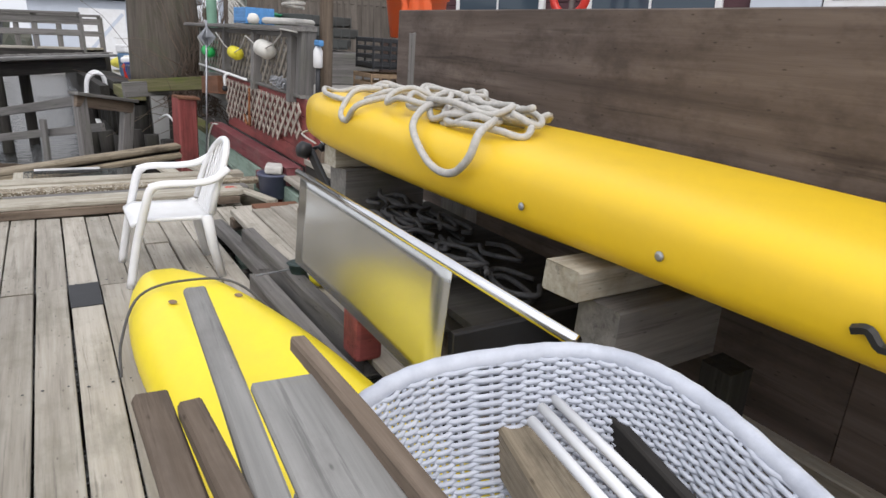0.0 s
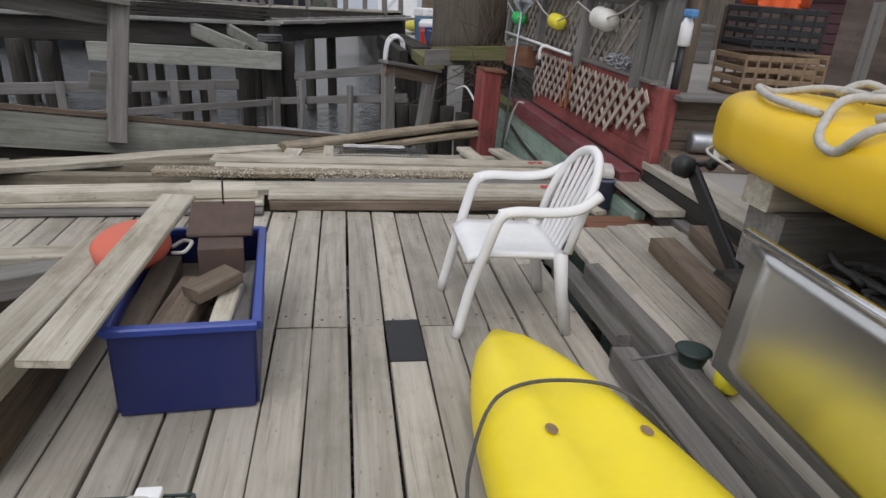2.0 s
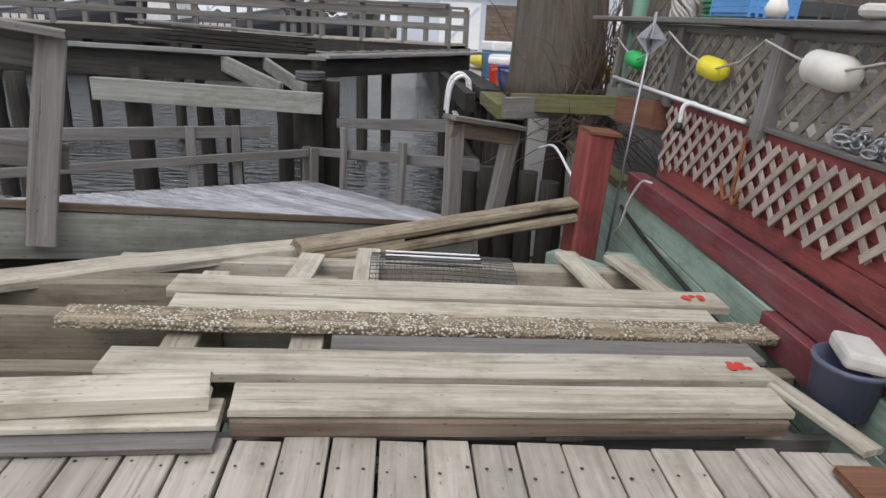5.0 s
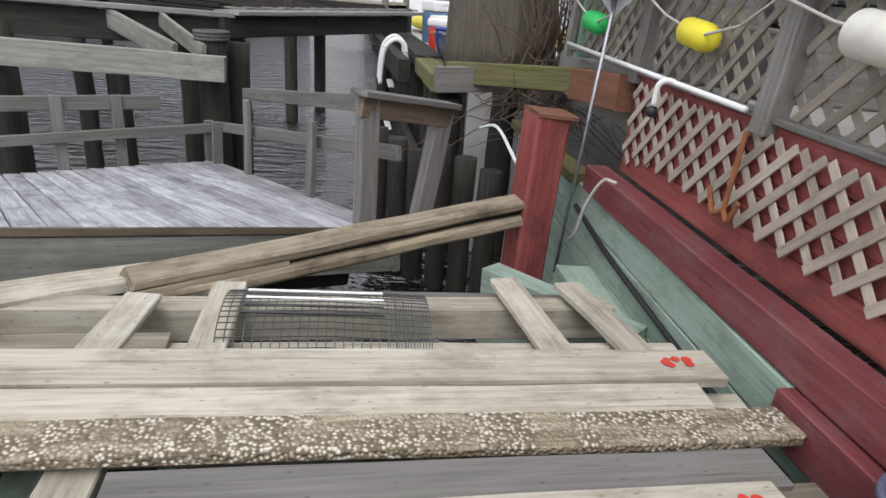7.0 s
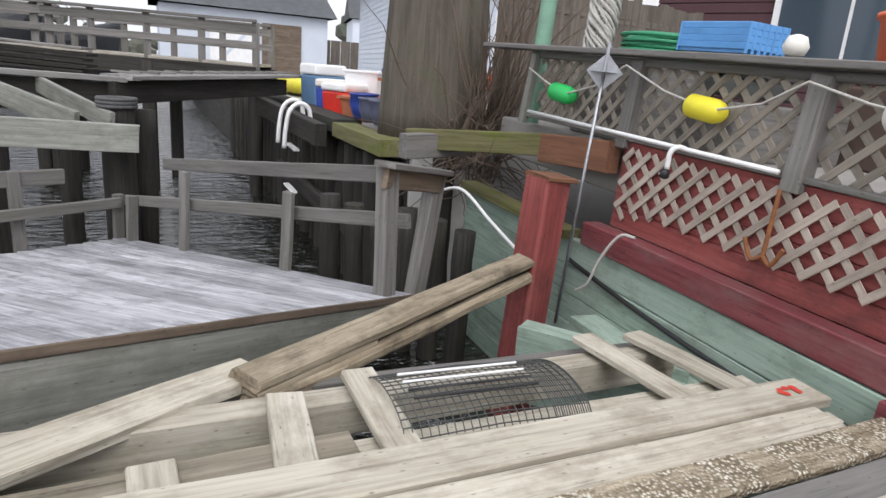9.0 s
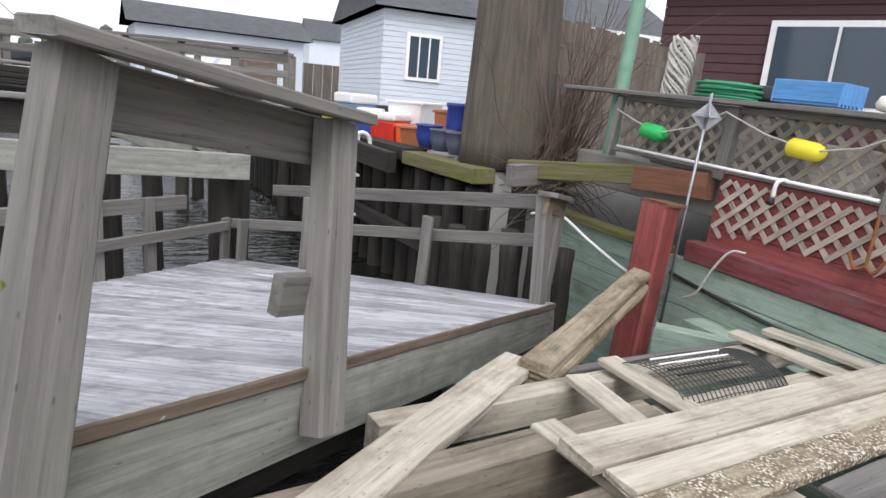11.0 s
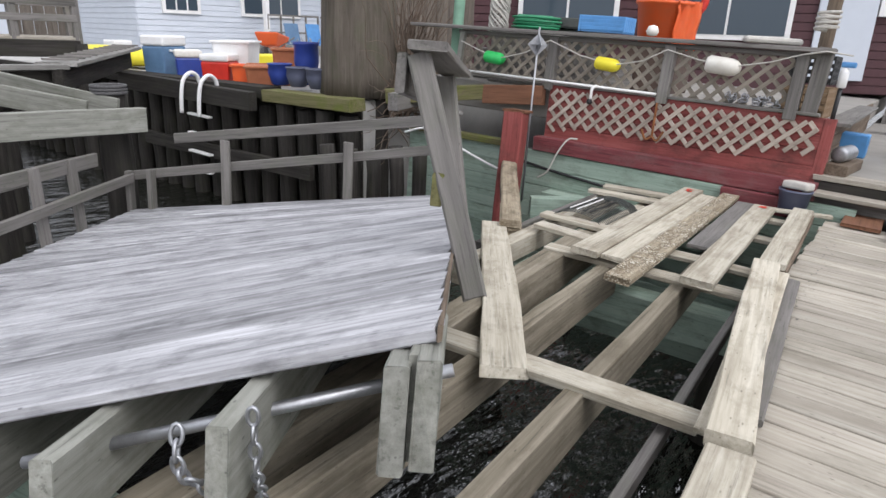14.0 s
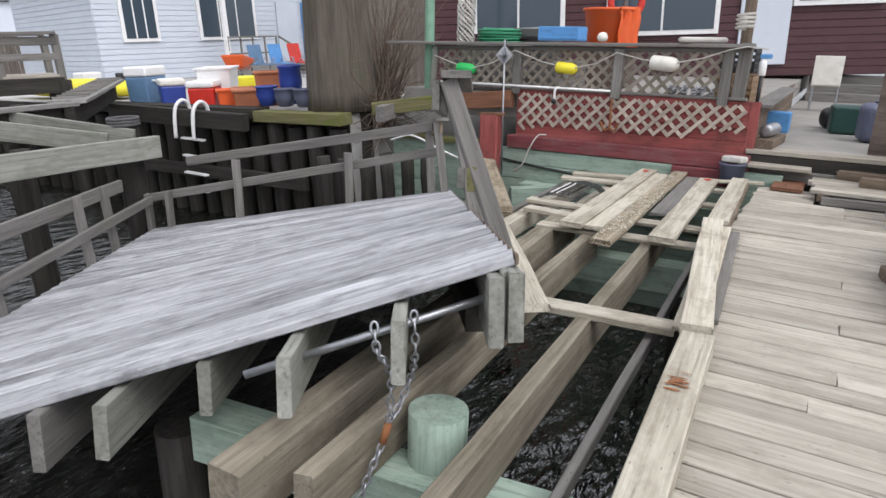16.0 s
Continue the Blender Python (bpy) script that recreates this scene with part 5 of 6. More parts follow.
for ob in list(scene.objects):
    if ob.parent is None and ob.type in {"MESH", "EMPTY"}:
        kind_of = ob.name.split(".")[0]
        shift = CRATE_TURN if ob.get("label", "").find("crate") >= 0 or kind_of in {"brown_box", "orange_float", "float_rope"} else NUDGED.get(kind_of, Matrix())
        ob.matrix_basis = shift @ ob.matrix_basis
        WORLD[ob] = shift @ WORLD[ob]
        ob.matrix_basis = LEVEL @ ob.matrix_basis
        WORLD[ob] = LEVEL @ WORLD[ob]


def W(x, y, z):
    """A place on the dock's own axes, in the upright world."""
    return LEVEL @ Vector((x, y, z))


# ---- harbour around it, upright ----
tagged(part("water", flat_bm(-900, -900, 900, 900, WATER_Z), M_WATER), "dark rippled harbour water under the docks", "water", kind="structure")
GZ = 0.50
slab("ground", 1.2, 10.6, 160, 160, -3.0, GZ, M_CONC, "pale concrete quay yard behind the bulkhead", "ground")

# black timber bulkhead of the quay
qb = thing("quay_bulkhead", (1.0, 13, -1.2), "black tarred timber bulkhead with round piles", "bulkhead", kind="structure")
rg = random.Random(77)
for k in range(30):
    y = 10.7 + k * 0.42
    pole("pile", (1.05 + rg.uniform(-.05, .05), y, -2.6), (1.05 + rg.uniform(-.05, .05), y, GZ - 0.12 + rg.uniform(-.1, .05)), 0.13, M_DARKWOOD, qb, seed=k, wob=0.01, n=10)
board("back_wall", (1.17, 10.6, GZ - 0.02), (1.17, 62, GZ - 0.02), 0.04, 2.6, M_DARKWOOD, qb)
board("cap", (1.02, 12.2, GZ + 0.07), (1.02, 17.4, GZ + 0.07), 0.34, 0.16, M_DARKWOOD, qb)
board("cap", (0.98, 10.5, GZ + 0.04), (0.98, 12.19, GZ + 0.04), 0.30, 0.16, M_MOSS, qb, "mossy green cap timber")
board("waler", W(0.70, 12.25, 0.33), W(0.48, 15.3, 0.33), 0.14, 0.26, M_DARKWOOD, qb)
board("waler", (0.78, 15.2, -0.35), (0.82, 11.2, -0.40), 0.10, 0.20, M_DARKWOOD, qb)
ladder = thing("hooped_ladder", W(0.7, 13.4, -0.6), "white hooped ladder rails over the black bulkhead", "ladder")
for y in (13.18, 13.62):
    part("rail", tube_bm(curve_pts([W(0.80, y, 0.20), W(0.76, y, 0.40), W(0.64, y, 0.46), W(0.52, y, 0.36), W(0.48, y, 0.15), W(0.47, y, -0.12)], 6), 0.03, 9), M_WHITE, ladder, smooth=True)
for k in range(4):
    board("rung", W(0.62, 13.14, -0.12 - 0.28 * k), W(0.62, 13.66, -0.12 - 0.28 * k), 0.08, 0.03, M_WHITE, ladder)
tagged(part("mooring_ring", tube_bm([W(0.72, 13.0 + 0.06 * math.cos(a), 0.15 + 0.09 * math.sin(a)) for a in [k * math.pi / 8 for k in range(16)]], 0.018, 7, True), M_GALV, smooth=True), "small steel mooring ring on the bulkhead", "ring")

# the great old piling with creepers
gp = thing("great_piling", W(1.45, 10.35, -1.2), "huge weathered grey-brown piling with dry creepers", "piling")
bm = bmesh.new()
n, rows = 40, 16
ph = [rg.uniform(0, 6) for _ in range(6)]
rings = []
for j in range(rows):
    z = GZ + 0.02 + j * 0.28
    rings.append([bm.verts.new(((0.54 - 0.012 * j + 0.016 * math.sin(7 * a + ph[0]) + 0.010 * math.sin(13 * a + ph[1] + 0.2 * j) + rg.uniform(-.006, .006)) * math.cos(a), (0.54 - 0.012 * j + 0.016 * math.sin(7 * a + ph[0]) + 0.010 * math.sin(13 * a + ph[1] + 0.2 * j)) * math.sin(a), z)) for a in [2 * math.pi * k / n for k in range(n)]])
for a, b2 in zip(rings, rings[1:]):
    for k in range(n):
        bm.faces.new((a[k], a[(k + 1) % n], b2[(k + 1) % n], b2[k]))
bm.faces.new(list(reversed(rings[0])))
bm.faces.new(rings[-1])
for v in bm.verts:
    v.co = Vector((v.co.z, v.co.y, -v.co.x))
gx = W(1.56, 11.0, 0)
part("trunk", bm, M_PILE, gp, m=Matrix.Translation((gx.x, gx.y, 0)) @ pose(0, 0, 0, 0, -90, 0), smooth=True)
for k, (dx, dy, r) in enumerate(((-0.30, -0.15, 0.15), (0.0, -0.32, 0.16), (0.28, -0.2, 0.15), (-0.1, 0.2, 0.18))):
    pole("foot_pile", (gx.x + dx, gx.y + dy, -3), (gx.x + dx, gx.y + dy, GZ + 0.05), r, M_DARKWOOD, gp, seed=k + 50, wob=0.012)
bm = bmesh.new()
for k in range(280):
    a = rg.uniform(-1.9, 0.3)
    r0 = 0.52 + rg.uniform(0, 0.12)
    p = Vector((gx.x + 0.12 + r0 * math.cos(a), gx.y + r0 * math.sin(a), rg.uniform(0.1, 0.8)))
    pts = [p]
    d = Vector((rg.uniform(-.05, .12), rg.uniform(-.10, .02), rg.uniform(.12, .3)))
    if rg.random() < 0.4:
        d = Vector((rg.uniform(-.11, .11), rg.uniform(-.09, -.01), rg.uniform(-.06, .06)))
    for _ in range(rg.randint(4, 9)):
        pts.append(pts[-1] + d)
        d = d * 0.96 + Vector((rg.uniform(-.07, .07), rg.uniform(-.05, .05), rg.uniform(-.06, .05)))
    tube_into(bm, pts, lambda s: 0.009 * (1 - 0.75 * s), 4)
tagged(part("creeper", bm, M_TWIG, gp, "tangle of dry brown creeper stems"), kind="stuff")
lone_board("old_beam", W(0.75, 9.75, 0.60), W(1.35, 9.85, 0.64), 0.14, 0.2, M_GREY, "grey beam end jutting from the piling", "beam")
for k in range(6):
    a = W(0.35 + 0.17 * k, 10.4 - 0.22 * k, 0)
    fpole("old_pile", (a.x, a.y, -3), (a.x, a.y, 0.05 - 0.05 * (k % 3)), 0.09, M_DARKWOOD, "dark wet pile standing in the water", "pile", "old piles beside the bulkhead", seed=k + 90, wob=0.01)

# green painted lamp post and board fence behind
fpole("green_post", W(1.95, 9.75, 0.6), W(1.95, 9.75, 3.6), 0.07, M_GREENPOLE, "round pale green painted post", "post", n=14)
bf = thing("board_fence", W(4.5, 12, GZ), "tall brown-grey vertical board fence", "fence")
a0, a1 = W(2.7, 11.7, 0), W(6.6, 12.6, 0)
for k in range(27):
    p = a0.lerp(a1, k / 26)
    board("fence_board", (p.x, p.y, GZ), (p.x, p.y, 2.35 + rg.uniform(-.04, .04)), 0.15, 0.025, M_FENCE, bf, up=(0, -1, 0), segs=2)
board("fence_rail", (a0.x, a0.y + 0.02, 2.1), (a1.x, a1.y + 0.02, 2.1), 0.05, 0.09, M_FENCE, bf)

# ---- pier with railings across the water ----
fp = thing("far_pier", W(-4, 18, 0), "long grey timber pier with railings standing in the water", "pier")
PA, PB, PC = W(0.9, 17.6, 0.72), W(-2.6, 18.9, 0.60), W(-14, 19.2, 0.35)


def rail_run(a, b2, parent, n, h=0.75, deck_w=1.4):
    d = (b2 - a)
    side2 = Vector((d.y, -d.x, 0)).normalized()
    for s in (-1, 1):
        off = side2 * s * deck_w / 2
        board("rail", a + off + Vector((0, 0, h)), b2 + off + Vector((0, 0, h)), 0.15, 0.05, M_GREY, parent)
        board("rail", a + off + Vector((0, 0, h - 0.09)), b2 + off + Vector((0, 0, h - 0.09)), 0.04, 0.14, M_GREY, parent)
        board("rail", a + off + Vector((0, 0, h * 0.5)), b2 + off + Vector((0, 0, h * 0.5)), 0.04, 0.12, M_GREY, parent)
        for k in range(n + 1):
            p = a.lerp(b2, k / n) + off
            board("post", p - Vector((0, 0, 0.25)), p + Vector((0, 0, h - 0.05)), 0.12, 0.10, M_GREY, parent, up=(0, -1, 0), segs=2)
    board("stringer", a - side2 * deck_w / 2 - Vector((0, 0, 0.05)), b2 - side2 * deck_w / 2 - Vector((0, 0, 0.05)), 0.1, 0.28, M_DARKWOOD, parent)
    board("stringer", a + side2 * deck_w / 2 - Vector((0, 0, 0.05)), b2 + side2 * deck_w / 2 - Vector((0, 0, 0.05)), 0.1, 0.28, M_DARKWOOD, parent)
    board("deck", a, b2, deck_w, 0.05, M_DECK, parent)
    for k in range(0, n + 1, 2):
        for s in (-0.5, 0.5):
            p = a.lerp(b2, k / n) + side2 * s * deck_w
            pole("pile", (p.x, p.y, -3), (p.x, p.y, p.z - 0.1), 0.12, M_DARKWOOD, parent, n=8, seed=k)


rail_run(PA, PB, fp, 4)
rail_run(PB, PC, fp, 9)
# stacked dark planks on a low landing
st = thing("landing", W(-3, 15, 0), "low landing stage with long dark stacked planks", "landing stage")
for k in range(5):
    board("stacked_plank", W(-4.6 - 0.1 * k, 15.6 + 0.03 * k, 0.50 + 0.075 * k), W(-1.85 + 0.05 * (k % 2), 15.0, 0.50 + 0.075 * k), 0.5, 0.035, M_DARKWOOD if k < 4 else M_GREY, st)
board("edge_beam", W(-6.5, 12.4, 0.58), W(-1.35, 13.1, 0.60), 0.16, 0.06, M_PLYGREY, st, "pale edge plank")
board("fascia", W(-6.5, 12.45, 0.50), W(-1.35, 13.15, 0.52), 0.06, 0.34, M_DARKWOOD, st)
board("gangplank", W(-1.45, 13.1, 0.62), W(1.1, 16.2, 0.66), 0.45, 0.05, M_PLYGREY, st, "pale cleated gangplank")
gd = (W(1.1, 16.2, 0.66) - W(-1.45, 13.1, 0.62))
for k in range(13):
    c = W(-1.45, 13.1, 0.64) + gd * (k + 0.5) / 13
    s2 = Vector((gd.y, -gd.x, 0)).normalized()
    board("cleat", c - s2 * 0.2 + Vector((0, 0, 0.02)), c + s2 * 0.2 + Vector((0, 0, 0.02)), 0.04, 0.025, M_GREY, st, segs=2)
board("gang_beam", W(-1.5, 13.0, 0.55), W(0.95, 15.95, 0.58), 0.12, 0.25, M_DARKWOOD, st)
board("front_beam", W(-1.22, 11.66, 0.27), W(-3.9, 11.45, 0.30), 0.12, 0.26, M_GREENWOOD, st, "mossy green front beam", rough=0.006)
board("side_beam", W(-1.75, 11.8, 0.34), W(-2.9, 13.1, 0.56), 0.06, 0.22, M_GREENWOOD, st, "pale green joist")
board("side_beam", W(-1.45, 11.75, 0.36), W(-2.2, 13.0, 0.55), 0.05, 0.18, M_GREENWOOD, st)
for x, y, zt, r in ((-1.42, 12.0, 0.46, 0.16), (-1.2, 12.3, 0.35, 0.13), (-3.5, 11.75, 0.0, 0.15), (-2.75, 11.95, 0.2, 0.09), (-2.5, 12.3, 0.2, 0.10), (-4.7, 12.0, 0.2, 0.11), (-5.2, 12.2, 0.2, 0.12), (-3.9, 12.8, 0.3, 0.12), (-2.0, 13.4, 0.3, 0.12), (-5.9, 12.9, 0.3, 0.12)):
    a = W(x, y, zt)
    pole("pile", (a.x, a.y, -3), (a.x, a.y, a.z), r, M_DARKWOOD, st, seed=int(x * 10), wob=0.008)
a = W(-1.42, 12.0, 0.46)
for k in range(3):
    part("lashing", tube_bm([(a.x + 0.175 * math.cos(q), a.y + 0.175 * math.sin(q), a.z + 0.01 - 0.035 * k) for q in [j * math.pi / 8 for j in range(16)]], 0.02, 6, True), M_ROPEDARK, st, smooth=True)

# ---- quay clutter ----


def cooler(x, y, sx, sy, h, body, lid, label, rz=0):
    p = W(x, y, 0)
    t0 = thing("cooler", pose(p.x, p.y, GZ, 0, 0, rz), label, "cooler", "coolers on the quay")
    b0 = pose(p.x, p.y, GZ + 0.003, 0, 0, rz)
    part("body", box_bm(sx, sy, h * 0.72, 0.03, taper=0.06), body, t0, m=b0)
    part("lid", box_bm(sx * 1.04, sy * 1.05, h * 0.26, 0.035), lid, t0, m=b0 @ pose(0, 0, h * 0.725))
    part("handle", tube_bm([(-sx * 0.25, -sy * 0.52, h * 0.62), (0, -sy * 0.58, h * 0.58), (sx * 0.25, -sy * 0.52, h * 0.62)], 0.02, 6), lid, t0, m=b0)
    return t0


cooler(1.62, 15.85, 0.62, 0.45, 0.68, M_STEELBLUE, M_WHITE, "tall blue picnic cooler with a white lid", 20)
cooler(1.60, 15.1, 0.55, 0.42, 0.46, M_BLUE2, M_FWHITE, "dark blue cooler with a white patch", 60)
cooler(1.62, 14.15, 0.80, 0.45, 0.44, M_REDP, M_WHITE, "red picnic cooler with a white lid", 35)


def tub_bm(sx, sy, h, t=0.025):
    bm = box_bm(sx, sy, h, 0.03, taper=0.14)
    return bm


def tub_thing(x, y, sx, sy, h, mat, label, rz=0, z=None):
    p = W(x, y, 0)
    base = GZ if z is None else z
    t0 = thing("tub", pose(p.x, p.y, base, 0, 0, rz), label, "tub", "plastic tubs and planters on the quay")
    b0 = pose(p.x, p.y, base + 0.003, 0, 0, rz)
    part("body", tub_bm(sx, sy, h), mat, t0, m=b0)
    for s in (-1, 1):
        board("rim", b0 @ Vector((-sx / 2 - .02, s * sy / 2, h + 0.01)), b0 @ Vector((sx / 2 + .02, s * sy / 2, h + 0.01)), 0.05, 0.035, mat, t0, rough=0)
        board("rim", b0 @ Vector((s * sx / 2, -sy / 2, h + 0.012)), b0 @ Vector((s * sx / 2, sy / 2, h + 0.012)), 0.05, 0.035, mat, t0, rough=0)
    return t0


tub_thing(1.55, 13.1, 0.95, 0.42, 0.30, M_TERRA, "terracotta coloured planter tub", 50)
tub_thing(1.6, 13.6, 0.35, 0.35, 0.28, M_ORANGE, "small orange plastic tub on the quay", 50)
tub_thing(2.1, 14.4, 0.95, 0.6, 0.62, M_WHITE, "stack of white plastic fish boxes", 40)
tub_thing(2.0, 13.0, 0.6, 0.45, 0.55, M_TERRA, "tall terracotta planter on the quay", 50)
G = "blue pots on the quay"
for x, y, r, h, mat, label in ((1.22, 12.25, 0.17, 0.30, M_BLUE2, "round royal blue pot"), (1.20, 11.85, 0.16, 0.27, M_SLATE, "slate blue plant pot"), (1.20, 11.45, 0.16, 0.27, M_SLATE, "slate blue plant pot"), (1.55, 12.05, 0.18, 0.60, M_BLUE2, "tall royal blue pot")):
    p = W(x, y, 0)
    tagged(part("plant_pot", lathe_bm([(r * .6, 0), (r * .7, .01), (r * 1.0, h * .55), (r * .95, h * .9), (r * 1.05, h * .93), (r * 1.05, h), (r * .85, h), (r * .8, h * .8)], 20), mat, m=pose(p.x, p.y, GZ + 0.085), smooth=True), label + " on the quay edge", "pot", G)
G = "upturned boats on the quay"
for x, y, rz, L in ((1.9, 18.4, 100, 4.2),):
    p = W(x, y, 0)
    yb = tagged(part("upturned_boat", loft_bm([(i / 16, ) for i in range(17)], lambda row, a: Vector(((row[0] - 0.5) * L, 0.42 * math.sin(math.pi * (0.03 + 0.94 * row[0])) ** 0.7 * math.cos(a), 0.17 + (0.24 if math.sin(a) > 0 else 0.16) * math.sin(math.pi * (0.03 + 0.94 * row[0])) ** 0.6 * math.sin(a))), 16), M_FYELLOW, m=pose(p.x, p.y, GZ + 0.01, 0, 0, rz), smooth=True), "pale yellow boat lying upside down on the quay", "boat", G)
for x, y, sx, sy, h, mat, label in ((3.5, 21, 0.5, 0.5, 0.45, M_WHITE, "white lidded bin by the house"), (4.3, 20.5, 0.5, 0.45, 0.4, M_DARKMETAL, "black plastic bin by the house"), (4.4, 16.5, 1.1, 0.7, 0.3, M_FYELLOW, "yellow crate on the quay")):
    p = W(x, y, 0)
    tagged(part("bin", box_bm(sx, sy, h, 0.04, taper=0.1), mat, m=pose(p.x, p.y, GZ + 0.003)), label, "bin")
# wheelbarrow
p = W(6.3, 18.6, 0)
wb = thing("wheelbarrow", pose(p.x, p.y, GZ), "orange wheelbarrow standing on the quay", "wheelbarrow")
part("tray", box_bm(0.95, 0.65, 0.32, 0.05, taper=0.35), M_ORANGE, wb, m=pose(p.x, p.y, GZ + 0.38, 0, 8, 30))
part("wheel", lathe_bm([(0.05, -0.04), (0.18, -0.045), (0.20, 0), (0.18, 0.045), (0.05, 0.04)], 18), M_BLACK, wb, m=pose(p.x - 0.5, p.y - 0.3, GZ + 0.21, 90, 0, 30))
for s in (-0.22, 0.22):
    part("handle", tube_bm([(p.x - 0.5, p.y - 0.3 + s, GZ + 0.25), (p.x + 0.9, p.y + 0.4 + s, GZ + 0.62)], 0.02, 6), M_GREY, wb)
    part("leg", tube_bm([(p.x + 0.35, p.y + 0.1 + s, GZ + 0.4), (p.x + 0.4, p.y + 0.1 + s, GZ)], 0.02, 6), M_DARKMETAL, wb)
# folding chairs by the house
for k, (x, y, mat, col) in enumerate(((7.6, 19.0, M_STEELBLUE, "slate blue"), (8.3, 18.9, M_LTBLUE, "light blue"), (9.0, 18.8, M_REDP, "red"))):
    p = W(x, y, 0)
    fc = thing("folding_chair", pose(p.x, p.y, GZ), f"{col} fabric folding chair by the house", "chair", "folding chairs")
    part("seat", box_bm(0.5, 0.45, 0.03, 0.01), mat, fc, m=pose(p.x, p.y, GZ + 0.42))
    part("backrest", box_bm(0.5, 0.03, 0.55, 0.01), mat, fc, m=pose(p.x, p.y + 0.25, GZ + 0.45, -12))
    for sx in (-0.24, 0.24):
        part("leg", tube_bm([(p.x + sx, p.y - 0.25, GZ), (p.x + sx, p.y + 0.22, GZ + 0.62)], 0.014, 6), M_GALV, fc)
        part("leg", tube_bm([(p.x + sx, p.y + 0.28, GZ), (p.x + sx, p.y - 0.2, GZ + 0.6)], 0.014, 6), M_GALV, fc)

# ---- buildings ----


def window(parent, x, y, z, w, h, rz, panes=2, mat=M_GLASS):
    """A framed window on a wall that faces along -Y turned by rz."""
    b0 = pose(x, y, z, 0, 0, rz)
    fr = part("window", box_bm(w + 0.16, 0.10, h + 0.16, 0.01), M_WHITE, parent, "white framed window", m=b0 @ pose(0, 0, -0.08))
    for k in range(panes):
        pw = w / panes
        part("pane", box_bm(pw - 0.05, 0.02, h - 0.04, 0.0), mat, fr, m=b0 @ pose(-w / 2 + pw * (k + 0.5), -0.05, 0.02))
    return fr


def house(name, c, rz, sx, sy, wall_h, wall, roof, label, siding=True):
    t0 = thing(name, pose(c[0], c[1], GZ, 0, 0, rz), label, "house", "buildings on the quay")
    b0 = pose(c[0], c[1], GZ, 0, 0, rz)
    part("wall", box_bm(sx, sy, wall_h, 0.02), wall, t0, m=b0)
    if siding:
        for k in range(int(wall_h / 0.16)):
            for (a, b2) in (((-sx / 2, -sy / 2 - 0.012), (sx / 2, -sy / 2 - 0.012)), ((-sx / 2 - 0.012, sy / 2), (-sx / 2 - 0.012, -sy / 2))):
                board("siding", b0 @ Vector((*a, 0.16 * (k + 1))), b0 @ Vector((*b2, 0.16 * (k + 1))), 0.02, 0.145, wall, t0, segs=2, rough=0, cham=0.008)
    bm = bmesh.new()
    o = 0.35
    v = [bm.verts.new(q) for q in ((-sx / 2 - o, -sy / 2 - o, wall_h), (sx / 2 + o, -sy / 2 - o, wall_h), (sx / 2 + o, sy / 2 + o, wall_h), (-sx / 2 - o, sy / 2 + o, wall_h), (-sx / 2 - o, 0, wall_h + sy * 0.28), (sx / 2 + o, 0, wall_h + sy * 0.28))]
    for f in ((0, 1, 5, 4), (2, 3, 4, 5), (0, 4, 3), (1, 2, 5), (3, 2, 1, 0)):
        bm.faces.new([v[q] for q in f])
    bmesh.ops.solidify(bm, geom=bm.faces[:], thickness=0.08)
    part("roof", bm, roof, t0, m=b0 @ pose(0, 0, 0.03))
    return t0, b0


# white house with porch
HC = W(11.5, 26.0, 0)
wh, hb = house("white_house", (HC.x, HC.y), -10, 11.0, 7.0, 3.2, M_PAINTW, M_ROOF, "white weatherboard house with a railed porch")
for x, w2, pn in ((-4.2, 1.0, 3), (-1.2, 2.0, 3), (4.0, 1.6, 2)):
    q = hb @ Vector((x, -3.55, 1.25))
    window(wh, q.x, q.y, q.z, w2, 1.25, -10, pn)
for x, mat in ((1.2, M_PAINTW), (2.3, M_LTBLUE)):
    q = hb @ Vector((x, -3.56, 0.35))
    dd = part("door", box_bm(0.9, 0.06, 2.05, 0.01), mat, wh, m=pose(q.x, q.y, q.z, 0, 0, -10))
part("porch", box_bm(7.6, 1.6, 0.35, 0.02), M_PLYGREY, wh, m=hb @ pose(1.6, -4.4, 0.0))
for x in (-2.2, 1.0, 4.2):
    board("porch_post", hb @ Vector((x, -5.1, 0.35)), hb @ Vector((x, -5.1, 3.1)), 0.14, 0.14, M_WHITE, wh, up=(0, -1, 0))
board("porch_beam", hb @ Vector((-2.4, -5.1, 3.25)), hb @ Vector((5.4, -5.1, 3.25)), 0.2, 0.2, M_WHITE, wh)
for x0, x1 in ((-2.2, -0.4), (1.0, 4.2)):
    for z in (0.75, 1.25):
        board("porch_rail", hb @ Vector((x0, -5.1, z)), hb @ Vector((x1, -5.1, z)), 0.05, 0.05, M_GREY, wh)
    for k in range(5):
        x = x0 + (x1 - x0) * k / 4
        board("porch_baluster", hb @ Vector((x, -5.1, 0.35)), hb @ Vector((x, -5.1, 1.25)), 0.05, 0.05, M_GREY, wh, up=(0, -1, 0))
for k in range(3):
    board("porch_step", hb @ Vector((-0.3, -5.3 - 0.28 * k, 0.30 - 0.1 * k)), hb @ Vector((0.9, -5.3 - 0.28 * k, 0.30 - 0.1 * k)), 0.3, 0.05, M_GREY, wh)
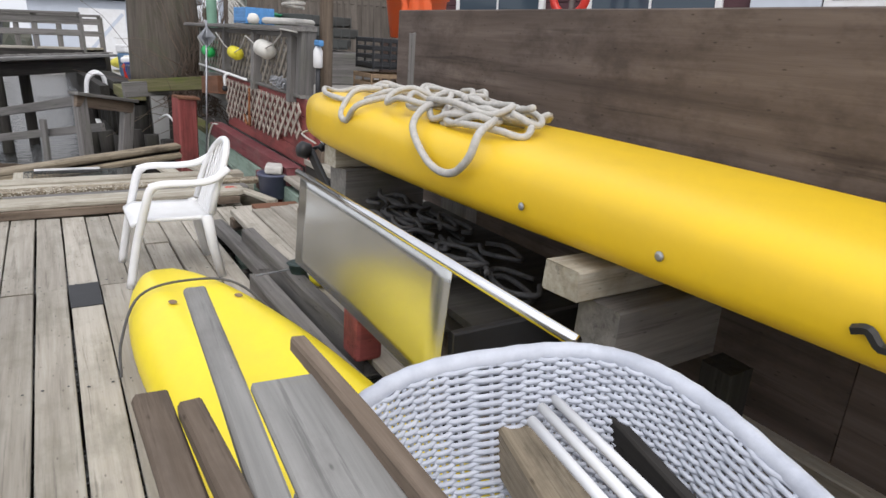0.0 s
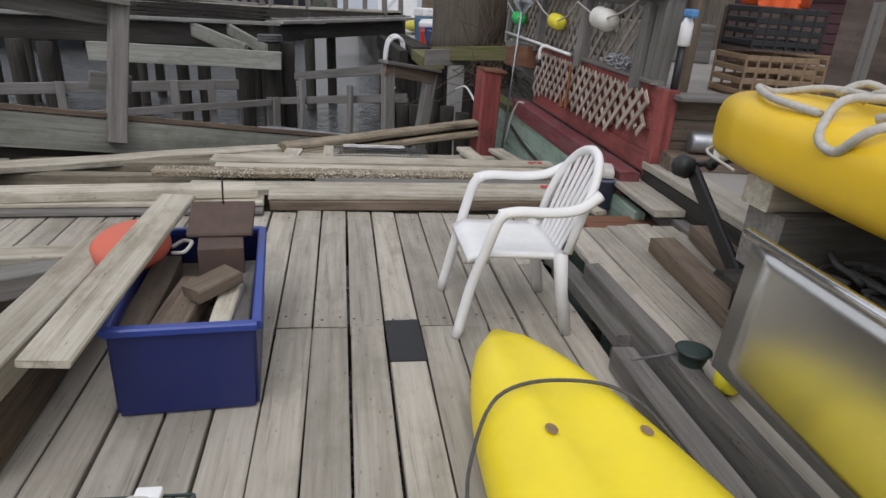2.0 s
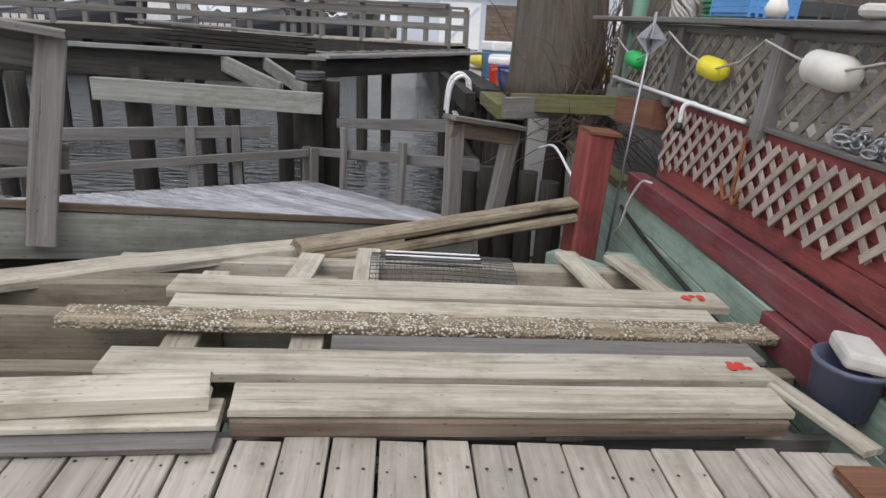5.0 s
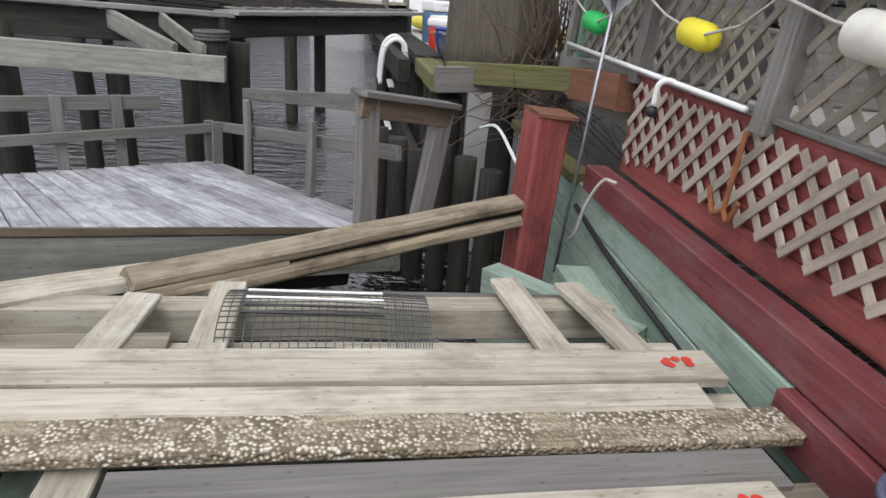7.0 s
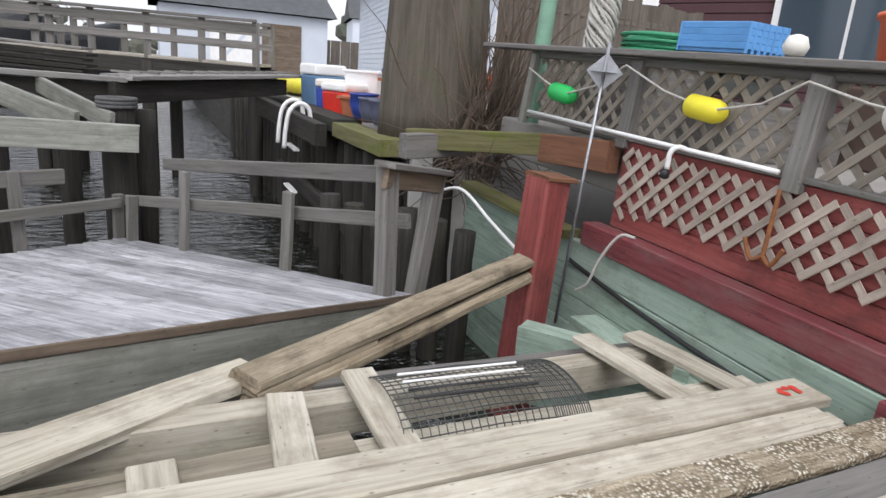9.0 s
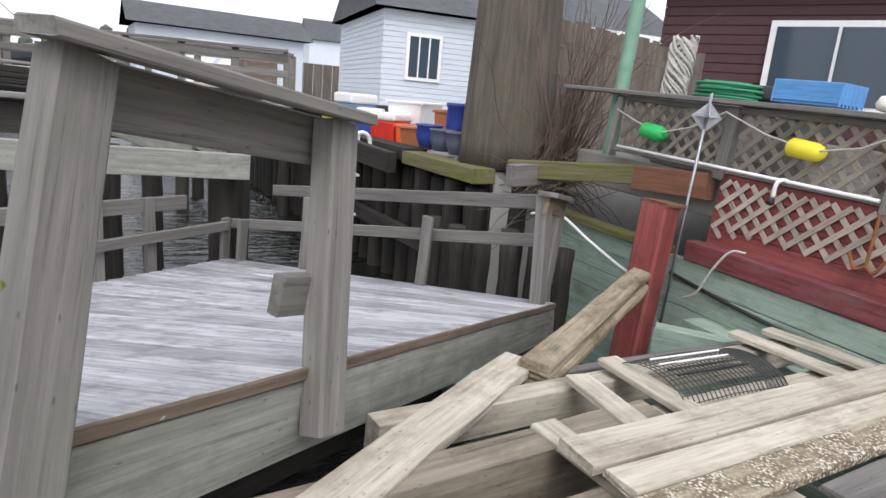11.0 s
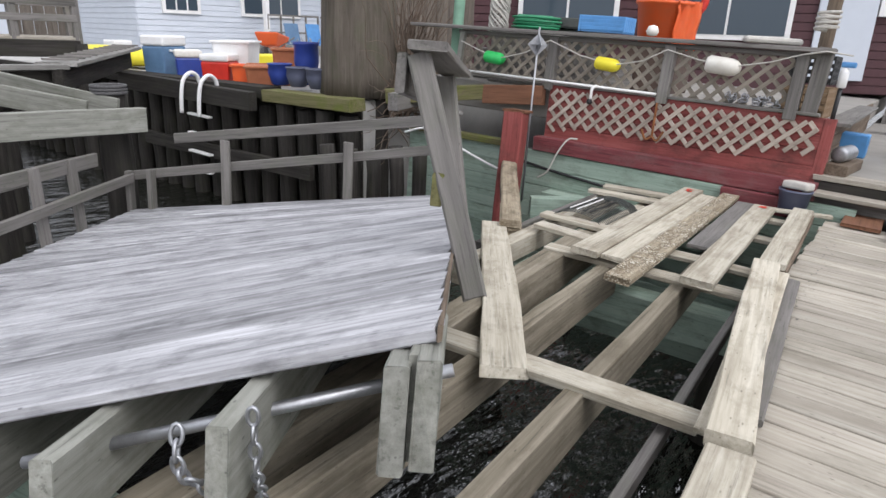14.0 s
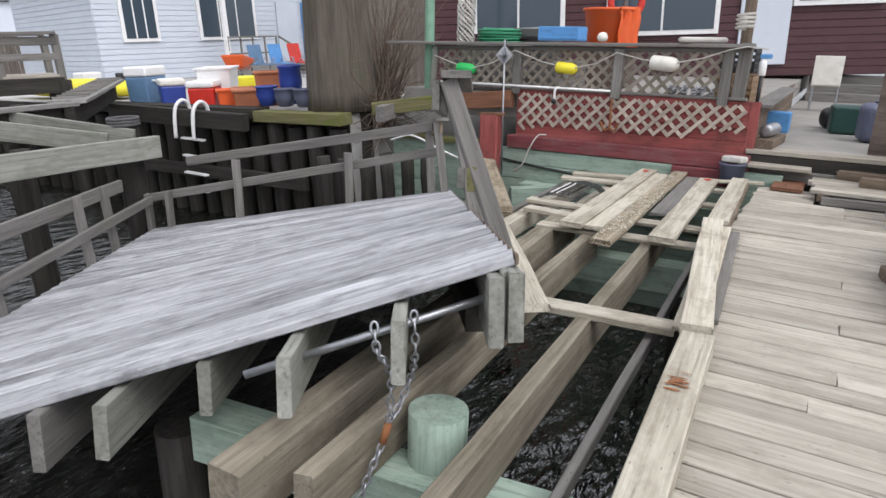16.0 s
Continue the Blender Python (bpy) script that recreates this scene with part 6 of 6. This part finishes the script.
for x in (-0.3, 0.9):
    board("stair_rail", hb @ Vector((x, -5.1, 1.25)), hb @ Vector((x, -6.1, 0.85)), 0.05, 0.06, M_GREY, wh)
    board("stair_post", hb @ Vector((x, -6.05, 0)), hb @ Vector((x, -6.05, 0.85)), 0.07, 0.07, M_GREY, wh, up=(0, -1, 0))
# grey shed
SC = W(3.0, 36.5, 0)
sh, sb = house("grey_shed", (SC.x, SC.y), 0, 7.0, 3.5, 2.6, M_PAINTW, M_ROOF, "pale grey shed with a white braced door", siding=False)
dq = sb @ Vector((-0.6, -1.80, 0.02))
part("door", box_bm(1.9, 0.08, 2.2, 0.01), M_WHITE, sh, m=pose(dq.x, dq.y, dq.z))
board("door_brace", dq + Vector((-0.85, -0.06, 0.15)), dq + Vector((0.85, -0.06, 2.0)), 0.14, 0.03, M_PAINTW, sh, up=(0, -1, 0))
board("dark_opening", dq + Vector((1.2, -0.03, 1.1)), dq + Vector((2.9, -0.03, 1.1)), 2.1, 0.04, M_BROWN, sh, "brown board infill", up=(0, -1, 0))
# brown fence along the yard
yf = thing("yard_fence", W(6, 33, GZ), "brown board fence along the yard", "fence")
for k in range(40):
    p = W(7.0 + 0.5 * k, 37, 0)
    board("fence_board", (p.x, p.y, GZ), (p.x, p.y, 2.3), 0.48, 0.03, M_FENCE, yf, up=(0, -1, 0), segs=2)
# maroon building behind the terrace
MC = W(11.2, 9.6, 0)
mb, bb = house("maroon_house", (MC.x, MC.y), -68, 11.0, 5.0, 3.0, M_MAROON, M_ROOF, "maroon boarded house with large white windows")
for x, w2, h2, z in ((-2.6, 1.9, 1.25, 1.15), (0.5, 2.2, 1.5, 1.0), (4.0, 1.6, 1.2, 1.5)):
    q = bb @ Vector((x, -2.56, z))
    window(mb, q.x, q.y, q.z, w2, h2, -68, 2)
q = bb @ Vector((2.6, -2.56, 0.25))
part("door", box_bm(1.0, 0.06, 2.1, 0.01), M_PAINTW, mb, "white sheeted door", m=pose(q.x, q.y, q.z, 0, 0, -68))
# far house row and trees line
for k, (x, y, sx, h, mat) in enumerate(((-75, 75, 16, 4, M_MAROON), (25, 70, 14, 5, M_PAINTW))):
    house("far_house", (x, y), rg.uniform(-15, 15), sx, 8, h, mat, M_ROOF, "distant pale house across the harbour", siding=False)
for s in range(2):
    bm = bmesh.new()
    for k in range(1500):
        a = rg.uniform(-170, 150)
        y = rg.uniform(100, 130)
        z = rg.uniform(-1, 4 + 2.5 * math.sin(a * 0.07 + s) + 1.5 * math.sin(a * 0.31))
        bmesh.ops.create_icosphere(bm, subdivisions=1, radius=rg.uniform(0.7, 1.8), matrix=Matrix.Translation((a, y, z))) if k < 260 else None
    tagged(part("backdrop", bm, plain("far_woods", (0.07, 0.08, 0.06), 0.95, second=(0.12, 0.10, 0.08), scale=0.6, bump=0.3)), "distant grey-green woods on the far shore", "woods", kind="stuff")
slab("far_shore", -400, 62, 1.1, 300, -3, GZ, M_CONC, "far harbour shore", "shore")

# fishing boats moored beyond the pier
def boat(x, y, rz, L, label, cabin):
    b0 = pose(x, y, WATER_Z, 0, 0, rz)
    t0 = thing("fishing_boat", b0, label, "boat", "moored fishing boats")
    rows = [(i / 20,) for i in range(21)]

    def sec(row, a):
        s = row[0]
        w = 1.9 * min(1, math.sqrt(max(0.0, (1.02 - s) / 0.45))) * (0.8 + 0.2 * min(1, s * 4))
        sheer = 2.3 + 1.7 * s ** 2
        c2, s2 = math.cos(a), math.sin(a)
        zz = sheer if s2 > 0 else -0.5
        return Vector(((s - 0.5) * L + (0.5 * s * s2 if s > .7 else 0), power(c2, 0.5) * w * (1 if s2 > 0 else 0.7), (sheer - 0.5) / 2 + power(s2, 0.4) * (sheer + 0.5) / 2))
    part("hull", loft_bm(rows, sec, 24), M_HULL, t0, m=b0, smooth=False)
    part("rub_rail", tube_bm([b0 @ (sec((i / 20,), 0.9) + Vector((0, 0, 0.05))) for i in range(21)], 0.06, 6), M_WHITE, t0)
    if cabin:
        part("cabin", box_bm(3.0, 2.2, 2.4, 0.1, taper=-0.05), M_WHITE, t0, "white wheelhouse", m=b0 @ pose(-1.5, 0, 2.0))
        part("roof", box_bm(3.5, 2.6, 0.12, 0.04), M_GREENPOLE, t0, m=b0 @ pose(-1.5, 0, 4.4))
        for k in range(3):
            part("window", box_bm(0.5, 0.04, 0.5, 0.02), M_GLASS, t0, m=b0 @ pose(-2.3 + 0.8 * k, -1.13, 3.6))
    part("mast", tube_bm([b0 @ Vector((1.2, 0, 2.0)), b0 @ Vector((1.4, 0, 9.5))], 0.07, 8), M_WHITE, t0)
    part("boom", tube_bm([b0 @ Vector((1.3, 0, 2.4)), b0 @ Vector((-2.5, 0, 5.0))], 0.05, 8), M_WHITE, t0)
    for k in (-1, 1):
        part("rigging", tube_bm([b0 @ Vector((1.4, 0, 7.3)), b0 @ Vector((L * 0.48, 0.0, 2.4)) if k > 0 else b0 @ Vector((-L * 0.45, 0, 1.3))], 0.02, 5), M_DARKMETAL, t0)
    for k in range(5):
        part("name_bar", box_bm(0.28, 0.02, 0.22, 0.0), M_STONE, t0, m=b0 @ pose(L * 0.10 + 0.36 * k, -1.93 + 0.02 * k, 2.35))
    return t0


boat(-12, 41, 0, 13, "black-hulled fishing boat with a white wheelhouse", True)
boat(-19.5, 37, 4, 13, "black-hulled fishing boat with rigging", True)
boat(-9.5, 50, 5, 14, "dark moored boat beyond the pier", False)

# ---- terrace clutter behind the lattice ----
TZ = 0.78


def on_terrace(x, y, z=TZ, rz=0):
    return LEVEL @ pose(x, y, z, 0, 0, rz)


def basket(x, y, sx, sy, h, mat, label, z=TZ, rz=0, name="fish_crate"):
    b0 = on_terrace(x, y, z, rz)
    t0 = thing(name, b0, label, "crate", "crates by the fence")
    part("floor", box_bm(sx * 0.96, sy * 0.96, 0.02, 0), mat, t0, m=b0 @ pose(0, 0, 0.002))
    for k in range(4):
        zz = 0.03 + (h - 0.06) * k / 3
        for s in (-1, 1):
            board("bar", b0 @ Vector((-sx / 2, s * sy / 2, zz + 0.03)), b0 @ Vector((sx / 2, s * sy / 2, zz + 0.03)), 0.015, 0.04, mat, t0, segs=2, rough=0)
            board("bar", b0 @ Vector((s * sx / 2, -sy / 2, zz + 0.03)), b0 @ Vector((s * sx / 2, sy / 2, zz + 0.03)), 0.015, 0.04, mat, t0, segs=2, rough=0)
    for k in range(7):
        x2 = -sx / 2 + sx * k / 6
        for s in (-1, 1):
            board("upright", b0 @ Vector((x2, s * sy / 2, 0)), b0 @ Vector((x2, s * sy / 2, h)), 0.02, 0.012, mat, t0, segs=2, rough=0, up=(0.1, 1, 0))
    return t0


basket(2.0, 7.78, 0.3, 0.52, 0.17, M_LTBLUE, "light blue plastic fish crate on the fence plank", 1.455)
basket(2.75, 5.75, 0.55, 0.4, 0.30, M_CORK, "brown plastic crate on the terrace edge")
basket(2.75, 5.75, 0.52, 0.38, 0.28, M_BLACK, "black plastic crate stacked on a brown crate", TZ + 0.34)
basket(3.35, 5.75, 0.5, 0.4, 0.30, M_CORK, "brown plastic crate on the terrace edge")
for k in range(6):
    basket(3.0 + 0.12 * (k % 2), 8.75 + 0.3 * (k // 3), 0.75, 0.85, 0.13, M_WIREGREY, "flat grey wire trap in a stack", TZ + 0.15 + 0.14 * (k % 3 + 2), 8 * k, "stacked_trap")
tagged(part("table", box_bm(1.2, 1.8, 0.40, 0.02), M_GREY, m=on_terrace(3.05, 8.9)), "low grey wooden bench under stacked traps", "bench")
b0 = on_terrace(4.15, 7.85, TZ)
ot = thing("orange_tub", b0, "big orange plastic tub standing on a crate", "tub")
part("stand", box_bm(0.7, 0.7, 0.62, 0.02), M_DARKBOX, ot, m=b0)
part("body", lathe_bm([(0.30, 0.63), (0.33, 0.64), (0.40, 1.12), (0.43, 1.13), (0.43, 1.17), (0.38, 1.17), (0.36, 1.0)], 26), M_ORANGE, ot, m=b0, smooth=True)
bm = bmesh.new()
bmesh.ops.create_grid(bm, x_segments=10, y_segments=12, size=0.5)
for v in bm.verts:
    x, y = v.co.x, v.co.y
    v.co = Vector((0.38 * x + 0.012 * math.sin(9 * y), -0.46 + 0.025 * math.sin(17 * x) - 0.02 * y, 1.18 - 0.6 * (0.5 - y)))
bmesh.ops.solidify(bm, geom=bm.faces[:], thickness=0.012)
tagged(part("orange_oilskin", bm, M_ORANGE, m=b0 @ pose(0.1, 0.0, 0, 0, 0, -40), smooth=True), "orange oilskin draped over a tub", "clothing")
bm = bmesh.new()
for k in range(26):
    a = k * 0.7
    ctrl = [(0.10 * math.cos(a + q) + rg.uniform(-.02, .02), 0.12 * math.sin(a + q), 0.62 - 0.1 * q + rg.uniform(-.02, .02)) for q in range(7)]
    tube_into(bm, curve_pts(ctrl, 3), 0.012, 5)
tagged(part("hanging_rope", bm, M_ROPE, m=on_terrace(2.2, 9.3, 1.35)), "bundle of pale rope hung above the fence", "rope")
bm = tube_bm([((0.20 + 0.05 * math.sin(q * 0.13)) * math.cos(q * 0.35), (0.26 + 0.06 * math.sin(q * 0.13)) * math.sin(q * 0.35), 0.02 + 0.0008 * q) for q in range(240)], 0.014, 6)
tagged(part("green_hose", bm, plain("green_rubber", (0.02, 0.22, 0.10), 0.5), m=on_terrace(2.45, 8.9, TZ + 0.64 - 0.02), smooth=True), "coil of green hose behind the fence", "hose")
tagged(part("hose_bench", box_bm(0.7, 0.8, 0.62, 0.02), M_GREY, m=on_terrace(2.4, 8.9)), "grey wooden box holding a hose coil", "box")
lr = on_terrace(7.4, 8.6, 2.25, 20)
tagged(part("life_ring", tube_bm([(0, 0.30 * math.cos(q), 0.30 * math.sin(q)) for q in [j * math.pi / 14 for j in range(28)]], 0.07, 10, True), M_REDP, m=lr, smooth=True), "red life ring hung by the house", "life ring")
fpole("life_ring_post", lr @ Vector((0.1, 0, -1.5)), lr @ Vector((0.1, 0, 0.6)), 0.05, M_GREY, "grey post with a life ring", "post")
fpole("brown_post", LEVEL @ Vector((2.05, 5.62, 0.3)), LEVEL @ Vector((2.07, 5.64, 3.0)), 0.06, M_BROWN, "tall brown timber post by the steps", "post")
tagged(part("stone_heap", box_bm(0.25, 0.5, 0.06, 0.03), M_STONE, m=on_terrace(1.85, 6.05, 1.455, 20)), "flat pale stones on the fence plank", "stones")
tagged(part("white_float", lathe_bm([(0.01, 0), (0.05, 0.01), (0.065, 0.05), (0.045, 0.10), (0.012, 0.11)], 16), M_FWHITE, m=on_terrace(1.84, 7.2, 1.45), smooth=True), "white round float on the fence plank", "float")
wrap = tube_bm([(0.09 * math.cos(q * 0.6), 0.09 * math.sin(q * 0.6), 0.01 * q * 0.4) for q in range(40)], 0.014, 6)
tagged(part("post_rope", wrap, M_ROPE, m=on_terrace(1.76, 5.62, 1.60)), "pale rope coiled on the fence post", "rope")
gl = thing("bottle", on_terrace(1.95, 5.42, 1.1), "white spray bottle with a blue top hung by the steps", "bottle")
part("body", lathe_bm([(0.03, 0), (0.04, 0.01), (0.04, 0.14), (0.02, 0.18)], 14), M_WHITE, gl, m=on_terrace(1.9, 5.40, 1.12), smooth=True)
part("top", box_bm(0.05, 0.12, 0.05, 0.012), M_LTBLUE, gl, m=on_terrace(1.9, 5.38, 1.30))
hangs = fpole("hook_rod", LEVEL @ Vector((1.9, 5.40, 0.75)), LEVEL @ Vector((1.9, 5.40, 1.125)), 0.02, M_DARKMETAL, "dark rod holding a bottle", "rod")
# walkway clutter
bx = on_terrace(3.7, 5.28, 0.342)
tagged(part("blue_box", box_bm(0.28, 0.28, 0.26, 0.015), M_LTBLUE, m=bx), "light blue box on the concrete walkway", "box")
bag = thing("blue_barrel", on_terrace(3.3, 4.2, 0.342), "slate blue plastic container on the walkway", "container")
part("body", box_bm(0.42, 0.36, 0.46, 0.09, 4), M_SLATE, bag, m=on_terrace(3.3, 4.2, 0.342, 10))
part("cap", lathe_bm([(0.05, 0), (0.055, 0.03), (0.03, 0.04)], 12), M_SLATE, bag, m=on_terrace(3.3, 4.2, 0.80))
tagged(part("green_bin", box_bm(0.42, 0.5, 0.36, 0.03), plain("dark_green_plastic", (0.01, 0.05, 0.04), 0.5), m=on_terrace(4.1, 4.45, 0.342, 6)), "dark green plastic box on the walkway", "box")
tagged(part("black_bag", box_bm(0.3, 0.3, 0.3, 0.12, 4), M_BLACK, m=on_terrace(4.55, 4.68, 0.342, 20), smooth=True), "black bin bag on the walkway", "bag")
fpole("broom_pole", LEVEL @ Vector((3.65, 4.1, 0.342)), LEVEL @ Vector((4.1, 3.9, 1.6)), 0.016, M_WHITE, "white pole leaning over a container", "pole", n=8)
gc = thing("garden_chair", on_terrace(7.6, 4.9, 0.342), "white garden chair on the walkway", "chair")
part("seat", box_bm(0.45, 0.45, 0.03, 0.01), M_FWHITE, gc, m=on_terrace(7.6, 4.9, 0.78))
part("backrest", box_bm(0.04, 0.45, 0.5, 0.01), M_FWHITE, gc, m=on_terrace(7.35, 4.9, 0.80))
for dx in (-0.2, 0.2):
    for dy in (-0.2, 0.2):
        part("leg", tube_bm([(0, 0, 0), (0, 0, 0.44)], 0.014, 6), M_GALV, gc, m=on_terrace(7.6 + dx, 4.9 + dy, 0.342))
for k in range(3):
    lone_board("wood_step", LEVEL @ Vector((10.2 + 0.3 * k, 5.3, 0.52 + 0.18 * k)), LEVEL @ Vector((10.2 + 0.3 * k, 3.3, 0.52 + 0.18 * k)), 0.34, 0.18 + 0.18 * k, M_GREY, "grey wooden step at the end of the walkway", "step", "steps to the house")
sd = lone_board("end_post", LEVEL @ Vector((2.0, 3.25, 0.112)), LEVEL @ Vector((2.0, 3.25, 0.9)), 0.3, 0.3, M_GREY, "grey wooden box post at the walkway corner", "post", up=(-1, 0, 0))
